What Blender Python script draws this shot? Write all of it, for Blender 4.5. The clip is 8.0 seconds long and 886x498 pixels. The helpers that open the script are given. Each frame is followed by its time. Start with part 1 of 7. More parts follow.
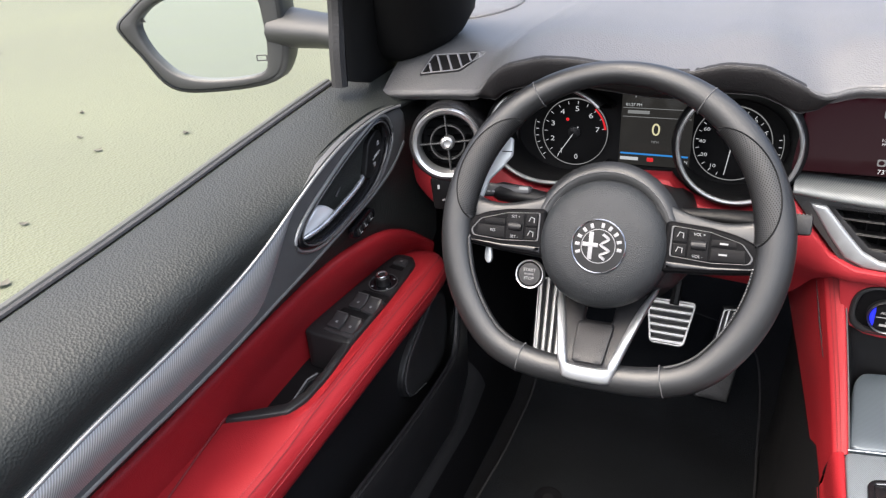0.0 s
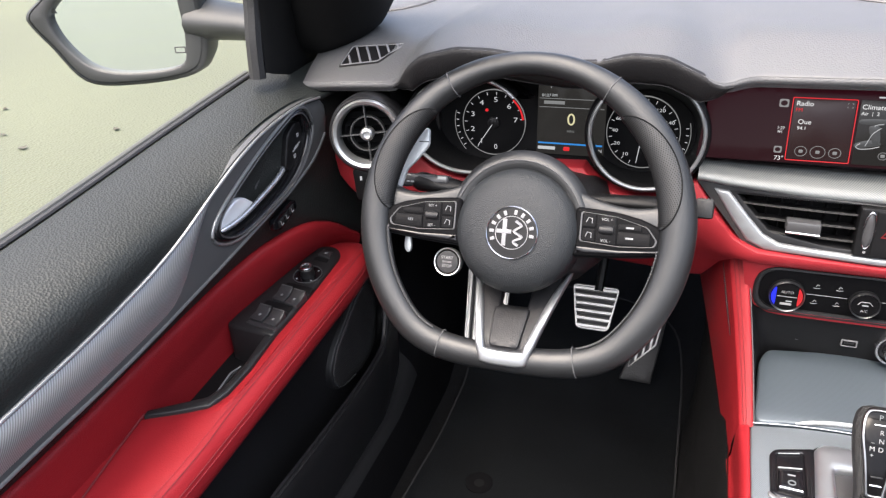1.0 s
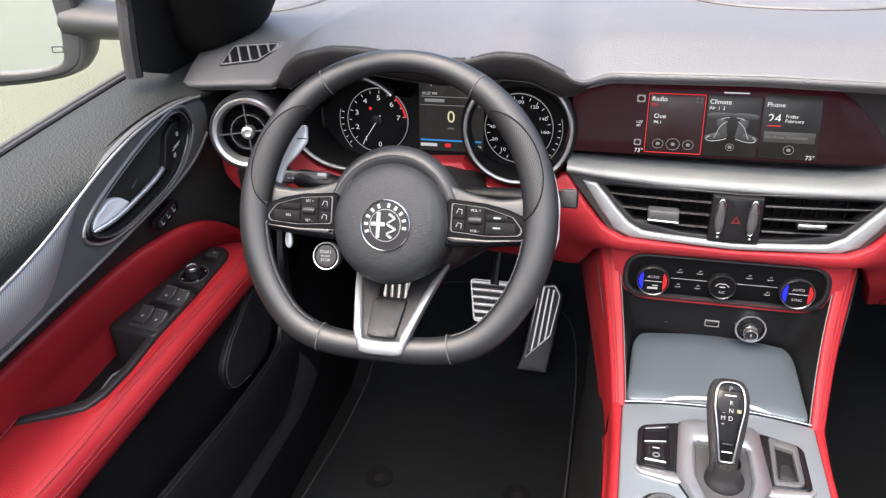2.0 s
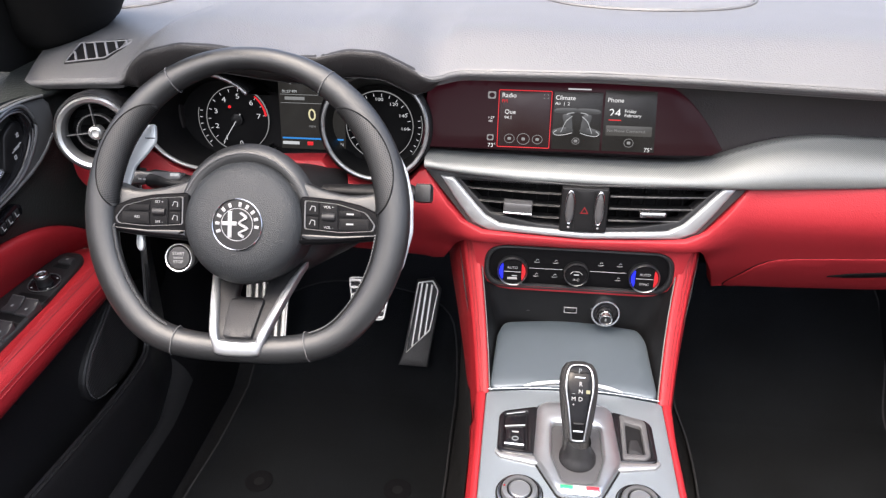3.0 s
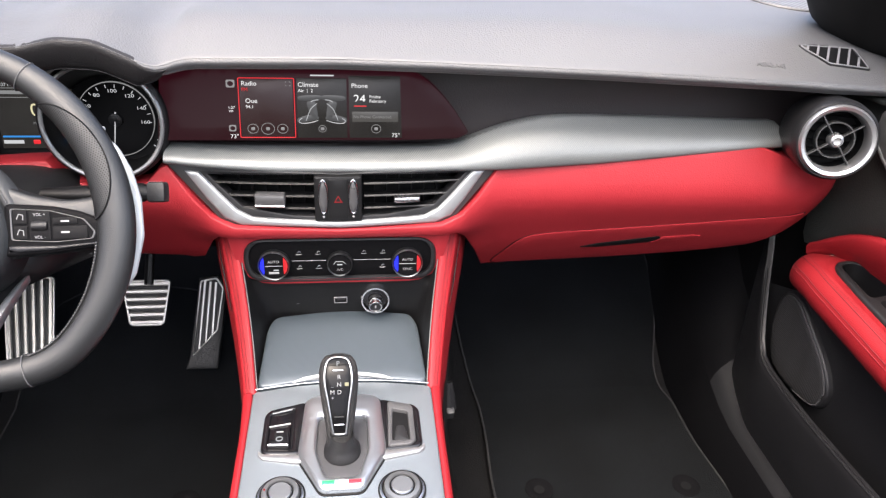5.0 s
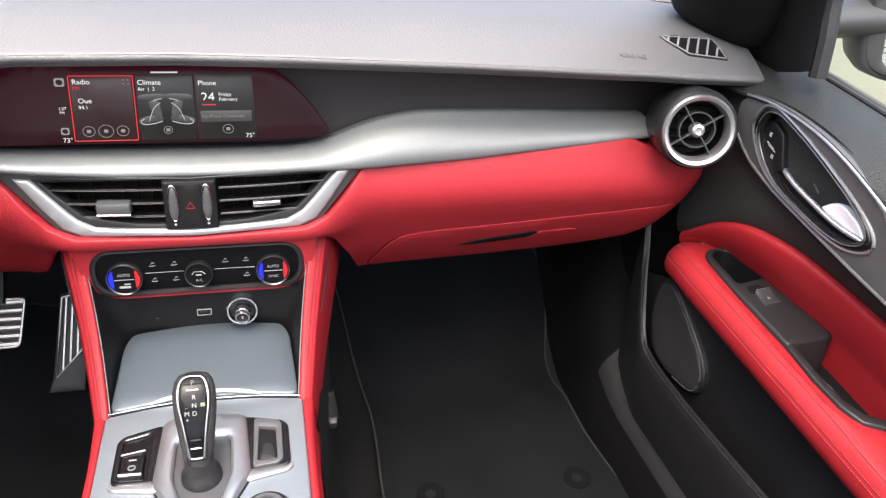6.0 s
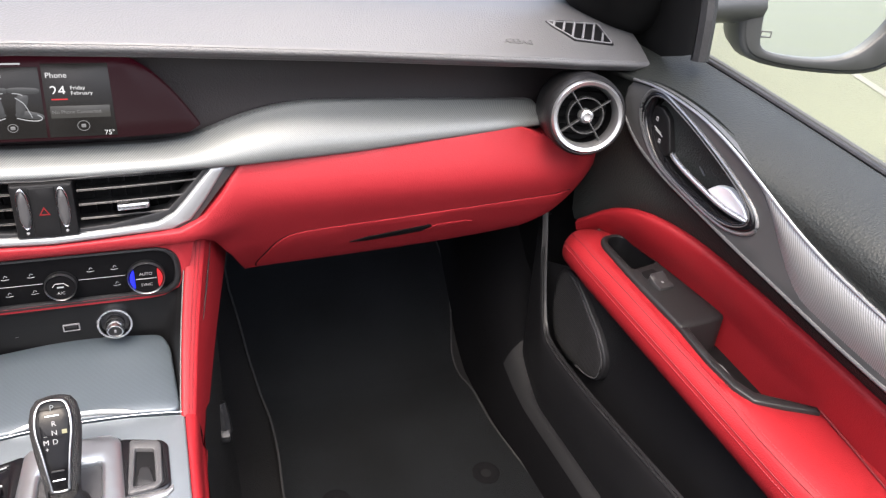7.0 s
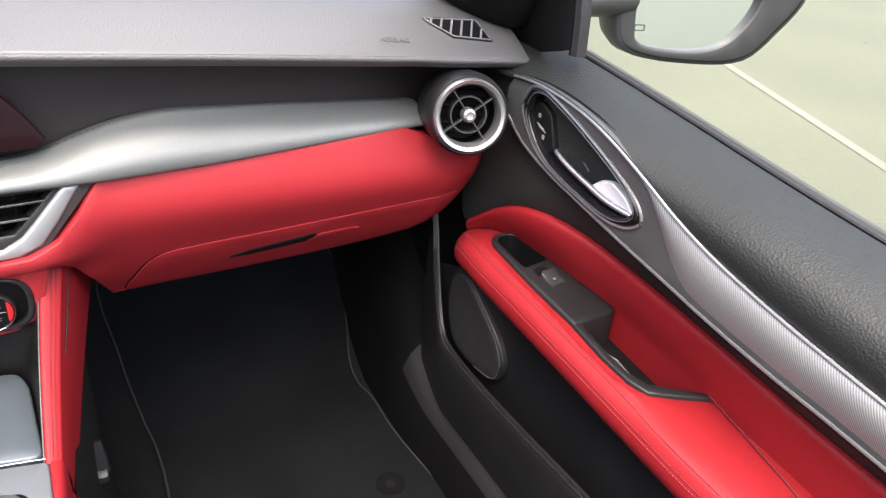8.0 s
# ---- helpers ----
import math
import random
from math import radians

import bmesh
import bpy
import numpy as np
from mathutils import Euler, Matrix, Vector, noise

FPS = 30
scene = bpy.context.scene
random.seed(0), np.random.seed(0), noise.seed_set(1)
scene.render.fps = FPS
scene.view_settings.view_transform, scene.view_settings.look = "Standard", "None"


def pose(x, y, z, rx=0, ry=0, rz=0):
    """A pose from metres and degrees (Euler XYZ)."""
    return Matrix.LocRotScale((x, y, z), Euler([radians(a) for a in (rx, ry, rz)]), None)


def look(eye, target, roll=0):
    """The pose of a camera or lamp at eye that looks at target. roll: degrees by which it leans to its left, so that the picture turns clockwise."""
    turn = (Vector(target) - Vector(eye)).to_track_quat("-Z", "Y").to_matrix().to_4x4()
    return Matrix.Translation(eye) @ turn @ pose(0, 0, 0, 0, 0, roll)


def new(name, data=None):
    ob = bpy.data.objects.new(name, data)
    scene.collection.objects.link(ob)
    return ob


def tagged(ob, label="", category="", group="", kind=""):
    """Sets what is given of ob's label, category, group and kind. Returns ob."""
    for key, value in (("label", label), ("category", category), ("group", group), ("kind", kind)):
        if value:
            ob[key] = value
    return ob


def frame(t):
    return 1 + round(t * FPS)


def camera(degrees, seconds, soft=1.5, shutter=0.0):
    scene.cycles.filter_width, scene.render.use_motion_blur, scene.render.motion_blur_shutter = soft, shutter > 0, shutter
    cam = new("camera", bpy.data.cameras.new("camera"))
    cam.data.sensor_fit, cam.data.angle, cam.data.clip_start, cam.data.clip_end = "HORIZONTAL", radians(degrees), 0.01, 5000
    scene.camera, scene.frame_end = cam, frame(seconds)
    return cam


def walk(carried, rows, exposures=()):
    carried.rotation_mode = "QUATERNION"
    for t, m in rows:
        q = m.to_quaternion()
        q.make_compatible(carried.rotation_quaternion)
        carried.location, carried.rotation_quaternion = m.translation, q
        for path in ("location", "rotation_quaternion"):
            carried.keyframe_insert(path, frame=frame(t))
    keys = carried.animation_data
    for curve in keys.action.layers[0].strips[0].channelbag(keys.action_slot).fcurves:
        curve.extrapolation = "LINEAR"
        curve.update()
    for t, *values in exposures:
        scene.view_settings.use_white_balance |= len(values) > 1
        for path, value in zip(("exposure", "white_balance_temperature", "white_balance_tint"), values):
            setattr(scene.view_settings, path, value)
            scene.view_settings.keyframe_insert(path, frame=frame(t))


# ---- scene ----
cam = camera(63.0, 8.0, soft=1.3)
PATH = [
    (0, (-0.2443, 0.0486, 1.1514), (-0.6313, 0.8504, 0.6961), -4.33),
    (0.5, (-0.2329, 0.0498, 1.1517), (-0.5943, 0.8593, 0.689), -3.94),
    (1, (-0.2102, 0.0485, 1.1482), (-0.5274, 0.8746, 0.6825), -3.28),
    (2.3, (-0.1263, 0.0405, 1.1427), (-0.3176, 0.9058, 0.6793), -1.28),
    (2.5, (-0.1141, 0.041, 1.1425), (-0.2806, 0.9111, 0.6785), -0.88),
    (3, (-0.0858, 0.0412, 1.1427), (-0.1846, 0.9207, 0.6771), 0.15),
    (3.5, (-0.0623, 0.0423, 1.1444), (-0.1056, 0.9244, 0.6754), 0.91),
    (4, (-0.0353, 0.0475, 1.1448), (-0.0225, 0.9291, 0.673), 1.58),
    (4.5, (-0.0127, 0.0485, 1.1441), (0.052, 0.9277, 0.6722), 2.26),
    (4.7, (0.0008, 0.0539, 1.1472), (0.0853, 0.9282, 0.6691), 2.39),
    (5.8, (0.0752, 0.0892, 1.1398), (0.2842, 0.9387, 0.6554), 3.80),
    (6, (0.0867, 0.0914, 1.1376), (0.3174, 0.9361, 0.6546), 4.02),
    (6.5, (0.1116, 0.1012, 1.131), (0.3911, 0.9307, 0.6475), 4.52),
    (7, (0.1267, 0.1155, 1.1228), (0.4677, 0.9229, 0.6413), 5.22),
    (7.5, (0.1415, 0.1305, 1.1225), (0.5389, 0.9124, 0.642), 5.62),
    (8, (0.1549, 0.1438, 1.1203), (0.6205, 0.8904, 0.6451), 6.19),
]
EXPOSURES = [(0, 2.36, 6440, 8), (2.5, 2.50, 6440, 10), (4.0, 2.52, 6440, 10), (6.5, 2.57, 6440, 10), (8, 2.47, 6440, 9)]
walk(cam, [(t, look(eye, target, roll)) for t, eye, target, roll in PATH], EXPOSURES)

# ---- world, sun and exposure ----
world = bpy.data.worlds.new("sky")
scene.world = world
world.use_nodes = True
wn = world.node_tree
sky = wn.nodes.new("ShaderNodeTexSky")
sky.sky_type, sky.sun_disc = "NISHITA", False
sky.sun_elevation, sky.sun_rotation = radians(64), radians(210)
sky.dust_density, sky.ozone_density, sky.air_density = 8.0, 0.3, 0.75
wn.links.new(sky.outputs[0], wn.nodes["Background"].inputs[0])
wn.nodes["Background"].inputs[1].default_value = 0.15
sun = new("sun", bpy.data.lights.new("sun", "SUN"))
sun.data.energy, sun.data.angle, sun.data.color = 1.0, radians(90), (0.96, 0.98, 1.0)
sun.matrix_world = pose(0, 0, 5, 26, 0, 20)

# ---- materials ----


def mat(name, color, rough=0.5, metal=0.0, grain=None, depth=0.0, vary=0.0, vscale=6.0, coat=0.0, spec=0.5, stretch=(1, 1, 1), even=False):
    """Principled material: grain = size of the bumps per metre, depth = their height, vary = uneven tone and gloss."""
    m = bpy.data.materials.new(name)
    m.use_nodes = True
    nt = m.node_tree
    b = nt.nodes["Principled BSDF"]
    b.inputs["Base Color"].default_value = (*color, 1)
    b.inputs["Roughness"].default_value = rough
    b.inputs["Metallic"].default_value = metal
    b.inputs["Specular IOR Level"].default_value = spec
    b.inputs["Coat Weight"].default_value = coat
    b.inputs["Coat Roughness"].default_value = 0.06
    tc = nt.nodes.new("ShaderNodeTexCoord")
    if vary:
        nz = nt.nodes.new("ShaderNodeTexNoise")
        nz.inputs["Scale"].default_value, nz.inputs["Detail"].default_value = vscale, 6
        nt.links.new(tc.outputs["Object"], nz.inputs["Vector"])
        ramp = nt.nodes.new("ShaderNodeMix")
        ramp.data_type = "RGBA"
        ramp.inputs["A"].default_value = (*[c * (1 - vary) for c in color], 1)
        ramp.inputs["B"].default_value = (*[min(1, c * (1 + vary)) for c in color], 1)
        nt.links.new(nz.outputs[0], ramp.inputs["Factor"])
        nt.links.new(ramp.outputs["Result"], b.inputs["Base Color"])
        mr = nt.nodes.new("ShaderNodeMapRange")
        mr.inputs["To Min"].default_value, mr.inputs["To Max"].default_value = max(0.02, rough - 0.12), min(1, rough + 0.12)
        nt.links.new(nz.outputs[0], mr.inputs["Value"])
        nt.links.new(mr.outputs[0], b.inputs["Roughness"])
    if grain:
        mp = nt.nodes.new("ShaderNodeMapping")
        mp.inputs["Scale"].default_value = stretch
        nt.links.new(tc.outputs["Object"], mp.inputs["Vector"])
        vo = nt.nodes.new("ShaderNodeTexVoronoi")
        vo.inputs["Scale"].default_value = grain
        vo.inputs["Randomness"].default_value = 0.0 if even else 1.0
        nt.links.new(mp.outputs[0], vo.inputs["Vector"])
        bp = nt.nodes.new("ShaderNodeBump")
        bp.inputs["Strength"].default_value, bp.inputs["Distance"].default_value = 1.0, depth
        nt.links.new(vo.outputs["Distance"], bp.inputs["Height"])
        nt.links.new(bp.outputs[0], b.inputs["Normal"])
    return m


def twill(name, dark, light, rough, per_metre, turn, metal=0.45):
    """Fine diagonal weave printed on metal-look trim."""
    m = mat(name, light, rough, metal)
    nt = m.node_tree
    b = nt.nodes["Principled BSDF"]
    tc = nt.nodes.new("ShaderNodeTexCoord")
    mp = nt.nodes.new("ShaderNodeMapping")
    mp.inputs["Rotation"].default_value = [radians(a) for a in turn]
    nt.links.new(tc.outputs["Object"], mp.inputs["Vector"])
    wv = nt.nodes.new("ShaderNodeTexWave")
    wv.inputs["Scale"].default_value = per_metre
    wv.inputs["Distortion"].default_value = 0.3
    nt.links.new(mp.outputs[0], wv.inputs["Vector"])
    nz = nt.nodes.new("ShaderNodeTexNoise")
    nz.inputs["Scale"].default_value = 9
    nt.links.new(tc.outputs["Object"], nz.inputs["Vector"])
    mx = nt.nodes.new("ShaderNodeMix")
    mx.data_type = "RGBA"
    mx.inputs["A"].default_value, mx.inputs["B"].default_value = (*dark, 1), (*light, 1)
    nt.links.new(wv.outputs[0], mx.inputs["Factor"])
    nt.links.new(mx.outputs["Result"], b.inputs["Base Color"])
    mr = nt.nodes.new("ShaderNodeMapRange")
    mr.inputs["To Min"].default_value, mr.inputs["To Max"].default_value = rough - 0.06, rough + 0.08
    nt.links.new(nz.outputs[0], mr.inputs["Value"])
    nt.links.new(mr.outputs[0], b.inputs["Roughness"])
    bp = nt.nodes.new("ShaderNodeBump")
    bp.inputs["Strength"].default_value, bp.inputs["Distance"].default_value = 0.3, 0.0001
    nt.links.new(wv.outputs[0], bp.inputs["Height"])
    nt.links.new(bp.outputs[0], b.inputs["Normal"])
    return m


def glow(name, color, strength):
    m = mat(name, (0.004, 0.004, 0.004), 0.25, spec=0.15)
    b = m.node_tree.nodes["Principled BSDF"]
    b.inputs["Emission Color"].default_value = (*color, 1)
    b.inputs["Emission Strength"].default_value = strength
    return m


M_SILL = mat("sill_grey", (0.0080, 0.0082, 0.0090), 0.62, grain=700, depth=0.0002, vary=0.2, spec=0.12)
M_PADDLE = mat("paddle_satin", (0.42, 0.44, 0.45), 0.40, 0.25, vary=0.05)
M_PAD = mat("soft_black_pad", (0.026, 0.0265, 0.027), 0.40, grain=560, depth=0.00028, vary=0.15, vscale=5)
# black pad; the slight green is the window reflection mixed into its colour
M_DOORPAD = mat("soft_door_pad_green_cast", (0.0130, 0.0150, 0.0142), 0.56, grain=400, depth=0.0005, vary=0.10, vscale=5, spec=0.34)
# slight red in the base colour stands for red reflected from the lower dashboard
M_FASCIA = mat("fascia_black_red_cast", (0.0145, 0.0118, 0.0128), 0.5, grain=560, depth=0.00025, vary=0.1, vscale=5)
# darker stand-in for the grained top, with the shade under the cowls in it
M_COWL_SHADED = mat("cowl_lip_shaded", (0.0085, 0.0080, 0.0085), 0.62, grain=560, depth=0.0003, vary=0.1, vscale=5, spec=0.3)
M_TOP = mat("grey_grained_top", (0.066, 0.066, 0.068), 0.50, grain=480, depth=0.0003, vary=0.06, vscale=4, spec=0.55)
M_BLACK = mat("black_plastic", (0.0085, 0.0085, 0.0094), 0.42, grain=900, depth=0.0002, vary=0.2, vscale=9, spec=0.35)
# near-black; flat plates of it stand in for shade in slots, dips and wells
M_DARK = mat("dark_recess", (0.0035, 0.0035, 0.004), 0.65, vary=0.2, spec=0.15)
M_BUTTONPAD = mat("button_pad_black", (0.004, 0.004, 0.0045), 0.5, vary=0.1, spec=0.04)
M_KEY = mat("wheel_key_black", (0.006, 0.006, 0.0065), 0.55, vary=0.1, spec=0.08)
M_GLOSS = mat("gloss_black", (0.005, 0.005, 0.006), 0.16, vary=0.1, spec=0.4)
# near-black that also carries the footwell shade on kick tops and jambs
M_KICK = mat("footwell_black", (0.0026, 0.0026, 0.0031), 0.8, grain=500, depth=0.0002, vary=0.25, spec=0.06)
M_RUBBER = mat("black_rubber", (0.010, 0.010, 0.011), 0.55, grain=300, depth=0.0003, vary=0.2)
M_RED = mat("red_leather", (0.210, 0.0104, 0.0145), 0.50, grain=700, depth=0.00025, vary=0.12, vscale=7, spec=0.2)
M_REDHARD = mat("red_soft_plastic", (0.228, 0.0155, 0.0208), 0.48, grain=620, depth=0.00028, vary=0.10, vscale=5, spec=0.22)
M_LEATHER = mat("black_leather", (0.0100, 0.0106, 0.0114), 0.40, grain=900, depth=0.00010, vary=0.2, vscale=14)
M_PERF = mat("perforated_leather", (0.0072, 0.0075, 0.0080), 0.45, grain=900, depth=0.0001, vary=0.1)
M_SATIN = mat("satin_chrome", (0.62, 0.63, 0.65), 0.24, 1.0, vary=0.05, vscale=12)
M_CHROME = mat("bright_chrome", (0.78, 0.79, 0.80), 0.12, 1.0, vary=0.04)
M_TWILL = twill("silver_twill_trim", (0.082, 0.088, 0.088), (0.150, 0.160, 0.160), 0.43, 230, (0, -60, 0), 0.3)
M_BLADE = twill("silver_twill_blade", (0.125, 0.127, 0.127), (0.31, 0.313, 0.313), 0.38, 150, (32, 0, -90), 0.35)
M_BLADEHEAD = mat("satin_grey_blade", (0.060, 0.061, 0.0625), 0.40, 0.15, vary=0.08, vscale=8)
M_PLATE = twill("grey_twill_plate", (0.095, 0.109, 0.121), (0.180, 0.205, 0.226), 0.36, 240, (0, 0, 30))
# darker version of the plate twill; the cover's weaker light is in the colour
M_COVER_SHADED = twill("grey_cover_shaded", (0.042, 0.052, 0.062), (0.064, 0.080, 0.094), 0.38, 170, (0, 0, 88), 0.3)
M_STEEL = mat("brushed_steel", (0.42, 0.415, 0.40), 0.38, 1.0, vary=0.12, vscale=30)
M_CARPET = mat("black_carpet", (0.0058, 0.0058, 0.0064), 0.95, grain=700, depth=0.003, vary=0.35, vscale=8, spec=0.15)
M_MAT = mat("mat_carpet", (0.0058, 0.0067, 0.0079), 0.98, grain=900, depth=0.003, vary=0.75, vscale=9, spec=0.1)
M_PIPING = mat("grey_edge_stitch", (0.011, 0.011, 0.012), 0.9, grain=500, depth=0.002)
M_THREAD = mat("thread_dark", (0.062, 0.062, 0.064), 0.8)
M_REDTHREAD = mat("thread_red", (0.105, 0.005, 0.008), 0.8)
# faint red emission over the whole glass imitates backlight bleed and red reflections
M_SCREEN = glow("screen_glass_red_glow", (0.34, 0.030, 0.075), 0.013)
M_SCREEN.node_tree.nodes["Principled BSDF"].inputs["Specular IOR Level"].default_value = 0.07
M_REDDIM = glow("dim_red", (0.8, 0.05, 0.06), 0.08)
M_SAIL = mat("sail_black", (0.0035, 0.0036, 0.0038), 0.65, grain=700, depth=0.0001, vary=0.1, spec=0.15)
M_SEAL = mat("seal_grey", (0.034, 0.036, 0.034), 0.6, vary=0.1)
M_SEAM = mat("thread_grey", (0.13, 0.13, 0.135), 0.7)
M_DIAL = mat("dial_face", (0.0025, 0.0025, 0.003), 0.6, spec=0.12)
M_WHITE = glow("lit_white", (0.85, 0.86, 0.88), 0.13)
M_GREYLIT = glow("lit_grey", (0.5, 0.5, 0.5), 0.09)
M_REDLIT = glow("lit_red", (0.9, 0.03, 0.04), 0.17)
M_BLUELIT = glow("lit_blue", (0.02, 0.03, 0.9), 0.26)
M_AMBER = glow("lit_amber", (0.9, 0.82, 0.5), 0.16)
M_PRINT = mat("grey_print", (0.20, 0.20, 0.205), 0.6)
M_SILVERPRINT = mat("silver_print", (0.22, 0.22, 0.225), 0.42, 0.3)
M_SPOKE = mat("vent_grey", (0.045, 0.045, 0.047), 0.28, vary=0.1)
M_SCRTEXT = glow("lit_text", (0.80, 0.78, 0.78), 0.24)
M_SCRDIM = glow("lit_dim", (0.5, 0.48, 0.48), 0.10)
M_BADGE = mat("badge_black", (0.004, 0.004, 0.0045), 0.4, spec=0.25)
M_SWITCH = mat("switch_black", (0.0055, 0.0055, 0.006), 0.42, grain=900, depth=0.0001, vary=0.1, spec=0.2)
M_EDGE = mat("blade_edge_satin", (0.30, 0.305, 0.31), 0.32, 0.8)
M_FOOT = mat("blade_foot_satin", (0.10, 0.101, 0.103), 0.42, 0.4)
M_LEVER = mat("lever_satin", (0.80, 0.81, 0.82), 0.3, 0.35)
M_BAR = mat("lever_bar_satin", (0.50, 0.51, 0.53), 0.26, 0.85)
M_PANEL = mat("door_switch_plastic", (0.0092, 0.0094, 0.0102), 0.46, grain=1100, depth=0.00012, vary=0.1, spec=0.35)
M_SWITCHKEY = mat("switch_key_black", (0.022, 0.022, 0.0235), 0.40, vary=0.1, spec=0.4)
M_REDSTITCH = mat("thread_bright_red", (0.20, 0.014, 0.02), 0.7)
M_GRILLE = mat("speaker_mesh", (0.018, 0.018, 0.0185), 0.42, grain=330, depth=0.0014, even=True)
M_MIRROR = mat("mirror_glass", (0.66, 0.72, 0.74), 0.02, 1.0)
M_HEADLINER = mat("headliner", (0.42, 0.41, 0.39), 0.95, grain=700, depth=0.002, vary=0.1)
M_CARBODY = mat("white_body_paint", (0.55, 0.57, 0.57), 0.25, vary=0.03)
M_WHITEPAINT = mat("white_line_paint", (0.105, 0.108, 0.086), 0.8, vary=0.1, vscale=3)
M_VENTRING = mat("vent_ring_satin", (0.42, 0.425, 0.43), 0.36, 0.9, vary=0.05, vscale=12)
M_SHELL = mat("mirror_shell_grey", (0.0135, 0.0148, 0.0152), 0.5, vary=0.1)
M_LEAF = mat("dry_leaf", (0.055, 0.052, 0.040), 0.8)


def concrete():
    m = mat("pale_concrete", (0.069, 0.0755, 0.0475), 0.85, vary=0.30, vscale=0.45, grain=60, depth=0.004)
    return m


M_GROUND = concrete()

# ---- mesh helpers ----


def finish(name, bm, material, angle=38):
    bmesh.ops.recalc_face_normals(bm, faces=bm.faces)
    me = bpy.data.meshes.new(name)
    bm.to_mesh(me)
    bm.free()
    me.shade_smooth()
    me.set_sharp_from_angle(angle=radians(angle))
    me.materials.append(material)
    return new(name, me)


def under(ob, parent):
    """Parents a mesh whose points are in world places."""
    ob.parent = parent
    ob.matrix_parent_inverse = Matrix.Translation(-parent.location)
    return ob


def part(name, bm, material, parent, label="", angle=38):
    ob = finish(name, bm, material, angle)
    under(ob, parent)
    return tagged(ob, label)


def solo(name, bm, material, label, category, kind="", group="", angle=38):
    return tagged(finish(name, bm, material, angle), label, category, group, kind)


def thing(name, base, label, category, kind="", group=""):
    ob = new(name)
    ob.location = base
    ob.empty_display_size = 0.05
    return tagged(ob, label, category, group, kind)


def smooth_loop(pts, k=5, closed=True):
    """Catmull-Rom curve through the points."""
    pts = [Vector(p) for p in pts]
    n, out = len(pts), []
    for i in range(n if closed else n - 1):
        p = [pts[(i + j) % n] if closed else pts[min(max(i + j, 0), n - 1)] for j in (-1, 0, 1, 2)]
        for a in range(k):
            t = a / k
            out.append(0.5 * (2 * p[1] + (p[2] - p[0]) * t + (2 * p[0] - 5 * p[1] + 4 * p[2] - p[3]) * t * t + (3 * p[1] - p[0] - 3 * p[2] + p[3]) * t**3))
    if not closed:
        out.append(pts[-1])
    return out


def round_poly(pts, r, k=4):
    """Polygon with rounded corners; r one radius or one for each corner."""
    pts = [Vector(p[:2]) for p in pts]
    n, out = len(pts), []
    for i, p in enumerate(pts):
        a, b = pts[i - 1] - p, pts[(i + 1) % n] - p
        rr = min(r[i] if isinstance(r, (list, tuple)) else r, a.length * 0.45, b.length * 0.45)
        if rr < 1e-5:
            out.append(p)
            continue
        s, e = p + a.normalized() * rr, p + b.normalized() * rr
        for j in range(k + 1):
            t = j / k
            out.append(s * (1 - t) ** 2 + p * 2 * t * (1 - t) + e * t * t)
    return out


def oval(cx, cy, rx, ry, n=32, turn=0):
    c, s = math.cos(radians(turn)), math.sin(radians(turn))
    return [Vector((cx + rx * math.cos(a) * c - ry * math.sin(a) * s, cy + rx * math.cos(a) * s + ry * math.sin(a) * c)) for a in (2 * math.pi * i / n for i in range(n))]


def area2(loop):
    return 0.5 * sum(loop[i - 1].x * loop[i].y - loop[i].x * loop[i - 1].y for i in range(len(loop)))


def within(p, loop):
    hit = False
    for i in range(len(loop)):
        a, b = loop[i - 1], loop[i]
        if (a.y > p.y) != (b.y > p.y) and p.x < (b.x - a.x) * (p.y - a.y) / (b.y - a.y) + a.x:
            hit = not hit
    return hit


def inset(loop, d):
    n, out = len(loop), []
    for i in range(n):
        a, b = (loop[i] - loop[i - 1]), (loop[(i + 1) % n] - loop[i])
        na, nb = Vector((-a.y, a.x)), Vector((-b.y, b.x))
        if na.length < 1e-9 or nb.length < 1e-9:
            out.append(loop[i].copy())
            continue
        na.normalize(), nb.normalize()
        m = na + nb
        m = m / max(0.5, m.length_squared / 2) if m.length > 1e-6 else na
        out.append(loop[i] + m * d)
    return out


def spread(loop, most):
    out = []
    for i in range(len(loop)):
        a, b = loop[i], loop[(i + 1) % len(loop)]
        k = max(1, math.ceil((b - a).length / most))
        out += [a.lerp(b, j / k) for j in range(k)]
    return out


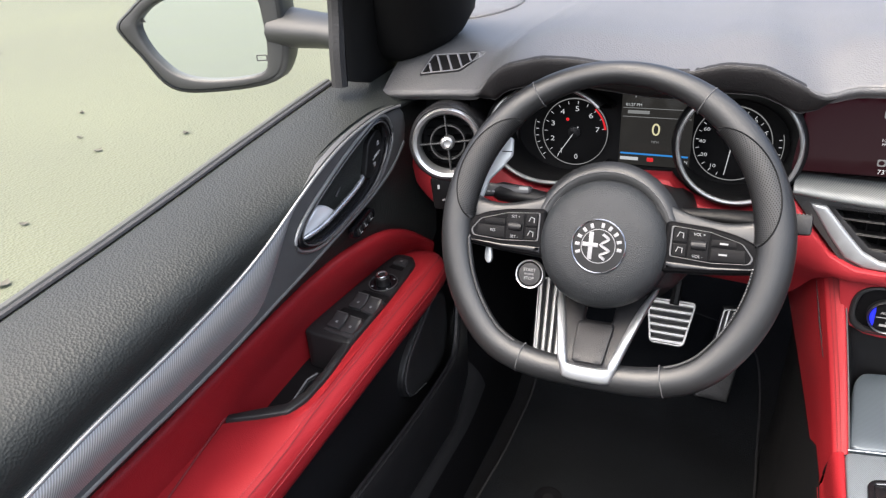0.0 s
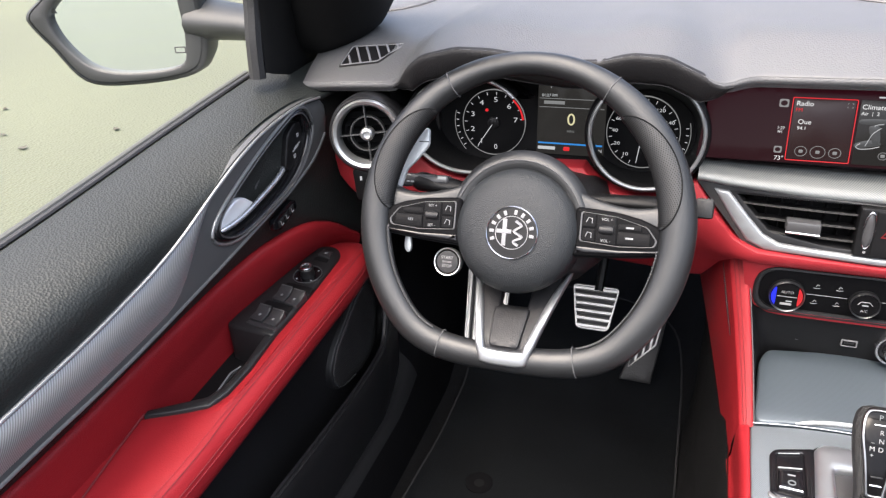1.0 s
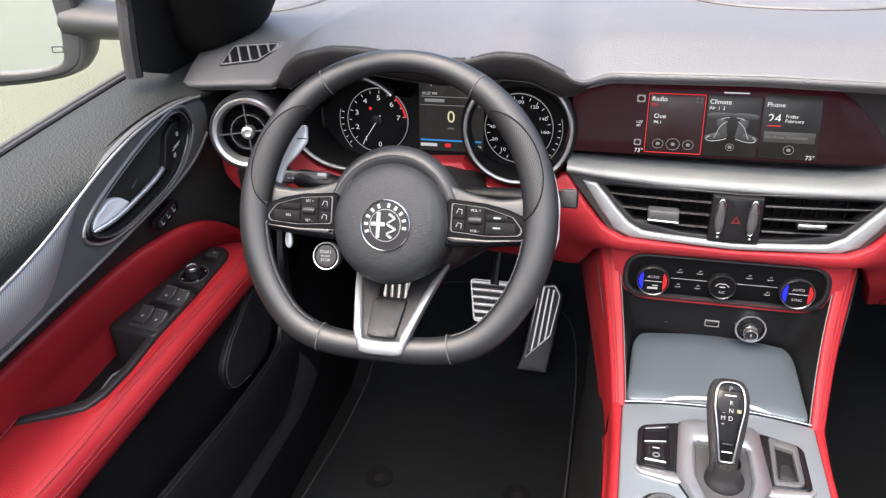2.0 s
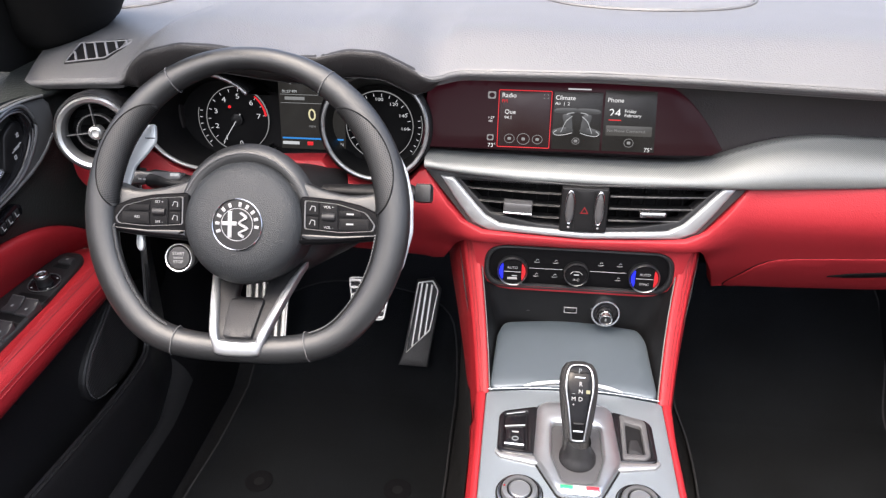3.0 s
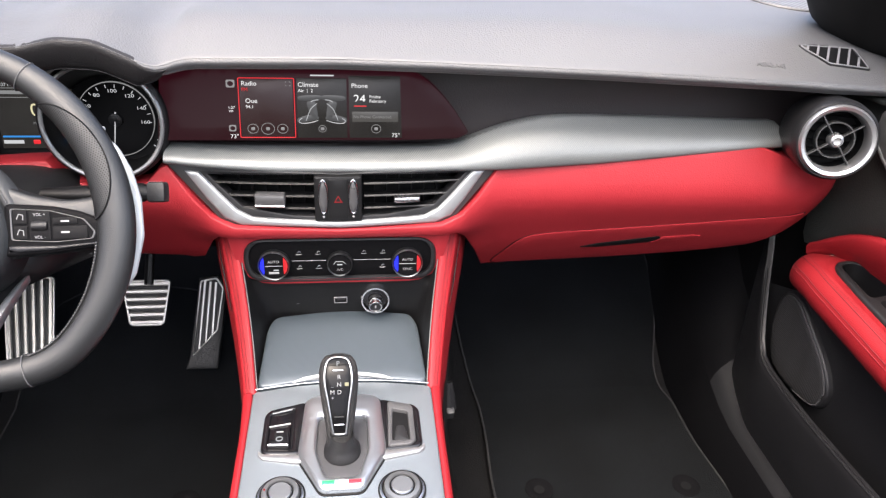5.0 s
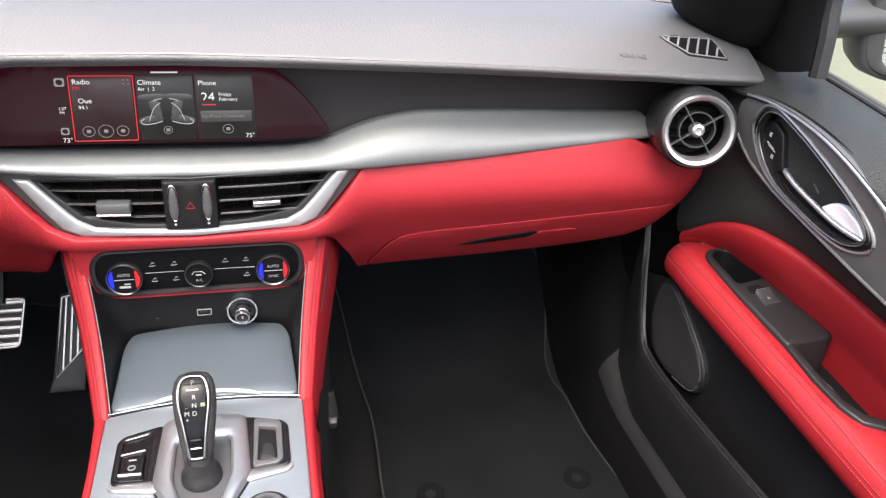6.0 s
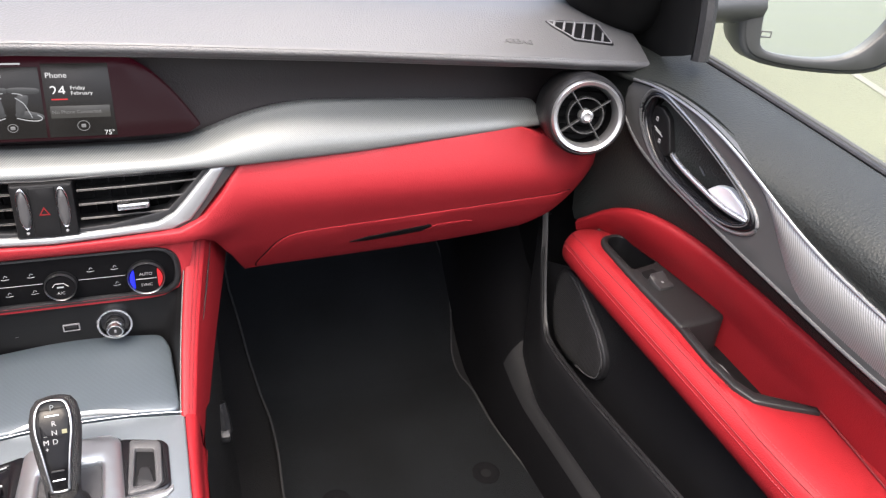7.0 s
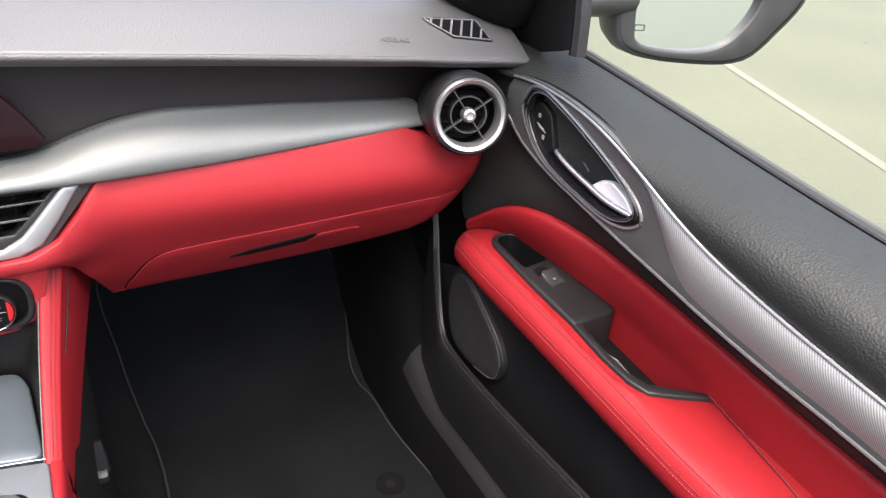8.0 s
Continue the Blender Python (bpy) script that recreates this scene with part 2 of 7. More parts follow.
def patch(outer, chart, h0=0.0, h1=0.004, bev=0.0015, step=0.02, holes=(), bm=None):
    """A plate cut to an outline in the plane (u, v), laid on a curved surface by chart(u, v, h), with rounded rims."""
    from mathutils.geometry import delaunay_2d_cdt

    bm = bm or bmesh.new()
    loops = []
    for n, loop in enumerate((outer, *holes)):
        loop = spread([Vector(p[:2]) for p in loop], step)
        if (area2(loop) < 0) == (n == 0):
            loop.reverse()
        loops.append(loop)
    rings = [[inset(l, o) for l in loops] for o in (0, 0, bev * 0.3, bev)]
    heights = (h0, h1 - bev, h1 - bev * 0.3, h1)
    flat, edges, spans = [], [], []
    for l in rings[-1]:
        s = len(flat)
        flat += l
        edges += [(s + i, s + (i + 1) % len(l)) for i in range(len(l))]
        spans.append((s, len(l)))
    us, vs = [p.x for p in loops[0]], [p.y for p in loops[0]]
    edge_pts = np.array([(p.x, p.y) for l in rings[-1] for p in l])
    nu, nv = int((max(us) - min(us)) / step), int((max(vs) - min(vs)) / step)
    for i in range(1, nu + 1):
        for j in range(1, nv + 1):
            p = Vector((min(us) + (i - 0.5 * (j % 2)) * step, min(vs) + j * step))
            if within(p, rings[-1][0]) and not any(within(p, l) for l in rings[-1][1:]):
                if np.min(np.sum((edge_pts - (p.x, p.y)) ** 2, axis=1)) > (0.45 * step) ** 2:
                    flat.append(p)
    verts, _, faces, origins, _, _ = delaunay_2d_cdt(flat, edges, [], 0, 1e-7)
    where = {o: i for i, some in enumerate(origins) for o in some}
    top = [bm.verts.new(chart(v.x, v.y, h1)) for v in verts]
    for f in faces:
        c = sum((verts[i] for i in f), Vector((0, 0))) / len(f)
        if within(c, rings[-1][0]) and not any(within(c, l) for l in rings[-1][1:]):
            bm.faces.new([top[i] for i in f])
    for k, (s, n) in enumerate(spans):
        rows = [[bm.verts.new(chart(p.x, p.y, h)) for p in ring[k]] for ring, h in zip(rings[:-1], heights)]
        rows.append([top[where[s + i]] for i in range(n)])
        for a, b in zip(rows, rows[1:]):
            for i in range(n):
                q = [a[i], a[(i + 1) % n], b[(i + 1) % n], b[i]]
                if len(set(q)) == 4:
                    bm.faces.new(q)
    return bm


def loft(rows, closed=False, caps=False, bm=None):
    """A skin over rows of points, all of one length; closed: each row is a ring."""
    bm = bm or bmesh.new()
    grid = [[bm.verts.new(p) for p in row] for row in rows]
    for a, b in zip(grid, grid[1:]):
        for i in range(len(a) if closed else len(a) - 1):
            j = (i + 1) % len(a)
            bm.faces.new([a[i], a[j], b[j], b[i]])
    if caps:
        for row in (grid[0], grid[-1]):
            bm.faces.new(row)
    return bm


def tube(path, r, seg=10, closed=False, flat=1.0, up=(0, 0, 1), bm=None):
    """A round or flattened bar along a path; r one radius or one for each point."""
    path = [Vector(p) for p in path]
    n, rows = len(path), []
    for i, p in enumerate(path):
        a = path[(i - 1) % n] if closed or i else p
        b = path[(i + 1) % n] if closed or i < n - 1 else p
        d = (b - a).normalized()
        side = d.cross(Vector(up)).normalized() if d.cross(Vector(up)).length > 1e-4 else d.cross(Vector((1, 0, 0))).normalized()
        top = side.cross(d)
        rr = r[i] if isinstance(r, (list, tuple)) else r
        rows.append([p + side * rr * math.cos(t) + top * rr * flat * math.sin(t) for t in (2 * math.pi * k / seg for k in range(seg))])
    if closed:
        rows.append(rows[0])
        bm = loft(rows, True, False, bm)
        bmesh.ops.remove_doubles(bm, verts=bm.verts, dist=1e-6)
        return bm
    return loft(rows, True, True, bm)


def cup(rows):
    """A skin over rings whose last ring is closed, like the floor of a well."""
    bm = loft(rows, True)
    bm.verts.ensure_lookup_table()
    bm.faces.new([bm.verts[len(bm.verts) - len(rows[-1]) + i] for i in range(len(rows[-1]))])
    return bm


def lathe(profile, m, seg=40, bm=None):
    """Turns a profile of (radius, height) about the z axis of the pose m."""
    bm = bm or bmesh.new()
    rows = []
    for r, h in profile:
        if r < 1e-6:
            rows.append([bm.verts.new(m @ Vector((0, 0, h)))] * seg)
        else:
            rows.append([bm.verts.new(m @ Vector((r * math.cos(2 * math.pi * k / seg), r * math.sin(2 * math.pi * k / seg), h))) for k in range(seg)])
    for a, b in zip(rows, rows[1:]):
        for k in range(seg):
            j = (k + 1) % seg
            q = list(dict.fromkeys([a[k], a[j], b[j], b[k]]))
            if len(q) > 2:
                bm.faces.new(q)
    return bm


def block(m, sx, sy, sz, bev=0.002, seg=2):
    """A box with rounded edges, centred on the pose m."""
    bm = bmesh.new()
    made = bmesh.ops.create_cube(bm, size=1, matrix=Matrix.Diagonal((sx, sy, sz, 1)))
    if bev:
        bmesh.ops.bevel(bm, geom=list({e for v in made["verts"] for e in v.link_edges}), offset=bev, segments=seg, affect="EDGES", profile=0.6)
    bmesh.ops.transform(bm, matrix=m, verts=bm.verts)
    return bm


def frame_at(origin, ahead, up=(0, 0, 1)):
    """A pose at origin whose z axis points ahead and whose y axis leans up."""
    z = Vector(ahead).normalized()
    x = Vector(up).cross(z).normalized()
    y = z.cross(x)
    m = Matrix((x, y, z)).transposed().to_4x4()
    m.translation = Vector(origin)
    return m


def plane_chart(m):
    return lambda u, v, h: m @ Vector((u, v, h))


def text(body, size, m, material, parent, name="lettering", align="CENTER", thick=0.0):
    cu = bpy.data.curves.new(name, "FONT")
    cu.body, cu.size, cu.align_x, cu.align_y = body, size, align, "CENTER"
    cu.extrude = thick
    cu.resolution_u = 3
    ob = bpy.data.objects.new(name, cu)
    me = bpy.data.meshes.new_from_object(ob)
    bpy.data.objects.remove(ob)
    bpy.data.curves.remove(cu)
    me.transform(m)
    me.materials.clear()
    me.materials.append(material)
    return under(new(name, me), parent)


def lerp_table(table, x):
    """Piecewise linear value from rows of (x, value), eased between rows."""
    if x <= table[0][0]:
        return table[0][1]
    for (a, va), (b, vb) in zip(table, table[1:]):
        if x <= b:
            t = (x - a) / (b - a)
            return va + (vb - va) * t
    return table[-1][1]


def soft_table(table, x, w=0.018):
    return sum(lerp_table(table, x + d * w) for d in (-1.5, -1, -0.5, 0, 0.5, 1, 1.5)) / 7


def span(a, b, n):
    return [a + (b - a) * i / (n - 1) for i in range(n)]

# ---- ground and car shell ----
GROUND_Z = -0.25
bm = bmesh.new()
bmesh.ops.create_grid(bm, x_segments=2, y_segments=2, size=400, matrix=pose(0, 0, GROUND_Z))
solo("ground", bm, M_GROUND, "pale sunlit concrete parking ground", "ground", "structure")


def flat_sheet(pts, z):
    b = bmesh.new()
    b.faces.new([b.verts.new((x, y, z)) for x, y in pts])
    return b


solo("road_marking", flat_sheet([(6.38, 6.25), (6.48, 6.25), (3.53, 0.15), (3.43, 0.15)], GROUND_Z + 0.004), M_WHITEPAINT, "worn white painted line on the concrete", "marking", "structure")


def dry_leaf(x, y, size, turn):
    """A curled leaf with a folded midrib."""
    m = pose(x, y, GROUND_Z + 0.006, 0, 0, turn)
    rows = []
    for i, w in enumerate((0.04, 0.30, 0.42, 0.36, 0.2, 0.03)):
        u = (i / 5 - 0.5) * size
        rows.append([m @ Vector((u, v * w * size, 0.012 * (2 * i / 5 - 1) ** 2 + 0.25 * abs(v) * w * size)) for v in (-1, -0.5, 0, 0.5, 1)])
    return solo("dry_leaf", loft(rows), M_LEAF, "small curled dry leaf lying on the concrete", "leaf", group="dry leaves")


for i, (x, y) in enumerate(((-7.16, 4.49), (-8.07, 5.43), (-5.0, 3.80), (-4.48, 3.32), (-4.12, 3.14), (-3.78, 3.57), (-3.57, 2.16), (-3.09, 1.68), (-3.24, 1.65), (7.4, 3.2), (8.3, 4.9))):
    dry_leaf(x, y, 0.045 + 0.025 * (i * 37 % 10) / 10, i * 67 % 180)

# unseen roof; the opening is added and sized to light the cabin
roof = [(-0.69, -1.4), (0.69, -1.4), (0.66, 0.60), (-0.66, 0.60)]
light_opening = round_poly([(-0.61, -1.20), (0.61, -1.20), (0.60, 0.53), (-0.60, 0.53)], 0.06)
bm = patch(roof, lambda x, y, h: Vector((x, y, 1.42 - h)), -0.03, 0.0, 0.005, 0.25, holes=[light_opening])
solo("ceiling", bm, M_HEADLINER, "unseen light headliner with an opening added to let light in", "ceiling", "structure")
# unseen back wall, kept low so that light comes in from behind
bm = block(pose(0, -1.42, 0.5), 1.5, 0.05, 0.9, 0.01)
solo("wall_back", bm, M_DARK, "unseen dark wall closing the cabin behind, low to let light in", "wall", "structure")
bm = block(pose(0, 0.17, 0.185), 1.58, 3.15, 0.02, 0.004)
solo("floor", bm, M_CARPET, "black carpeted car floor", "floor", "structure")
for s in (-1, 1):
    bm = block(pose(s * 0.76, -0.42, 1.1, 0, s * -12, 0), 0.06, 0.16, 0.75, 0.02)
    solo("pillar_1" if s < 0 else "pillar_2", bm, M_BLACK, "black trim on the middle pillar", "pillar", "structure")

# ---- dashboard ----
dash = thing("dashboard", (0, 1.0, 0.2), "red and black leather dashboard with silver twill trim", "dashboard")

EDGE = [(-0.80, 0.883), (-0.71, 0.892), (-0.60, 0.902), (-0.578, 0.906), (-0.568, 0.924), (-0.542, 0.945), (-0.496, 0.956), (-0.454, 0.955), (-0.40, 0.948), (-0.36, 0.944), (-0.324, 0.946), (-0.291, 0.954), (-0.252, 0.952), (-0.213, 0.934), (-0.192, 0.921), (-0.165, 0.926), (0, 0.927), (0.12, 0.924), (0.32, 0.917), (0.56, 0.906), (0.70, 0.8955), (0.80, 0.885)]
FRONT = [(-0.80, 0.93), (-0.71, 0.905), (-0.62, 0.892), (-0.575, 0.880), (-0.56, 0.868), (-0.20, 0.868), (-0.185, 0.876), (-0.16, 0.888), (0.0, 0.890), (0.52, 0.890), (0.62, 0.893), (0.71, 0.905), (0.80, 0.93)]


def top_section(x):
    """From the underside of the edge over a thin lip and up the sloping top to the windscreen."""
    e, y, f = soft_table(EDGE, x, 0.005), soft_table(FRONT, x, 0.005), 0.008
    back = 0.968 if abs(x) < 0.3 else 0.968 - 0.018 * ((abs(x) - 0.3) / 0.5) ** 1.5
    c = max(0.0, min(1.0, (x + 0.588) / 0.03)) * max(0.0, min(1.0, (-0.175 - x) / 0.035))
    m = (0.52 - 0.10 * max(0.0, 1 - abs(x) / 0.3)) * (1 - c) + 0.28 * c
    f = f * (1 - 0.7 * c)
    h = e + f + 0.085 * m * 0.85
    pts = [(1.03, e - 0.012), (y + 0.020, e - 0.008), (y + 0.005, e - 0.004), (y, e), (y - 0.001, e + 0.4 * f), (y + 0.0005, e + 0.8 * f), (y + 0.004, e + f + 0.001), (y + 0.04, e + f + 0.04 * m), (y + 0.085, h)]
    pts += [(1.05, h * 0.55 + 0.45 * max(h, back)), (1.15, h * 0.25 + 0.75 * max(h, back)), (1.3, max(h, back)), (1.5, back - 0.02), (1.62, back - 0.06)]
    return [Vector((x, a, b)) for a, b in pts]


def top_z(x, y):
    pts = smooth_loop(top_section(x), 3, False)[12:]
    for a, b in zip(pts, pts[1:]):
        if a.y <= y <= b.y:
            return a.z + (b.z - a.z) * (y - a.y) / max(1e-6, b.y - a.y)
    return pts[-1].z


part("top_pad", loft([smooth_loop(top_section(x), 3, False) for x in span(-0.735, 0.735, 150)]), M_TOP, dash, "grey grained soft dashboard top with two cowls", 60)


# visor lips under the two cowls, coloured darker than the top for their shade
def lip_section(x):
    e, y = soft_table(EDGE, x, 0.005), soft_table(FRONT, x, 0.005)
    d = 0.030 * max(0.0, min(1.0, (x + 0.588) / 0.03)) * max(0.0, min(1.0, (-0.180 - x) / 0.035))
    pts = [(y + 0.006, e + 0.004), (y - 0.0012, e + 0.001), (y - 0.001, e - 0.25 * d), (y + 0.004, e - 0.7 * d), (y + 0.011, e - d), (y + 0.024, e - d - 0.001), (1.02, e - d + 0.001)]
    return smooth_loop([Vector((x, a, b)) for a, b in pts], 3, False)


part("cowl_lip", loft([lip_section(x) for x in span(-0.586, -0.182, 90)]), M_COWL_SHADED, dash, "grained lip of the instrument cowls, darkened for shade", 60)

# black fascia behind everything on the front of the dashboard
def fascia_y(x, z):
    return 0.966 + 0.10 * max(0, abs(x) - 0.2) ** 1.6


def fascia(x, z, h):
    return Vector((x, fascia_y(x, z) - h, z))


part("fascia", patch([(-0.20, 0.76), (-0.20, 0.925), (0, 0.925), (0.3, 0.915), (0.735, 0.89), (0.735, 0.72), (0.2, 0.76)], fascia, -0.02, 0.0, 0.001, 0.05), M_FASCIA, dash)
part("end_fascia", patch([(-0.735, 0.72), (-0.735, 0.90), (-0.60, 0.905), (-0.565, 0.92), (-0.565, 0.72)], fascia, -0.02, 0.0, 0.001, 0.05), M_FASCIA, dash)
part("cluster_wall", loft([[Vector((x, y, z)) for x, y in ((-0.60, 0.90), (-0.597, 0.96), (-0.59, 1.0))] for z in span(0.75, 0.893, 6)]), M_BLACK, dash)


# silver band
TRIM_TOP = [(-0.21, 0.826), (-0.15, 0.822), (0.03, 0.819), (0.125, 0.8195), (0.16, 0.827), (0.20, 0.844), (0.24, 0.856), (0.285, 0.862), (0.407, 0.8605), (0.60, 0.8555)]
TRIM_LOW = [(-0.21, 0.806), (-0.17, 0.800), (-0.083, 0.793), (0.03, 0.791), (0.128, 0.793), (0.20, 0.794), (0.34, 0.8025), (0.47, 0.8145), (0.60, 0.8255)]


def trim_section(x):
    k = max(0, min(1, (x - 0.12) / 0.46))
    yt, yb = 0.936 + 0.034 * k, 0.901 + 0.024 * k
    zt, zb = soft_table(TRIM_TOP, x, 0.012) - 0.003 - 0.38 * (yt - 0.925), soft_table(TRIM_LOW, x, 0.012) - 0.4 * (yb - 0.905)
    a, b = Vector((x, yt, zt)), Vector((x, yb, zb))
    d = (b - a)
    out = Vector((0, d.z, -d.y)).normalized()
    if out.y > 0:
        out = -out
    w = d.length
    pts = [a + Vector((0, 0.02, -0.004)), a, a + d * 0.15 + out * w * 0.05, a + d * 0.5 + out * w * 0.12, a + d * 0.82 + out * w * 0.11, b, b + Vector((0, 0.006, -0.005)), b + Vector((0, 0.03, -0.006))]
    return smooth_loop(pts, 3, False)


part("trim_band", loft([trim_section(x) for x in span(-0.207, 0.597, 90)]), M_TWILL, dash, "silver twill trim band", 50)

# red lower dashboard
RED_SIDE = [(0.54, 1.06), (0.59, 1.018), (0.65, 0.965), (0.695, 0.934), (0.72, 0.9185), (0.740, 0.9075), (0.757, 0.9060), (0.80, 0.919), (0.83, 0.930)]
RED_MID = [(0.60, 0.96), (0.68, 0.93), (0.70, 0.897), (0.7055, 0.888), (0.715, 0.886), (0.73, 0.890), (0.80, 0.897), (0.9, 0.92)]


def red_y(x, z):
    k = max(0.0, min(1.0, (abs(x) - 0.125) / 0.10))
    k = k * k * (3 - 2 * k)
    e = max(0.0, abs(x) - 0.62)
    return soft_table(RED_MID, z, 0.006) * (1 - k) + soft_table(RED_SIDE, z, 0.009) * k + e * e * (6.0 if x > 0 else 2.0)


def red(x, z, h):
    return Vector((x, red_y(x, z) - h, z))


RED_R = [(0.60, 0.800), (0.655, 0.815), (0.722, 0.836), (0.724, 0.79), (0.716, 0.750), (0.690, 0.706), (0.655, 0.664), (0.612, 0.634), (0.52, 0.614), (0.42, 0.602), (0.33, 0.595), (0.25, 0.590), (0.21, 0.588)]
RED_C = [(0.190, 0.640), (0.168, 0.682), (0.152, 0.704), (0.10, 0.7045), (0.0, 0.7035), (-0.10, 0.7045), (-0.152, 0.704), (-0.168, 0.68), (-0.188, 0.640)]
RED_L = [(-0.205, 0.632), (-0.27, 0.64), (-0.40, 0.655), (-0.52, 0.69), (-0.60, 0.715), (-0.67, 0.73), (-0.70, 0.76), (-0.716, 0.80), (-0.712, 0.836), (-0.655, 0.832), (-0.600, 0.815), (-0.572, 0.798), (-0.550, 0.784), (-0.520, 0.776), (-0.480, 0.775), (-0.445, 0.780), (-0.425, 0.796), (-0.375, 0.799), (-0.347, 0.800), (-0.338, 0.790), (-0.318, 0.776), (-0.270, 0.767), (-0.232, 0.775), (-0.216, 0.792)]
RED_V = [(-0.207, 0.795), (-0.178, 0.755), (-0.158, 0.733), (-0.130, 0.7220), (-0.06, 0.7195), (0.0, 0.7175), (0.06, 0.7195), (0.130, 0.7220), (0.158, 0.733), (0.178, 0.755), (0.205, 0.794), (0.215, 0.795), (0.34, 0.803), (0.47, 0.813), (0.55, 0.820), (0.575, 0.810)]
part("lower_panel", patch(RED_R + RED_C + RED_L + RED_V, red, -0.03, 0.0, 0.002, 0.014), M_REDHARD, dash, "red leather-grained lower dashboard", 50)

GLOVE = smooth_loop([(x, z + 0.006 * max(0.0, min(1.0, (z - 0.63) / 0.04))) for x, z in [(0.226, 0.594), (0.236, 0.63), (0.252, 0.658), (0.285, 0.672), (0.40, 0.683), (0.57, 0.699), (0.645, 0.7055), (0.66, 0.702), (0.655, 0.685), (0.635, 0.657), (0.60, 0.636), (0.52, 0.6185), (0.42, 0.607), (0.33, 0.600), (0.26, 0.595)]], 4)
part("glovebox_gap", patch([Vector((0.435, 0.645)) + (Vector(p[:2]) - Vector((0.435, 0.645))) * 1.012 for p in GLOVE], red, -0.01, 0.0006, 0.0002, 0.014), M_DARK, dash, "dark gap round the glovebox door")
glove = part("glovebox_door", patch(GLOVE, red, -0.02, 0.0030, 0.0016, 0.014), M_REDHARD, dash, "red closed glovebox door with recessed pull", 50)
# raised dark plate imitates the shade inside the recessed pull
part("handle", patch(round_poly([(0.346, 0.6420), (0.372, 0.6520), (0.456, 0.6680), (0.460, 0.6640), (0.446, 0.6530), (0.372, 0.6415)], 0.002), red, 0.0, 0.0055, 0.001, 0.01), M_DARK, glove, "glovebox pull slot, its shade given by a raised dark plate")
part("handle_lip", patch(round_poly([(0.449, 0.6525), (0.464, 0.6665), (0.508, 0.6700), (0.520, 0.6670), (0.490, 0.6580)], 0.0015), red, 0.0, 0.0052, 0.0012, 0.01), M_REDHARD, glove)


# side demister grilles on the top
def demister(s):
    chart = lambda x, y, h: Vector((s * x, y - 0.44 * h, top_z(s * max(x, 0.612), y) + 0.90 * h))
    v = thing("side_demister", chart(0.64, 0.942, 0), "black demister grille on the dashboard end", "air vent", group="side demisters")
    out = [(0.684, 0.926), (0.679, 0.964), (0.592, 0.956), (0.598, 0.945), (0.622, 0.923)]
    c = Vector((0.640, 0.944))
    inn = [c + (Vector(p) - c) * 0.88 for p in out]
    part("surround", patch(round_poly(out, 0.003), chart, -0.006, 0.0024, 0.0007, 0.008, holes=[round_poly(inn, 0.002)]), M_BLACK, v)
    # dark sheet on the pad imitates the shade inside the grille opening
    part("well", patch(round_poly(inn, 0.003), chart, -0.006, 0.0006, 0.0003, 0.008), M_DARK, v)
    part("rim", tube([chart(p.x, p.y, 0.0024) for p in round_poly([c + (Vector(p) - c) * 0.93 for p in out], 0.003)], 0.0010, 6, closed=True), M_SEAM, v, "thin grey rim")
    for k in range(6):
        x = 0.686 - 0.0150 * k
        line = [Vector((x - 0.024 * i / 40, 0.962 - 0.040 * i / 40)) for i in range(41)]
        line = [p for p in line if within(p, inn)]
        if len(line) > 6:
            part("slat", tube([chart(p.x, p.y, 0.0022) for p in (line[0], line[len(line) // 2], line[-1])], 0.0015, 6, flat=0.7), M_SEAM, v)


for s in (-1, 1):
    demister(s)

# loudspeaker covers set into the top
M_RIBTOP = twill("ribbed_cover", (0.030, 0.030, 0.031), (0.10, 0.10, 0.102), 0.5, 55, (0, 0, 45), 0.0)
M_PERFTOP = mat("perforated_cover", (0.09, 0.09, 0.094), 0.5, grain=330, depth=0.003, even=True)
for cx, cy, rx, ry, label in ((0.092, 1.235, 0.16, 0.115, "centre"), (-0.715, 1.235, 0.070, 0.090, "corner"), (0.715, 1.235, 0.070, 0.090, "corner")):
    sc = thing("loudspeaker_cover", (cx, cy, top_z(cx, cy)), "grey perforated loudspeaker cover in the dashboard top", "speaker")
    ch = lambda x, y, h: Vector((x, y, top_z(max(-0.735, min(0.735, x)), y) + h))
    part("mesh", patch(oval(cx, cy, rx, ry, 36), ch, -0.004, 0.003, 0.002, 0.03), M_PERFTOP if label == "centre" else M_RIBTOP, sc)
    part("rim", tube([ch(p.x, p.y, 0.001) for p in oval(cx, cy, rx + 0.003, ry + 0.003, 48)], 0.0025, 6, closed=True), M_TOP, sc)
text("AIRBAG", 0.0115, Matrix.Translation((0.538, 0.913, top_z(0.538, 0.913) + 0.0006)) @ Matrix.Rotation(radians(4), 4, "Y") @ Matrix.Rotation(radians(27), 4, "X"), M_TOP, dash, "airbag_lettering", thick=0.0005)


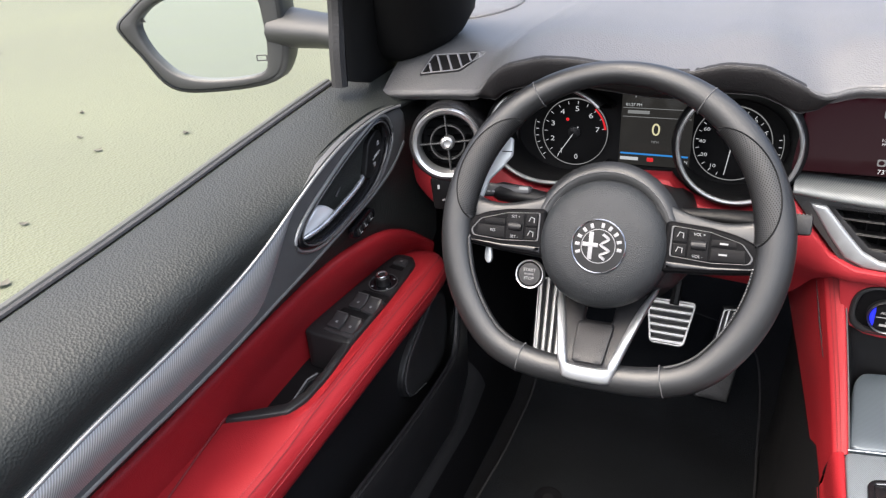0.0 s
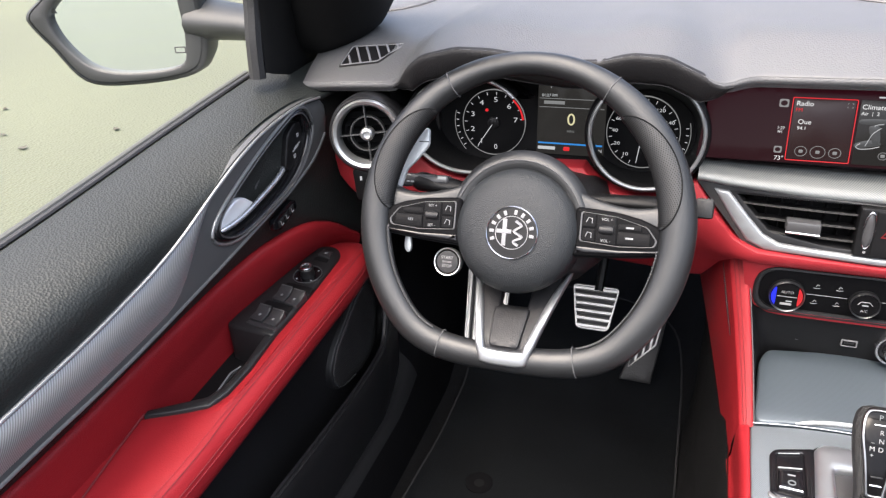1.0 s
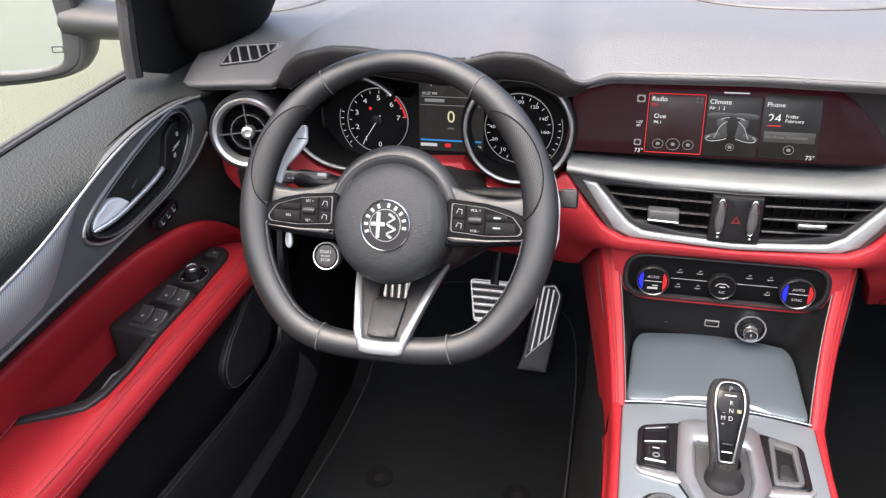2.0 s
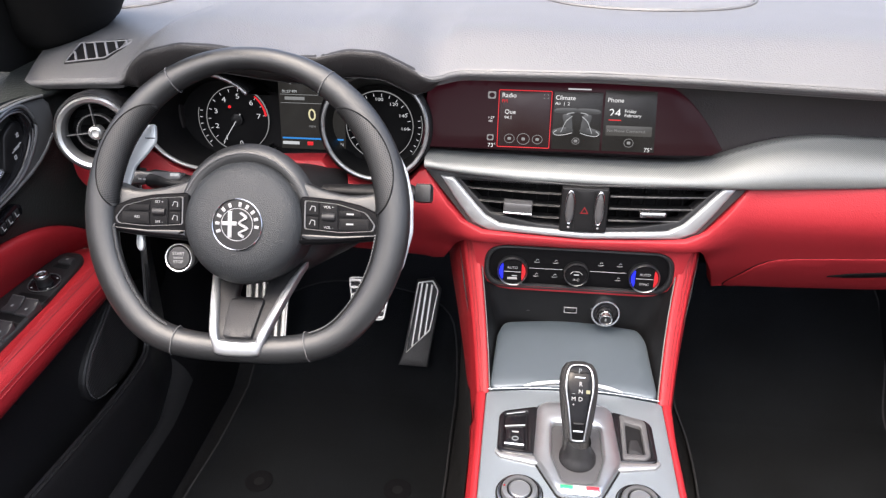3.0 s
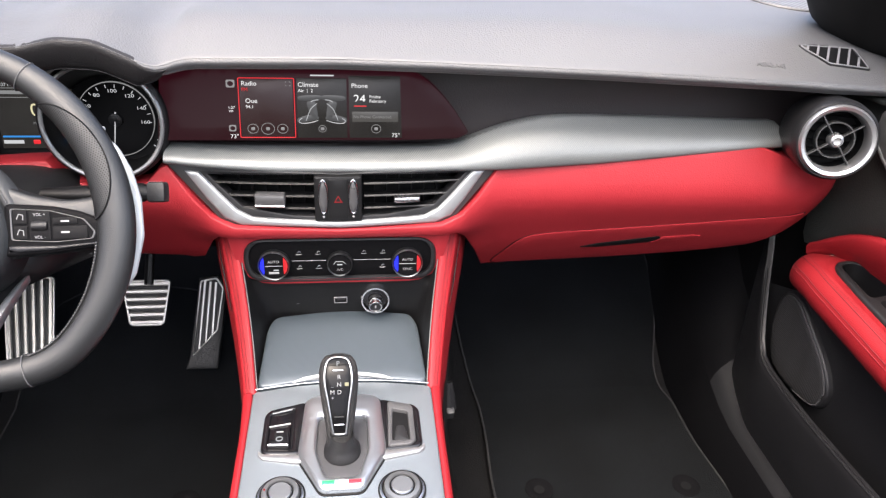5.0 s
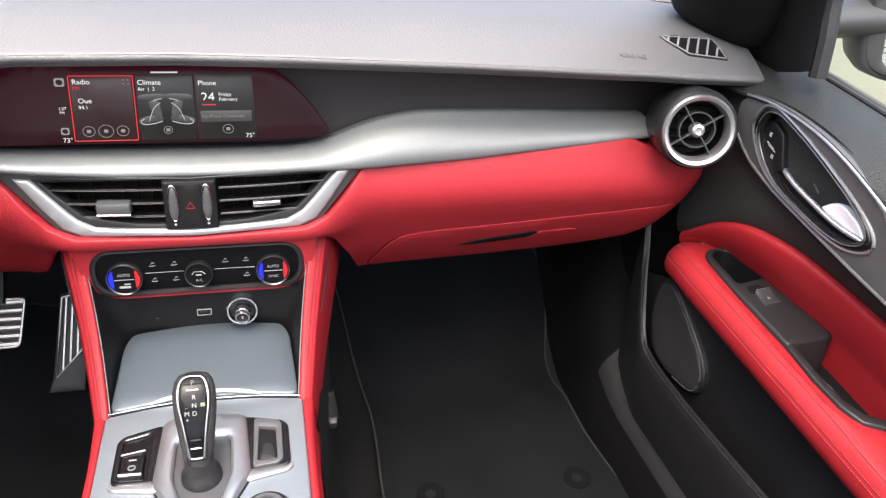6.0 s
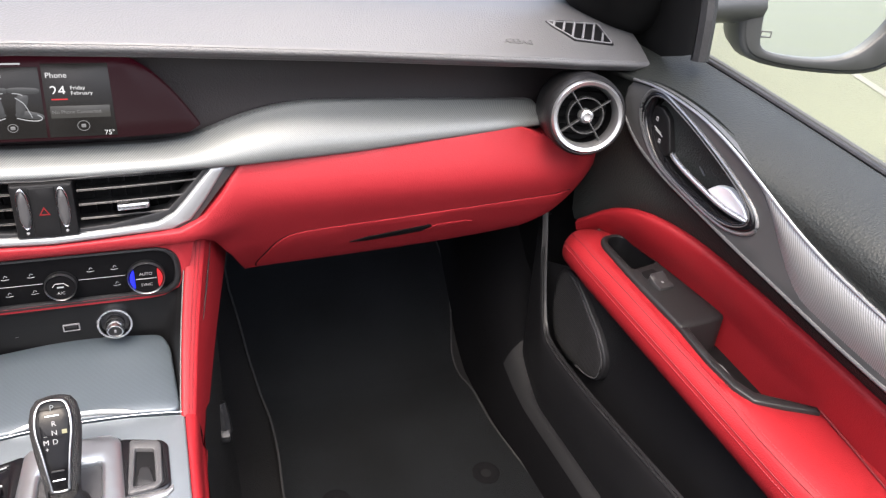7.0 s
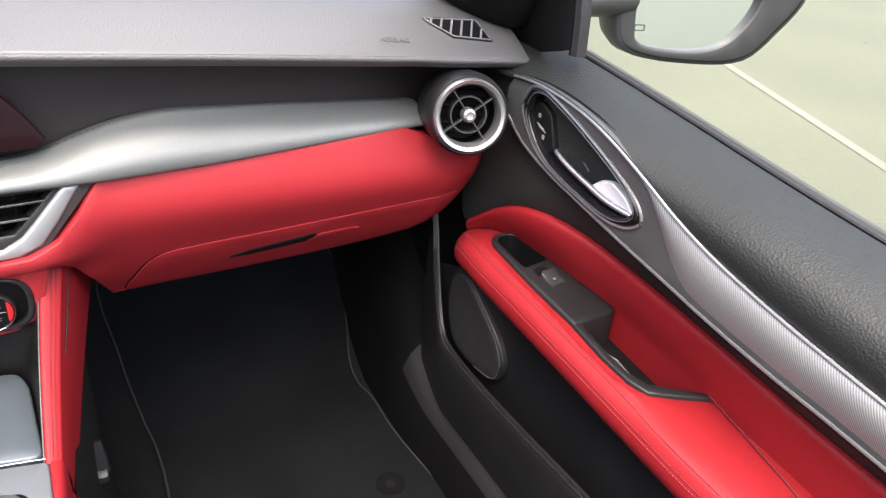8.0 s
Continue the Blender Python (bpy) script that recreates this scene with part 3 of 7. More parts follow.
# round end vents
def round_vent(s):
    c = Vector((s * 0.619, 0.862, 0.847))
    m = frame_at(c, (-s * 0.30, -1, 0.16))
    v = thing("round_air_vent", c, "round black air vent with satin silver ring", "air vent", group="end vents")
    part("housing", lathe([(0.050, -0.07), (0.0515, -0.012), (0.050, 0.001), (0.047, 0.005), (0.0435, 0.004), (0.042, -0.004)], m, 56), M_BLACK, v)
    part("ring", lathe([(0.0455, 0.002), (0.0452, 0.007), (0.043, 0.0095), (0.039, 0.008), (0.0365, 0.003), (0.036, -0.012), (0.037, -0.013)], m, 56), M_VENTRING, v, "satin silver ring")
    part("barrel", lathe([(0.0365, -0.002), (0.036, -0.035), (0.0, -0.038)], m, 40), M_DARK, v)
    part("inner_ring", lathe([(0.0235, -0.004), (0.0230, -0.001), (0.0215, -0.001), (0.021, -0.004), (0.0215, -0.014), (0.0230, -0.014), (0.0235, -0.004)], m, 40), M_PAD, v)
    for k in range(4):
        a = radians(90 * k + (36 if s > 0 else 4))
        d = Vector((math.cos(a), math.sin(a), 0))
        part("spoke", block(m @ Matrix.Translation(d * 0.022 + Vector((0, 0, -0.004))) @ Matrix.Rotation(a, 4, "Z"), 0.030, 0.0018, 0.008, 0.0006), M_PAD, v)
    hub = part("hub", lathe([(0.0088, -0.01), (0.0092, 0.0), (0.0076, 0.0045), (0.0050, 0.006), (0.0042, 0.0042), (0.0, 0.0036)], m, 28), M_VENTRING, v, "satin hub")
    for k in range(6):
        part("vane", block(m @ Matrix.Translation((0, -0.027 + k * 0.0108, -0.026)), 0.06, 0.0010, 0.010, 0.0003), M_KICK, v)


for s in (-1, 1):
    round_vent(s)

# ---- centre air vents ----
M_SLAT = mat("slat_black", (0.004, 0.004, 0.0045), 0.4, spec=0.25)
cv = thing("centre_air_vents", (0, 0.9, 0.73), "pair of black centre air vents in a silver frame", "air vent")


def cv_chart(x, z, h):
    return Vector((x, 0.8925 + 0.42 * x * x + (z - 0.73) * 0.10 - h, z))


U_OUT = [(-0.196, 0.797), (-0.161, 0.7525), (-0.143, 0.7305), (-0.122, 0.7220), (-0.06, 0.7215), (0.0, 0.7195), (0.06, 0.7215), (0.122, 0.7220), (0.143, 0.7305), (0.161, 0.7525), (0.196, 0.797)]
U_IN = [(0.170, 0.7895), (0.141, 0.757), (0.126, 0.7415), (0.108, 0.7325), (0.06, 0.7300), (0.0, 0.7280), (-0.06, 0.7300), (-0.108, 0.7325), (-0.126, 0.7415), (-0.141, 0.757), (-0.170, 0.7895)]
part("vent_frame", patch([(-0.187, 0.790)] + U_OUT[1:-1] + [(0.187, 0.790)] + U_IN, cv_chart, -0.012, 0.003, 0.003, 0.012), mat("vent_frame_satin", (0.27, 0.28, 0.29), 0.40, 0.6, vary=0.05), cv, "satin silver frame", 50)
part("frame_shadow", patch([(-0.209, 0.798)] + [(x * 1.045, z - 0.0015) for x, z in U_OUT[1:-1]] + [(0.209, 0.798), (0.17, 0.796), (0, 0.790), (-0.17, 0.796)], cv_chart, -0.02, -0.0005, 0.0008, 0.015, holes=[[(x * 1.005, z) for x, z in U_IN[::-1]] + [(0.0, 0.7895)]]), M_PAD, cv, "dark border of the frame")
part("surround", patch([(-0.206, 0.800)] + U_OUT[1:-1] + [(0.206, 0.800)] + [(0.17, 0.797), (0.0, 0.794), (-0.17, 0.797)], cv_chart, -0.02, -0.002, 0.002, 0.02, holes=[[(-0.160, 0.7855), (-0.120, 0.745), (-0.06, 0.735), (0, 0.733), (0.06, 0.735), (0.120, 0.745), (0.160, 0.7855), (0.0, 0.788)]]), M_BLACK, cv)
part("well", patch([(-0.17, 0.795), (-0.12, 0.735), (0, 0.726), (0.12, 0.735), (0.17, 0.795)], cv_chart, -0.05, -0.04, 0.001, 0.03), M_DARK, cv)
for s in (-1, 1):
    for k in range(3):
        z = 0.7760 - k * 0.0160
        x1 = 0.158 - (0.7805 - z) * 0.92
        part("slat", loft([[Vector((s * x, cv_chart(x, z, 0).y + a, z + b)) for a, b in ((0.004, 0.0008), (0.002, -0.0008), (0.02, -0.0035), (0.021, -0.002))] for x in span(0.031, x1, 6)], True, True), M_SLAT, cv)
        # thin paler tube imitates the highlight along the slat's front
        part("slat_highlight", tube([Vector((s * x, cv_chart(x, z, 0).y + 0.003, z + 0.0004)) for x in span(0.032, x1, 6)], 0.0006, 5), M_PAD, cv)
    for k in range(6):
        x = 0.045 + k * 0.016
        part("vane", block(pose(s * x, 0.925, 0.762), 0.0012, 0.012, 0.055, 0.0003), M_DARK, cv)
    tw, tz = (0.0165, 0.0036) if s > 0 else (0.0185, 0.0072)
    part("vent_tab", patch(round_poly([(s * 0.085 - tw, 0.7565 - tz), (s * 0.085 + tw, 0.7565 - tz), (s * 0.085 + tw, 0.7565 + tz), (s * 0.085 - tw, 0.7565 + tz)], 0.002), cv_chart, -0.006, 0.007, 0.002, 0.01), M_SATIN if s > 0 else M_SPOKE, cv, "satin silver tab" if s > 0 else "dark grey tab")
    if s < 0:
        part("tab_edge", tube([cv_chart(-0.103, 0.7505, 0.0065), cv_chart(-0.067, 0.7505, 0.0065)], 0.0011, 6), M_SATIN, cv)
hz = part("switch_block", patch(round_poly([(-0.0305, 0.730), (0.0285, 0.730), (0.0285, 0.7885), (-0.0305, 0.7885)], 0.002), cv_chart, -0.03, 0.005, 0.0025, 0.01), M_SWITCH, cv)
part("hazard_button", patch(round_poly([(-0.0135, 0.732), (0.0115, 0.732), (0.0115, 0.786), (-0.0135, 0.786)], 0.0015), cv_chart, 0, 0.0062, 0.001, 0.01), M_SWITCH, hz)
part("hazard_triangle", patch([(-0.0065, 0.7555), (0.0045, 0.7555), (-0.001, 0.765)], cv_chart, 0.005, 0.0068, 0.0002, 0.01, holes=[[(-0.0042, 0.757), (0.0022, 0.757), (-0.001, 0.7625)]]), M_REDDIM, hz, "red warning triangle")
for s in (-1, 1):
    x0 = -0.001 + s * 0.0185
    part("thumb_wheel", loft([[Vector((x0 + 0.0052 * math.cos(a) * q, cv_chart(x0, z, 0.006).y - 0.0035 * max(0, math.sin(a)) * q, z)) for a in span(0, math.pi, 9)] for z, q in zip(span(0.7425, 0.7845, 15), [0.2] + [0.6, 0.85] + [1] * 9 + [0.85, 0.6, 0.2])]), M_SPOKE, hz, "ribbed dark thumb wheel in a chrome outline")
    part("wheel_outline", tube([Vector((x0 + 0.0056 * math.cos(a), cv_chart(x0, 0.7635, 0.0075).y, 0.7635 + 0.0225 * math.sin(a))) for a in (2 * math.pi * k / 32 for k in range(32))], 0.0010, 6, closed=True), M_SATIN, hz)
    part("dot", lathe([(0.0016, 0), (0.0014, 0.0008), (0, 0.001)], frame_at(cv_chart(x0, 0.7365, 0.0055), (0, -1, 0)), 14), M_PRINT, hz)

# ---- infotainment screen ----
scr = thing("infotainment_screen", (0, 0.94, 0.81), "dark reddish wide dashboard screen showing radio, climate and phone tiles", "screen")


def scr_chart(x, z, h):
    zz = 0.900 + (z - 0.8965) * 0.85
    return Vector((x, 0.932 + (zz - 0.9) * 0.26 + 0.10 * max(0, x - 0.08) - h, zz))


part("glass", patch([(-0.212, 0.812), (-0.205, 0.90), (-0.19, 0.915)] + smooth_loop([(0.060, 0.913, 0), (0.085, 0.909, 0), (0.108, 0.895, 0), (0.126, 0.877, 0), (0.145, 0.851, 0), (0.163, 0.820, 0)], 5, False) + [(0.15, 0.812)], scr_chart, -0.01, 0, 0.0008, 0.02), M_SCREEN, scr, "glossy dark glass with a faint red glow for backlight and reflections")


def tile(x0, x1, z0, z1, name, material, w=0.0012, h=0.0012):
    o = round_poly([(x0, z0), (x1, z0), (x1, z1), (x0, z1)], 0.002)
    i = round_poly([(x0 + w, z0 + w), (x1 - w, z0 + w), (x1 - w, z1 - w), (x0 + w, z1 - w)], 0.0015)
    return part(name, patch(o, scr_chart, 0, h, 0.0002, 0.03, holes=[i]), material, scr)


M_TILE = glow("lit_tile", (0.26, 0.23, 0.21), 0.012)
part("radio_tile", patch([(-0.114, 0.818), (-0.052, 0.818), (-0.052, 0.895), (-0.114, 0.895)], scr_chart, 0, 0.0009, 0.0001, 0.05), glow("lit_radio", (0.32, 0.12, 0.13), 0.018), scr)
tile(-0.116, -0.050, 0.816, 0.8965, "radio_frame", M_REDLIT, 0.0009)
part("climate_tile", patch([(-0.0475, 0.816), (0.012, 0.816), (0.012, 0.8965), (-0.0475, 0.8965)], scr_chart, 0, 0.0009, 0.0001, 0.05), M_TILE, scr)
part("phone_tile", patch([(0.0145, 0.816), (0.0785, 0.816), (0.0765, 0.900), (0.0145, 0.900)], scr_chart, 0, 0.0009, 0.0001, 0.05), M_TILE, scr)
part("phone_bar", patch([(0.018, 0.838), (0.074, 0.838), (0.074, 0.852), (0.018, 0.852)], scr_chart, 0, 0.0012, 0.0001, 0.05), glow("lit_bar", (0.42, 0.40, 0.37), 0.035), scr)


def scr_text(body, size, x, z, material=M_SCRTEXT, align="LEFT"):
    text(body, size * 0.92, frame_at(scr_chart(x, z, 0.0016), (0, -1, 0)), material, scr, "lettering", align)


scr_text("Radio", 0.0085, -0.112, 0.889)
scr_text("FM", 0.0065, -0.112, 0.881, M_REDLIT)
scr_text("Que", 0.0085, -0.108, 0.866)
scr_text("94.1", 0.0062, -0.108, 0.858)
scr_text("Climate", 0.0085, -0.046, 0.888)
scr_text("Air  |  2", 0.0062, -0.046, 0.880)
scr_text("Phone", 0.0085, 0.0175, 0.887)
scr_text("24", 0.016, 0.020, 0.869)
scr_text("Friday", 0.0062, 0.039, 0.8725)
scr_text("February", 0.0062, 0.039, 0.8665)
scr_text("No Phone Connected.", 0.0056, 0.0195, 0.845, M_SCRDIM)
scr_text("73\u00b0", 0.008, -0.1275, 0.818)
scr_text("75\u00b0", 0.008, 0.066, 0.8195)
scr_text("1:27", 0.0052, -0.1285, 0.857)
scr_text("PM", 0.0042, -0.1275, 0.852)
part("underline", patch([(0.0205, 0.859), (0.0355, 0.859), (0.0355, 0.8603), (0.0205, 0.8603)], scr_chart, 0, 0.0014, 0.0001, 0.05), M_REDLIT, scr)
part("tab_bar", patch([(-0.031, 0.8995), (-0.003, 0.8995), (-0.003, 0.901), (-0.031, 0.901)], scr_chart, 0, 0.0014, 0.0001, 0.05), M_WHITE, scr)
for x, r in ((-0.1005, 0.0065), (-0.083, 0.008), (-0.0655, 0.0065), (-0.018, 0.0048), (0.047, 0.006)):
    part("button_ring", patch(oval(x, 0.8285, r, r, 24), scr_chart, 0, 0.0014, 0.0001, 0.05, holes=[oval(x, 0.8285, r - 0.0006, r - 0.0006, 24)]), M_SCRDIM, scr)
    part("button_icon", patch(round_poly([(x - 0.0022, 0.8265), (x + 0.0022, 0.8265), (x + 0.0022, 0.8305), (x - 0.0022, 0.8305)], 0.0012), scr_chart, 0, 0.0014, 0.0001, 0.05), M_SCRDIM, scr)
for z, w in ((0.8885, 0.005), (0.829, 0.0042)):
    part("side_icon", patch(round_poly([(-0.1245 - w, z - w), (-0.1245 + w, z - w), (-0.1245 + w, z + w), (-0.1245 - w, z + w)], 0.002), scr_chart, 0, 0.0014, 0.0001, 0.05, holes=[oval(-0.1245, z, w * 0.72, w * 0.72, 10)]), M_SCRDIM, scr)
for ex in (-1, 1):
    for ez in (-1, 1):
        part("expand_mark", tube([scr_chart(-0.0575 + ex * 0.0015, 0.889 + ez * 0.0027, 0.0014), scr_chart(-0.0575 + ex * 0.0027, 0.889 + ez * 0.0027, 0.0014), scr_chart(-0.0575 + ex * 0.0027, 0.889 + ez * 0.0013, 0.0014)], 0.0004, 4), M_SCRDIM, scr)
M_SEATPIC = glow("lit_seat_picture", (0.42, 0.42, 0.43), 0.035)
M_SEATEDGE = glow("lit_seat_edge", (0.7, 0.7, 0.72), 0.13)
for s in (-1, 1):
    cx = -0.018
    for shape in ([(0.005, 0.850), (0.011, 0.848), (0.018, 0.868), (0.014, 0.872), (0.008, 0.871)], [(0.004, 0.848), (0.027, 0.843), (0.0285, 0.849), (0.012, 0.854)], [(0.002, 0.874), (0.026, 0.873), (0.026, 0.879), (0.002, 0.880)]):
        part("seat_picture", patch(smooth_loop([(cx + s * a, b - 0.006) for a, b in shape], 3), scr_chart, 0, 0.0013, 0.0001, 0.05), M_SEATPIC, scr)
    for line in ([(0.006, 0.869), (0.013, 0.862), (0.017, 0.852), (0.019, 0.846)], [(0.005, 0.846), (0.014, 0.843), (0.024, 0.842), (0.028, 0.845), (0.024, 0.849)], [(0.004, 0.874), (0.010, 0.873), (0.013, 0.871)]):
        part("seat_outline", tube([scr_chart(cx + s * p.x, p.y - 0.006, 0.0014) for p in smooth_loop([(a, b, 0) for a, b in line], 4, False)], 0.0005, 4), M_SEATEDGE, scr)

# ---- instrument cluster ----
clu = thing("instrument_cluster", (-0.37, 0.96, 0.78), "black instrument cluster with two dials and a lit display", "instrument cluster")
CY = 0.952
CLU_BASE = Vector((-0.114, 0.041, 1.1425))


def clu_chart(x, z, h):
    return CLU_BASE + (Vector((x, CY + (z - 0.84) * 0.12 - h, z)) - CLU_BASE) * 1.045


part("back_panel", patch(round_poly([(-0.60, 0.76), (-0.195, 0.76), (-0.195, 0.93), (-0.60, 0.93)], 0.03), clu_chart, -0.02, -0.004, 0.001, 0.03), M_DARK, clu)
TACH, SPD = Vector((-0.4695, 0.842)), Vector((-0.2745, 0.8405))


def ring(name, c, r0, r1, h0, h1, material, parent, n=56):
    return part(name, patch(oval(c[0], c[1], r1, r1, n), clu_chart, h0, h1, 0.0008, 0.02, holes=[oval(c[0], c[1], r0, r0, n)]), material, parent)


def tubecowl(name, back, front, depth, a0, a1):
    """Tapering tunnel from the dial to its front rim; back and front are centre and half sizes."""
    rows = []
    for h, q, grow in ((-0.004, 0.0, 1.0), (depth * 0.5, 0.5, 1.0), (depth - 0.002, 1.0, 1.0), (depth, 1.0, 1.01), (depth - 0.001, 1.0, 1.05), (depth - 0.004, 1.0, 1.10), (depth - 0.015, 0.9, 1.12), (-0.004, 0.0, 1.12)):
        x, z, rx, rz = (b + (f - b) * q for b, f in zip(back, front))
        rows.append([clu_chart(x + rx * grow * math.cos(a), z + rz * grow * math.sin(a), h) for a in (radians(a0 + (a1 - a0) * k / 72) for k in range(73))])
    cowl = part(name, loft(rows), M_SWITCH, clu, "black tunnel round the dial", 50)
    x, z, rx, rz = front
    pts = [clu_chart(x + rx * math.cos(radians(a)), z + rz * math.sin(radians(a)), depth) for a in span(a0, a1, 80)]
    part("bezel", tube(pts, 0.0027, 8), M_EDGE, cowl, "thin satin chrome bezel")


tubecowl("speed_cowl", (-0.2745, 0.8405, 0.064, 0.052), (-0.2649, 0.8630, 0.0645, 0.0635), 0.080, -180, 180)
tubecowl("rev_cowl", (-0.4780, 0.8420, 0.070, 0.052), (-0.4820, 0.8633, 0.0763, 0.0592), 0.084, 38, 322)


def dial(name, c, r, marks, labels, needle, red_from=None):
    d = part(name, patch(oval(c.x, c.y, r, r, 56), clu_chart, -0.004, 0.0, 0.0006, 0.02), M_DIAL, clu)
    ring("dial_rim", c, r - 0.001, r, -0.002, 0.0012, M_GREYLIT, d)
    for a in marks:
        v = Vector((math.cos(radians(a)), math.sin(radians(a))))
        p, q = c + v * (r * 0.93), c + v * (r * 0.84)
        part("tick", tube([clu_chart(*p, 0.001), clu_chart(*q, 0.001)], 0.0004, 5), M_WHITE, d)
    for a, body, size, k in labels:
        v = Vector((math.cos(radians(a)), math.sin(radians(a))))
        p = c + v * r * k
        text(body, size, frame_at(clu_chart(p.x, p.y, 0.0015), (0, -1, 0)) @ Matrix.Diagonal((1.3, 1, 1, 1)), M_WHITE, d, "numeral")
    if red_from:
        arc = [clu_chart(c.x + r * 0.93 * math.cos(radians(a)), c.y + r * 0.93 * math.sin(radians(a)), 0.0015) for a in span(*red_from, 20)]
        part("red_zone", tube(arc, 0.0021, 6, flat=0.4), M_REDLIT, d, "red limit arc")
    v = Vector((math.cos(radians(needle)), math.sin(radians(needle))))
    part("needle", tube([clu_chart(*(c - v * r * 0.22), 0.004), clu_chart(*(c + v * r * 0.84), 0.004)], [0.0008, 0.0005], 6), M_WHITE, d, "white needle")
    part("needle_hub", lathe([(0.0085, 0), (0.0085, 0.004), (0.007, 0.005), (0, 0.005)], frame_at(clu_chart(c.x, c.y, 0.0), (0, -1, 0)), 28), M_BLACK, d)
    return d


tach_labels = [(237 - 38 * i, str(i + 1), 0.0100, 0.70) for i in range(7)]
tach_d = dial("rev_counter", TACH, 0.0438, [237 - 19 * i for i in range(13)], tach_labels, 236, (50, 8))
text("0", 0.0105, frame_at(clu_chart(-0.4660, 0.8095, 0.0015), (0, -1, 0)), M_WHITE, tach_d, "numeral")
part("warning_light", lathe([(0.0024, 0), (0.002, 0.001), (0, 0.0012)], frame_at(clu_chart(-0.4795, 0.8580, 0.0), (0, -1, 0)), 12), M_REDLIT, tach_d, "red seat belt warning light")
spd_labels = [(a, b, 0.0064, 0.76) for a, b in ((235, "10"), (206, "20"), (178, "40"), (152, "60"), (122, "80"), (90, "100"), (56, "120"), (24, "140"), (-5, "160"))]
dial("speedometer", SPD, 0.0455, [250 - 15 * i for i in range(18)], spd_labels, 262)
for c, r, a0, a1 in ((TACH, 0.0545, 165, 225), (SPD, 0.0575, -40, 15)):
    part("side_gauge", tube([clu_chart(c.x + r * math.cos(radians(a)), c.y + r * math.sin(radians(a)), 0.001) for a in span(a0, a1, 16)], 0.0005, 5), M_GREYLIT, clu)
    for k in range(6):
        a = radians(a0 + (a1 - a0) * (k + 0.3) / 6)
        part("gauge_tick", tube([clu_chart(c.x + (r - 0.002) * math.cos(a), c.y + (r - 0.002) * math.sin(a), 0.001), clu_chart(c.x + (r - 0.0055) * math.cos(a), c.y + (r - 0.0055) * math.sin(a), 0.001)], 0.0005, 5), M_WHITE, clu)
disp = part("trip_display", patch([(-0.410, 0.805), (-0.322, 0.805), (-0.322, 0.900), (-0.410, 0.900)], clu_chart, -0.004, 0.0004, 0.0002, 0.03), glow("lit_display", (0.16, 0.15, 0.14), 0.03), clu, "lit trip display")


def disp_text(body, size, x, z, material=M_WHITE, align="CENTER"):
    text(body, size, frame_at(clu_chart(x, z, 0.0014), (0, -1, 0)), material, disp, "lettering", align)


disp_text("0", 0.024, -0.3655, 0.851, M_AMBER)
disp_text("MPH", 0.0048, -0.3655, 0.836, M_GREYLIT)
disp_text("P", 0.009, -0.392, 0.8935)
disp_text("01:27 PM", 0.0056, -0.405, 0.8815, M_WHITE, "LEFT")
disp_text("N", 0.006, -0.326, 0.813)
for z in (0.8775, 0.8665):
    part("rule", patch([(-0.408, z - 0.0003), (-0.324, z - 0.0003), (-0.324, z + 0.0003), (-0.408, z + 0.0003)], clu_chart, 0, 0.001, 0.0001, 0.05), M_GREYLIT, disp)
part("odometer_bar", patch([(-0.408, 0.811), (-0.385, 0.811), (-0.385, 0.815), (-0.408, 0.815)], clu_chart, 0, 0.001, 0.0001, 0.05), M_WHITE, disp)
part("title_bar", patch([(-0.402, 0.8705), (-0.375, 0.8705), (-0.375, 0.8745), (-0.402, 0.8745)], clu_chart, 0, 0.001, 0.0001, 0.05), M_GREYLIT, disp)
part("eco_bar", patch([(-0.408, 0.8185), (-0.324, 0.8185), (-0.324, 0.8205), (-0.408, 0.8205)], clu_chart, 0, 0.001, 0.0001, 0.05), glow("lit_azure", (0.05, 0.35, 0.9), 0.14), disp, "blue economy scale")
part("gear_marker", patch(round_poly([(-0.374, 0.8105), (-0.366, 0.8105), (-0.366, 0.8155), (-0.374, 0.8155)], 0.001), clu_chart, 0, 0.001, 0.0001, 0.05), M_REDLIT, disp)

# ---- climate controls ----
cl = thing("climate_panel", (0, 0.9, 0.63), "gloss black climate control panel with three dials", "control panel")


def cl_chart(x, z, h):
    return Vector((x, 0.908 + (0.66 - z) * 0.10 - h, z))


def stadium(w, z0, z1, r):
    return round_poly([(-w, z0), (w, z0), (w, z1), (-w, z1)], r, 8)


part("surround", patch(stadium(0.1265, 0.6290, 0.6985, 0.033), cl_chart, -0.02, 0.004, 0.003, 0.02, holes=[stadium(0.119, 0.637, 0.694, 0.028)]), M_BLACK, cl)
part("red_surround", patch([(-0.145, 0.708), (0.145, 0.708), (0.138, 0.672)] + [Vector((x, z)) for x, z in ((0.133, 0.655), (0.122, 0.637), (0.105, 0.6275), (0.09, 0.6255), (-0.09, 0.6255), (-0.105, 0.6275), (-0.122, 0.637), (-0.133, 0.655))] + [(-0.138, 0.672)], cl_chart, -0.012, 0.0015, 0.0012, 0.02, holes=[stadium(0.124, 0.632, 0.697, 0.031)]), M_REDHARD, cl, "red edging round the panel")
part("face", patch(stadium(0.1195, 0.6365, 0.6945, 0.028), cl_chart, -0.01, 0.0, 0.001, 0.02), M_BUTTONPAD, cl)
part("red_edge", tube([cl_chart(x, 0.6335 + 0.02 * max(0, abs(x) - 0.085) ** 1.2, 0.0035) for x in span(-0.105, 0.105, 20)], 0.0006, 6), M_REDHARD, cl, "thin red edging")
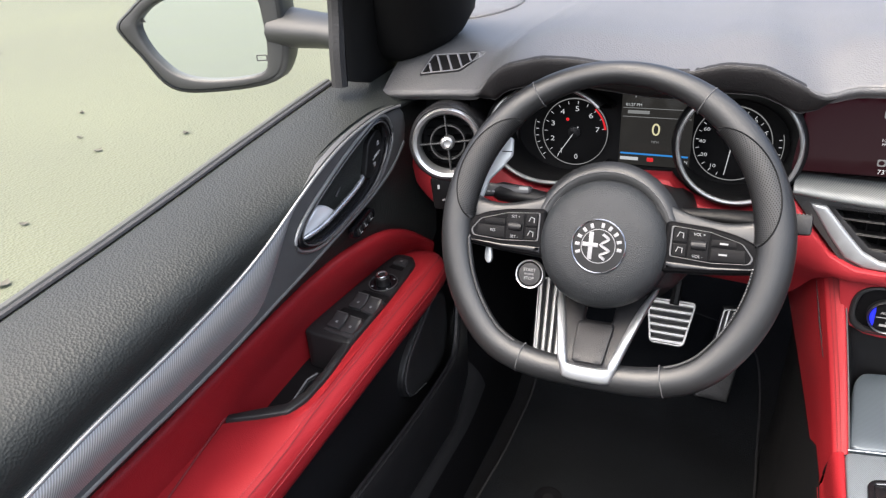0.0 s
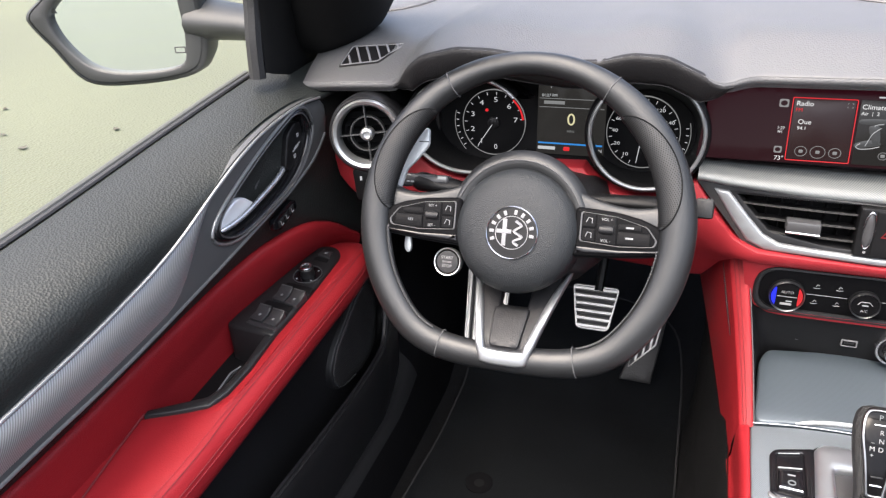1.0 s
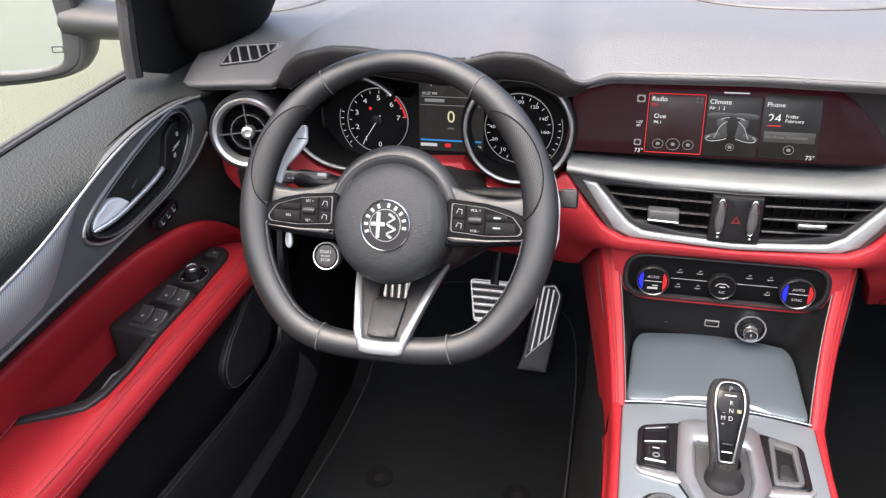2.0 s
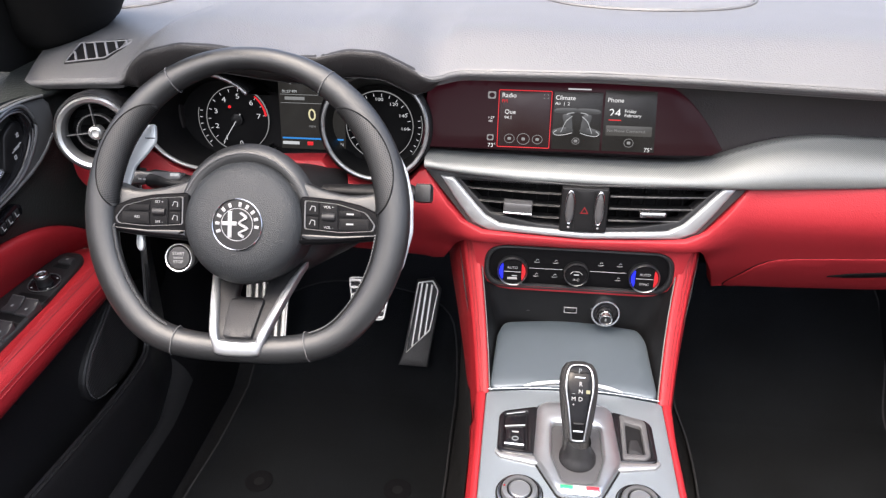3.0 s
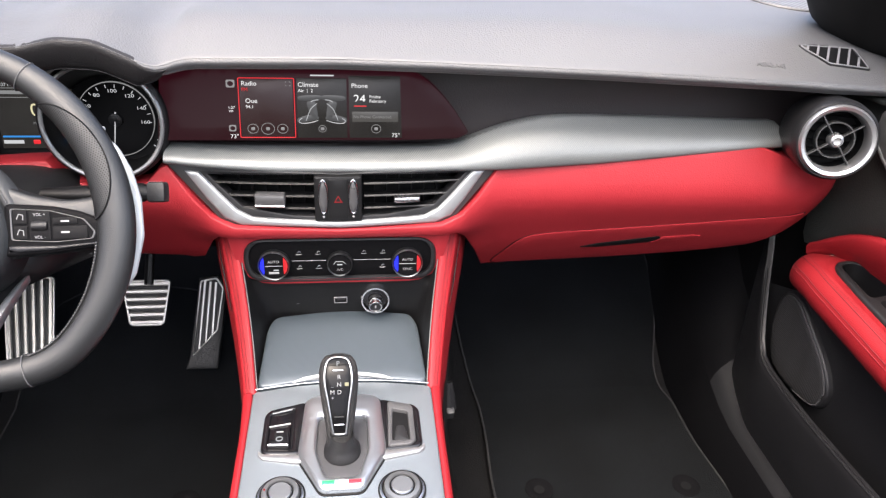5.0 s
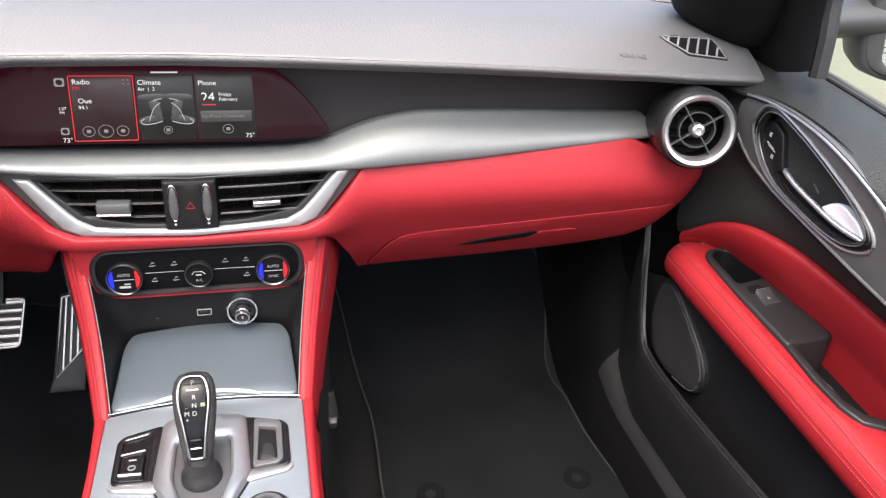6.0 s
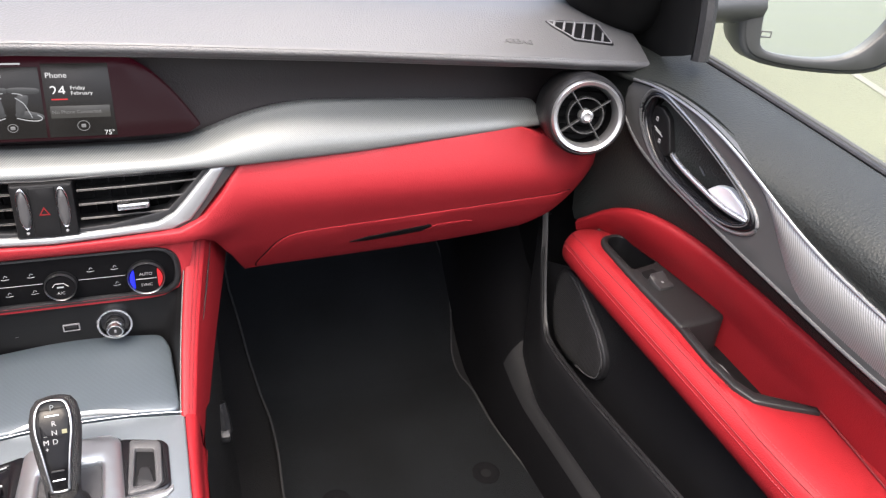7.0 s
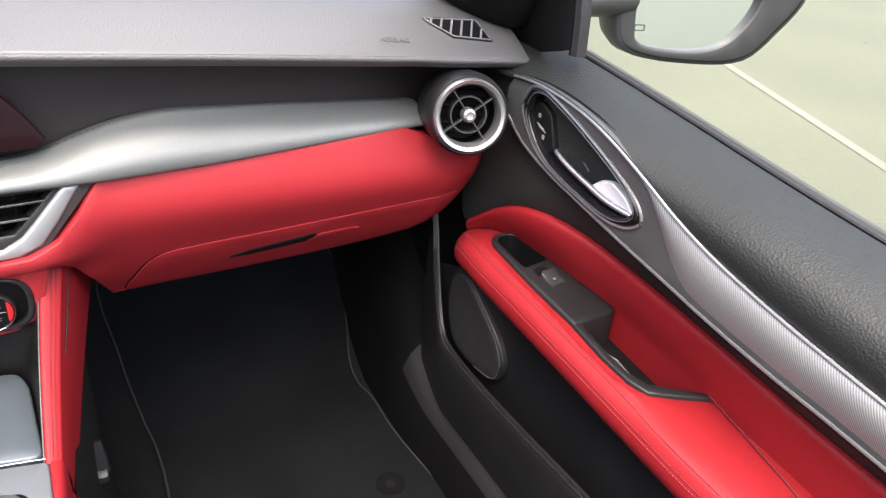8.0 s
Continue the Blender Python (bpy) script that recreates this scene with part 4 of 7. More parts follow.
for x, r in ((-0.0875, 0.0205), (-0.002, 0.0165), (0.0875, 0.0205)):
    m = frame_at(cl_chart(x, 0.6605, 0.0), (0, -1, 0.05))
    k = part("dial", lathe([(r, 0), (r * 0.99, 0.009), (r * 0.95, 0.0105)], m, 44), M_BLACK, cl)
    part("dial_ring", lathe([(r, 0.0085), (r * 0.99, 0.0115), (r * 0.965, 0.0122), (r * 0.935, 0.0115), (r * 0.925, 0.010)], m, 44), mat("ring_satin", (0.36, 0.37, 0.38), 0.3, 1.0), k, "chrome ring")
    part("dial_face", lathe([(r * 0.90, 0.0105), (0, 0.0108)], m, 36), M_BUTTONPAD, k)
    if r > 0.018:
        for side, mm in ((-1, M_BLUELIT), (1, M_REDLIT)):
            seg = [(side * r * 0.87 * math.cos(radians(a)), r * 0.87 * math.sin(radians(a))) for a in span(-44, 44, 14)]
            part("heat_arc", patch(seg + [(side * r * 0.60, 0.40 * r), (side * r * 0.60, -0.40 * r)], plane_chart(m), 0.0105, 0.0114, 0.0002, 0.02), mm, k, "blue lit segment" if side < 0 else "red lit segment")
        text("AUTO", 0.0052, m @ Matrix.Translation((0, 0.006, 0.0113)), M_PRINT, k, "lettering")
        if x > 0:
            text("SYNC", 0.0050, m @ Matrix.Translation((0, -0.008, 0.0113)), M_PRINT, k, "lettering")
        else:
            part("mode_icon", block(m @ Matrix.Translation((0.003, -0.006, 0.0113)), 0.007, 0.0016, 0.0006, 0.0002), M_WHITE, k)
            part("mode_icon", block(m @ Matrix.Translation((0, -0.010, 0.0113)), 0.013, 0.003, 0.0006, 0.0002), M_PRINT, k)
        part("split_line", block(m @ Matrix.Translation((0, 0, 0.0113)), r * 1.1, 0.0006, 0.0006, 0.0), M_PRINT, k)
    else:
        text("A/C", 0.005, m @ Matrix.Translation((0, -0.007, 0.0113)), M_PRINT, k, "lettering")
        part("car_icon", tube([m @ Vector((a, b, 0.0112)) for a, b in ((-0.008, 0.001), (-0.005, 0.005), (0.004, 0.005), (0.008, 0.001))], 0.0005, 5), M_PRINT, k)
        part("lit_mark", block(m @ Matrix.Translation((0, 0.0005, 0.0113)), 0.007, 0.0018, 0.0006, 0.0002), M_WHITE, k)
for x0, x1 in ((-0.065, -0.020), (0.016, 0.065)):
    part("key_line", tube([cl_chart(x0, 0.6625, 0.0006), cl_chart(x1, 0.6625, 0.0006)], 0.0004, 5), M_PRINT, cl)
for x, z in ((-0.055, 0.675), (-0.030, 0.675), (-0.055, 0.652), (-0.030, 0.652), (0.030, 0.675), (0.055, 0.675), (0.055, 0.652)):
    part("key_icon", tube([cl_chart(x + a, z + b, 0.0006) for a, b in ((-0.0040, -0.0022), (-0.001, -0.0028), (0.0035, -0.002))], 0.0004, 4), M_PRINT, cl)
    part("key_icon", tube([cl_chart(x + a, z + b, 0.0006) for a, b in ((-0.0015, 0.0), (0.0, 0.0028), (0.0022, 0.0012))], 0.0004, 4), M_PRINT, cl)

# ---- centre stack and console ----
con = thing("centre_console", (0, 0.7, 0.2), "centre console with silver twill plates and red leather sides", "console")
def knee_row(t):
    """Section of the red knee pad, from its inner edge round to its outer side; t runs from the top to the bottom."""
    a = [Vector(p) for p in ((0.135, 0.925, 0.690), (0.139, 0.921, 0.691), (0.1545, 0.925, 0.685), (0.159, 0.934, 0.680), (0.172, 0.970, 0.640), (0.184, 1.03, 0.590))]
    b = [Vector(p) for p in ((0.1090, 0.802, 0.527), (0.1115, 0.797, 0.531), (0.1230, 0.796, 0.526), (0.1262, 0.799, 0.519), (0.1290, 0.803, 0.500), (0.1310, 0.81, 0.455))]
    bow = math.sin(math.pi * max(0.0, t))
    tuck = [t] * 6
    return [p.lerp(q, w) + Vector((-0.002 * bow, 0.006 * bow, -0.004 * bow)) for p, q, w in zip(a, b, tuck)]


# black stack between the knee pads, with side walls that curve back to the face
FACE_Y = [(0.50, 0.945), (0.528, 0.938), (0.565, 0.930), (0.60, 0.922), (0.630, 0.919), (0.650, 0.934), (0.69, 0.950), (0.71, 0.955)]
rows = []
for t in span(0, 1, 28):
    e = knee_row(t)[0]
    yf = max(e.y + 0.004, lerp_table(FACE_Y, e.z))
    half = [(e.x + 0.001, e.y - 0.0005), (e.x - 0.0015, e.y + 0.25 * (yf - e.y)), (e.x - 0.004, e.y + 0.6 * (yf - e.y)), (e.x - 0.008, e.y + 0.86 * (yf - e.y)), (e.x - 0.016, yf - 0.002), (e.x - 0.03, yf), (0.045, yf), (0.0, yf)]
    rows.append([Vector((-x, y, e.z)) for x, y in half] + [Vector((x, y, e.z)) for x, y in half[::-1][1:]])
part("stack_face", loft(rows), M_SWITCH, con, "", 60)


def con_chart(x, y, h):
    return Vector((x, y, 0.5305 + (y - 0.80) * 0.075 + (0.0 if y < 0.803 else (y - 0.803) * 0.13) + 0.004 * (1 - (x / 0.12) ** 2) + h))


part("front_cover", patch(round_poly([(-0.1095, 0.8045), (-0.06, 0.810), (0, 0.812), (0.06, 0.810), (0.1095, 0.8045), (0.104, 0.905), (0.095, 0.926), (0, 0.934), (-0.095, 0.926), (-0.104, 0.905)], 0.013), con_chart, -0.02, 0.004, 0.003, 0.02), M_COVER_SHADED, con, "grey twill sliding cover, darkened for its angle to the light", 50)
part("chrome_lip", tube([con_chart(x, 0.8025 + 0.006 * (1 - (x / 0.112) ** 2), 0.003) for x in span(-0.112, 0.112, 24)], 0.0008, 8), M_SATIN, con, "chrome line")
part("cover_pull", tube([con_chart(x, 0.8165 - 2.3 * abs(x) ** 2, 0.006) for x in span(-0.064, 0.064, 18)], [0.0008, 0.002] + [0.003] * 14 + [0.002, 0.0008], 8), mat("pull_satin", (0.46, 0.47, 0.48), 0.32, 0.7), con, "raised satin pull")
part("top_plate", patch(round_poly([(-0.113, 0.36), (0.113, 0.36), (0.113, 0.799), (0.06, 0.805), (0, 0.807), (-0.06, 0.805), (-0.113, 0.799)], 0.006), con_chart, -0.02, 0.003, 0.0025, 0.02), M_PLATE, con, "silver twill console plate", 50)


# red padded edges and knee pads
def knee(s):
    rows = []
    for i in range(29):
        row = knee_row(-0.14 + 1.14 * i / 28)
        row = [row[0] + Vector((0.001, 0.010, -0.008))] + row
        rows.append(smooth_loop([Vector((s * v.x, v.y, v.z)) for v in row], 4, False))
    pad = part("knee_pad", loft(rows), M_RED, con, "red leather knee pad with stitching", 60)
    part("edge_strip", tube([r[4] + Vector((-s * 0.0006, -0.0006, 0)) for r in rows], 0.0011, 6), M_PAD, pad, "thin dark edge strip")
    for i in range(len(rows) - 1):
        for k, q in ((10, (0.05, 0.35, 0.65)), (11, (0.2, 0.5, 0.8))):
            for t in q:
                p, e = rows[i][k].lerp(rows[i + 1][k], t), rows[i][k].lerp(rows[i + 1][k], t + 0.17)
                off = Vector((0, -0.0006, 0.0004))
                part("stitch", tube([p + off, e + off], 0.0007, 4), M_REDTHREAD, pad)
    part("end_seam", tube([p + Vector((0, -0.0004, 0.0004)) for p in rows[-1][4:22]], 0.0009, 5), M_DARK, pad)
    part("accent", tube([rows[3][17] + Vector((s * 0.0010, -0.002, 0)), rows[9][17] + Vector((s * 0.0012, -0.002, 0)), rows[14][17] + Vector((s * 0.0005, -0.001, 0))], [0.0004, 0.0010, 0.0004], 6), M_PIPING, pad, "slim grey accent")
    edge = []
    for y in span(0.36, 0.80, 20):
        z = con_chart(0.113, y, 0).z
        g = 0.0035 * max(0.0, (y - 0.74) / 0.06)
        edge.append([Vector((s * (x + (g if x > 0.118 else 0)), y, z + d)) for x, d in ((0.1125, -0.006), (0.1135, 0.0), (0.1165, 0.002), (0.1205, -0.001), (0.1235, -0.008), (0.1248, -0.022), (0.1255, -0.05), (0.130, -0.06))])
    part("side_pad", loft([smooth_loop(r, 2, False) for r in edge]), M_RED, con, "red leather side edge", 60)
    wall = []
    for y in span(0.30, 1.15, 16):
        zt = min(0.62, con_chart(0.113, min(y, 0.8), 0).z - 0.055 + max(0, y - 0.8) * 0.5)
        wall.append([Vector((s * (0.131 + 0.03 * max(0, min(1, (y - 0.8) / 0.2))), y, zt)), Vector((s * (0.134 + 0.03 * max(0, min(1, (y - 0.8) / 0.2))), y, zt - 0.05)), Vector((s * (0.139 + 0.03 * max(0, min(1, (y - 0.8) / 0.2))), y, 0.30)), Vector((s * 0.18, y, 0.2))])
    part("side_wall", loft(wall), M_CARPET, con, "black carpeted console side", 60)


for s in (-1, 1):
    knee(s)


def con_m(x, y, h=0.003):
    return frame_at(con_chart(x, y, h), (0, -0.075, 1), (0, 1, 0))


# parking brake switch and key slot
def con_pod(name, s, label):
    pod = thing(name, con_chart(s * 0.072, 0.735, 0.003), label, "switch" if s < 0 else "tray")
    o = [(s * 0.049, 0.689), (s * 0.089, 0.693), (s * 0.0945, 0.700), (s * 0.0940, 0.754), (s * 0.088, 0.762), (s * 0.046, 0.772)]
    part("surround", patch(round_poly(o, 0.005), con_chart, -0.01, 0.006, 0.002, 0.02, holes=[round_poly([(s * 0.058, 0.698), (s * 0.087, 0.702), (s * 0.0865, 0.755), (s * 0.058, 0.762)], 0.004)]), M_GLOSS, pod)
    part("foot_rim", patch(round_poly([(s * 0.044, 0.6785), (s * 0.050, 0.6765), (s * 0.090, 0.6855), (s * 0.0965, 0.6925), (s * 0.0965, 0.6995), (s * 0.0895, 0.6935), (s * 0.050, 0.6895)], 0.0015), con_chart, -0.005, 0.0066, 0.0015, 0.02), M_EDGE, pod, "satin silver lower rim")
    return pod


pod = con_pod("parking_brake_switch", -1, "gloss black parking brake switch on the console")
part("switch_well", patch(round_poly([(-0.088, 0.6960), (-0.056, 0.6960), (-0.056, 0.7640), (-0.088, 0.7580)], 0.003), con_chart, -0.012, 0.0035, 0.001, 0.02), M_GLOSS, pod)
lev = part("switch_lever", patch(round_poly([(-0.0865, 0.7010), (-0.0610, 0.6985), (-0.0610, 0.7320), (-0.0855, 0.7290)], 0.003), con_chart, 0.0, 0.010, 0.003, 0.01), M_GLOSS, pod)
part("lever_edge", tube([con_chart(-0.0855, 0.7035, 0.0085), con_chart(-0.0625, 0.7015, 0.0085)], 0.0020, 8), M_SATIN, lev, "bright lever edge")
part("lever_line", tube([con_chart(-0.086, 0.7305, 0.0095), con_chart(-0.0615, 0.7335, 0.0095)], 0.0010, 8), M_EDGE, lev)
part("well_line", tube([con_chart(-0.086, 0.7560, 0.0050), con_chart(-0.0615, 0.7610, 0.0050)], 0.0006, 8), M_EDGE, pod)
part("brake_symbol", patch(oval(-0.073, 0.7105, 0.0042, 0.0036, 18), con_chart, 0.009, 0.0108, 0.0002, 0.02, holes=[oval(-0.073, 0.7105, 0.0030, 0.0024, 18)]), M_WHITE, lev, "lit brake symbol")
part("brake_symbol", block(con_m(-0.073, 0.7210, 0.0105), 0.008, 0.0016, 0.0006, 0), M_PRINT, lev)
pod = con_pod("key_tray", 1, "open black key tray with grey liner on the console")
M_LINER = mat("grey_liner", (0.040, 0.040, 0.042), 0.5, grain=600, depth=0.0004, vary=0.1)
part("liner", patch(round_poly([(0.053, 0.6930), (0.080, 0.6955), (0.0865, 0.7020), (0.0865, 0.7560), (0.082, 0.7610), (0.055, 0.7660)], 0.004), con_chart, -0.004, 0.0085, 0.002, 0.02, holes=[round_poly([(0.0585, 0.7020), (0.0795, 0.7035), (0.0790, 0.7480), (0.0610, 0.7525)], 0.003)]), M_LINER, pod, "grey liner")
# shallow well, coloured near-black for the shade of a deeper one
part("well", patch([(0.057, 0.7000), (0.081, 0.7020), (0.081, 0.7500), (0.060, 0.7550)], con_chart, -0.004, 0.0035, 0.0005, 0.02), M_DARK, pod)
part("well_floor", patch(round_poly([(0.0595, 0.7030), (0.0790, 0.7045), (0.0740, 0.7290), (0.0650, 0.7290)], 0.003), con_chart, -0.004, 0.0048, 0.001, 0.02), M_PANEL, pod)

# selector surround
sel = thing("gear_selector", con_chart(0, 0.72, 0.003), "leather and chrome automatic gear selector in a satin surround", "gear lever")
SURR = round_poly([(-0.023, 0.6330), (0.023, 0.6330), (0.0525, 0.6880), (0.0465, 0.7700), (0.038, 0.7760), (-0.038, 0.7760), (-0.0465, 0.7700), (-0.0525, 0.6880)], 0.008)
SURI = round_poly([(-0.018, 0.6500), (0.018, 0.6500), (0.030, 0.6900), (0.029, 0.7400), (-0.029, 0.7400), (-0.030, 0.6900)], 0.007)


def sel_chart(x, y, h):
    d = max(0.0, (abs(x) - 0.026) / 0.022)
    return con_chart(x, y, h - 0.004 * d * d if h > 0.004 else h)


part("surround", patch(SURR, sel_chart, -0.004, 0.012, 0.004, 0.008, holes=[SURI]), mat("surround_satin", (0.44, 0.465, 0.49), 0.31, 0.92, vary=0.05), sel, "satin silver surround", 50)
part("surround_gap", patch([Vector((0, 0.705)) + (Vector(p[:2]) - Vector((0, 0.705))) * 1.035 for p in SURR], con_chart, -0.004, 0.0042, 0.0008, 0.01), M_DARK, sel)
part("gate", patch(SURI, con_chart, 0, 0.006, 0.001, 0.01), mat("gate_grey", (0.030, 0.030, 0.032), 0.45, vary=0.1), sel, "dark grey gate plate")
part("flag_white", patch(round_poly([(-0.021, 0.6375), (0.021, 0.6375), (0.022, 0.6435), (-0.022, 0.6435)], 0.0022), sel_chart, 0.008, 0.0130, 0.0004, 0.01), mat("flag_white", (0.8, 0.8, 0.8), 0.3), sel, "small tricolour badge strip")
for x0, x1, c in ((-0.0215, -0.0072, (0.02, 0.28, 0.09)), (0.0072, 0.0215, (0.6, 0.02, 0.03))):
    part("flag_side", patch([(x0, 0.638), (x1, 0.638), (x1, 0.643), (x0, 0.643)], sel_chart, 0.012, 0.0134, 0.0002, 0.01), mat("flag_colour", c, 0.3), sel, "green badge third" if c[1] > 0.1 else "red badge third")
part("boot", lathe([(0.0215, 0.0), (0.0210, 0.006), (0.0175, 0.010), (0.0145, 0.018), (0.0135, 0.03)], con_m(0, 0.690, 0.005), 32), M_BLACK, sel)
# lever head: rounded sections rising along a leaning axis
AX0, AX1 = Vector((-0.002, 0.689, 0.533)), Vector((-0.003, 0.747, 0.629))
axis = (AX1 - AX0).normalized()
front = Vector((0, -axis.z, axis.y))


def lever_ring(t, w, d, f=0.0):
    c = AX0.lerp(AX1, t) + front * f
    out = []
    for k in range(28):
        a = 2 * math.pi * k / 28
        ca, sa = math.cos(a), math.sin(a)
        out.append(c + Vector((1, 0, 0)) * w * math.copysign(abs(ca) ** 0.8, ca) + front * d * math.copysign(abs(sa) ** 0.8, sa))
    return out


LEVER = [(0.0, 0.0155, 0.013, 0), (0.12, 0.0150, 0.0125, 0.001), (0.25, 0.0160, 0.0130, 0.002), (0.40, 0.0184, 0.0142, 0.003), (0.55, 0.0208, 0.0150, 0.003), (0.70, 0.0225, 0.0155, 0.003), (0.82, 0.0224, 0.0150, 0.002), (0.92, 0.0200, 0.0130, 0.0), (0.98, 0.0150, 0.0090, -0.002), (1.0, 0.0065, 0.0040, -0.003)]
part("grip", loft([lever_ring(*r) for r in LEVER], True, True), mat("grip_leather", (0.0075, 0.0075, 0.008), 0.5, grain=900, depth=0.0012), sel, "black grained leather grip", 60)
LN = (AX1 - AX0).length


def lever_chart(u, v, h):
    t = v / LN
    d = lerp_table([(r[0], r[2] + r[3]) for r in LEVER], t)
    w = lerp_table([(r[0], r[1]) for r in LEVER], t)
    bend = d * (1 - (1 - min(1, abs(u) / (w + 1e-6)) ** 2.5) ** 0.4) if abs(u) < w else d
    return AX0 + axis * v + Vector((1, 0, 0)) * u + front * (d - 0.35 * bend + h)


RIM_O = smooth_loop([(-0.0075, 0.022), (0.0075, 0.022), (0.0092, 0.028), (0.0132, 0.058), (0.0170, 0.083), (0.0152, 0.102), (0.008, 0.1105), (-0.008, 0.1105), (-0.0152, 0.102), (-0.0170, 0.083), (-0.0132, 0.058), (-0.0092, 0.028)], 4)
RIM_I = inset([Vector(p[:2]) for p in RIM_O], 0.0026) if area2([Vector(p[:2]) for p in RIM_O]) > 0 else inset([Vector(p[:2]) for p in RIM_O][::-1], 0.0026)
part("rim", patch(RIM_O, lever_chart, -0.003, 0.0022, 0.001, 0.006, holes=[RIM_I]), mat("lever_rim_satin", (0.30, 0.305, 0.31), 0.3, 1.0), sel, "chrome outline of the grip")
face = part("face", patch(RIM_I, lever_chart, -0.003, 0.0008, 0.0003, 0.006), mat("selector_face", (0.004, 0.004, 0.0045), 0.12, spec=0.12), sel, "gloss black face with gear letters")
for body, u, v, size in (("P", 0.0, 0.1025, 0.008), ("R", 0.001, 0.088, 0.0068), ("N", 0.001, 0.0795, 0.0068), ("D", 0.001, 0.071, 0.0068), ("M", -0.0068, 0.071, 0.0068), ("+", -0.0066, 0.0645, 0.006), ("_", -0.0068, 0.0795, 0.006)):
    text(body, size, frame_at(lever_chart(u, v, 0.0016), front, axis), M_PRINT if body != "P" else M_WHITE, face, "gear_letter")
part("lit_mark", block(frame_at(lever_chart(0.0095, 0.0798, 0.0013), front, axis), 0.0045, 0.004, 0.0006, 0.0002), M_AMBER, face, "amber lit mark")
part("park_line", block(frame_at(lever_chart(0.0, 0.0955, 0.0013), front, axis), 0.012, 0.0012, 0.0008, 0.0002), M_CHROME, face)
for v in (0.034, 0.043):
    part("face_groove", block(frame_at(lever_chart(0.0, v, 0.0013), front, axis), 0.011, 0.0015, 0.0008, 0.0002), M_CHROME if v < 0.04 else M_BLACK, face)

# rotary dials on the console
for s in (-1, 1):
    m = con_m(s * 0.066, 0.635)
    d = thing("rotary_dial", con_chart(s * 0.066, 0.635, 0), "knurled satin rotary dial on the console plate", "dial", group="console dials")
    part("collar", lathe([(0.0250, -0.004), (0.0250, 0.003), (0.0242, 0.0045), (0.0225, 0.0045), (0.022, 0.002)], m, 48), M_CHROME, d, "chrome collar")
    part("knob", lathe([(0.0206, 0), (0.0202, 0.007), (0.0192, 0.0090), (0.0148, 0.0095), (0.0142, 0.0075), (0.0, 0.0075)], m, 48), mat("dial_grey", (0.135, 0.140, 0.145), 0.34, 0.7, vary=0.1), d, "grey knob")
    part("button", lathe([(0.0122, 0.007), (0.012, 0.0090), (0.0105, 0.0102), (0, 0.0102)], m, 40), mat("dial_button", (0.15, 0.155, 0.16), 0.34, 0.7), d)
    part("gap", lathe([(0.0238, 0.0035), (0.0205, 0.0035)], m, 40), M_DARK, d)
    part("button_gap", lathe([(0.0142, 0.0078), (0.0120, 0.0078)], m, 40), M_DARK, d)
    part("foot", lathe([(0.0268, -0.004), (0.0268, 0.0012), (0.0248, 0.0014)], m, 48), M_DARK, d)
    part("button_ring", lathe([(0.0128, 0.0082), (0.0124, 0.0096), (0.0118, 0.0096), (0.0116, 0.0082)], m, 40), M_CHROME, d)
    if s < 0:
        part("red_dot", lathe([(0.0012, 0.0088), (0.001, 0.0102), (0, 0.0103)], m @ Matrix.Translation((-0.017, 0.003, 0)), 10), M_REDLIT, d, "red lit dot")

# socket and usb port
st = thing("power_socket", (0.045, 0.913, 0.592), "chrome-ringed power socket plug in the black stack", "socket")
m = frame_at((0.045, 0.917, 0.592), (0, -1, 0.12))
part("socket_ring", lathe([(0.0205, -0.006), (0.0205, 0.002), (0.0195, 0.004), (0.0175, 0.004), (0.0165, 0.0)], m, 40), M_SATIN, st, "satin ring")
part("socket_well", lathe([(0.017, 0.002), (0.016, -0.002), (0.0, -0.002)], m, 32), M_GLOSS, st)
pm = m @ Matrix.Translation((0, -0.001, -0.006)) @ Matrix.Rotation(radians(14), 4, "X")
part("plug", lathe([(0.0095, -0.004), (0.0095, 0.010), (0.0088, 0.016), (0.008, 0.018), (0.0, 0.018)], pm, 32), M_BLACK, st)
part("plug_ring", lathe([(0.0100, 0.006), (0.0104, 0.010), (0.0098, 0.017), (0.0088, 0.0195), (0.0076, 0.0190), (0.0072, 0.0175)], pm, 32), M_SATIN, st, "satin ring")
part("plug_mark", block(pm @ Matrix.Translation((0, 0, 0.0182)), 0.002, 0.0045, 0.0008, 0.0002), M_PRINT, st)
part("stack_speck", block(pose(-0.062, 0.9265, 0.583), 0.004, 0.0012, 0.0012, 0.0003), M_PRINT, con)
us = thing("usb_port", (-0.003, 0.920, 0.589), "small usb port with a grey rim", "socket")
m = frame_at((-0.003, 0.9215, 0.590), (0, -1, 0.08))
part("rim", patch(round_poly([(-0.0092, -0.0045), (0.0092, -0.0045), (0.0092, 0.0045), (-0.0092, 0.0045)], 0.001), plane_chart(m), -0.004, 0.0012, 0.0004, 0.02, holes=[round_poly([(-0.0078, -0.0032), (0.0078, -0.0032), (0.0078, 0.0032), (-0.0078, 0.0032)], 0.0006)]), M_SEAM, us, "grey rim")
part("slot", block(m, 0.016, 0.0066, 0.001, 0), M_DARK, us)
part("tongue", block(m @ Matrix.Translation((0, 0.0008, 0.0008)), 0.011, 0.0018, 0.0006, 0), M_BLACK, us)

# ---- steering wheel ----
RAKE = 26
WM = Matrix.Translation((-0.390, 0.7460, 0.790)) @ Matrix.Rotation(radians(90 - RAKE), 4, "X") @ Matrix.Rotation(radians(1.0), 4, "Z")
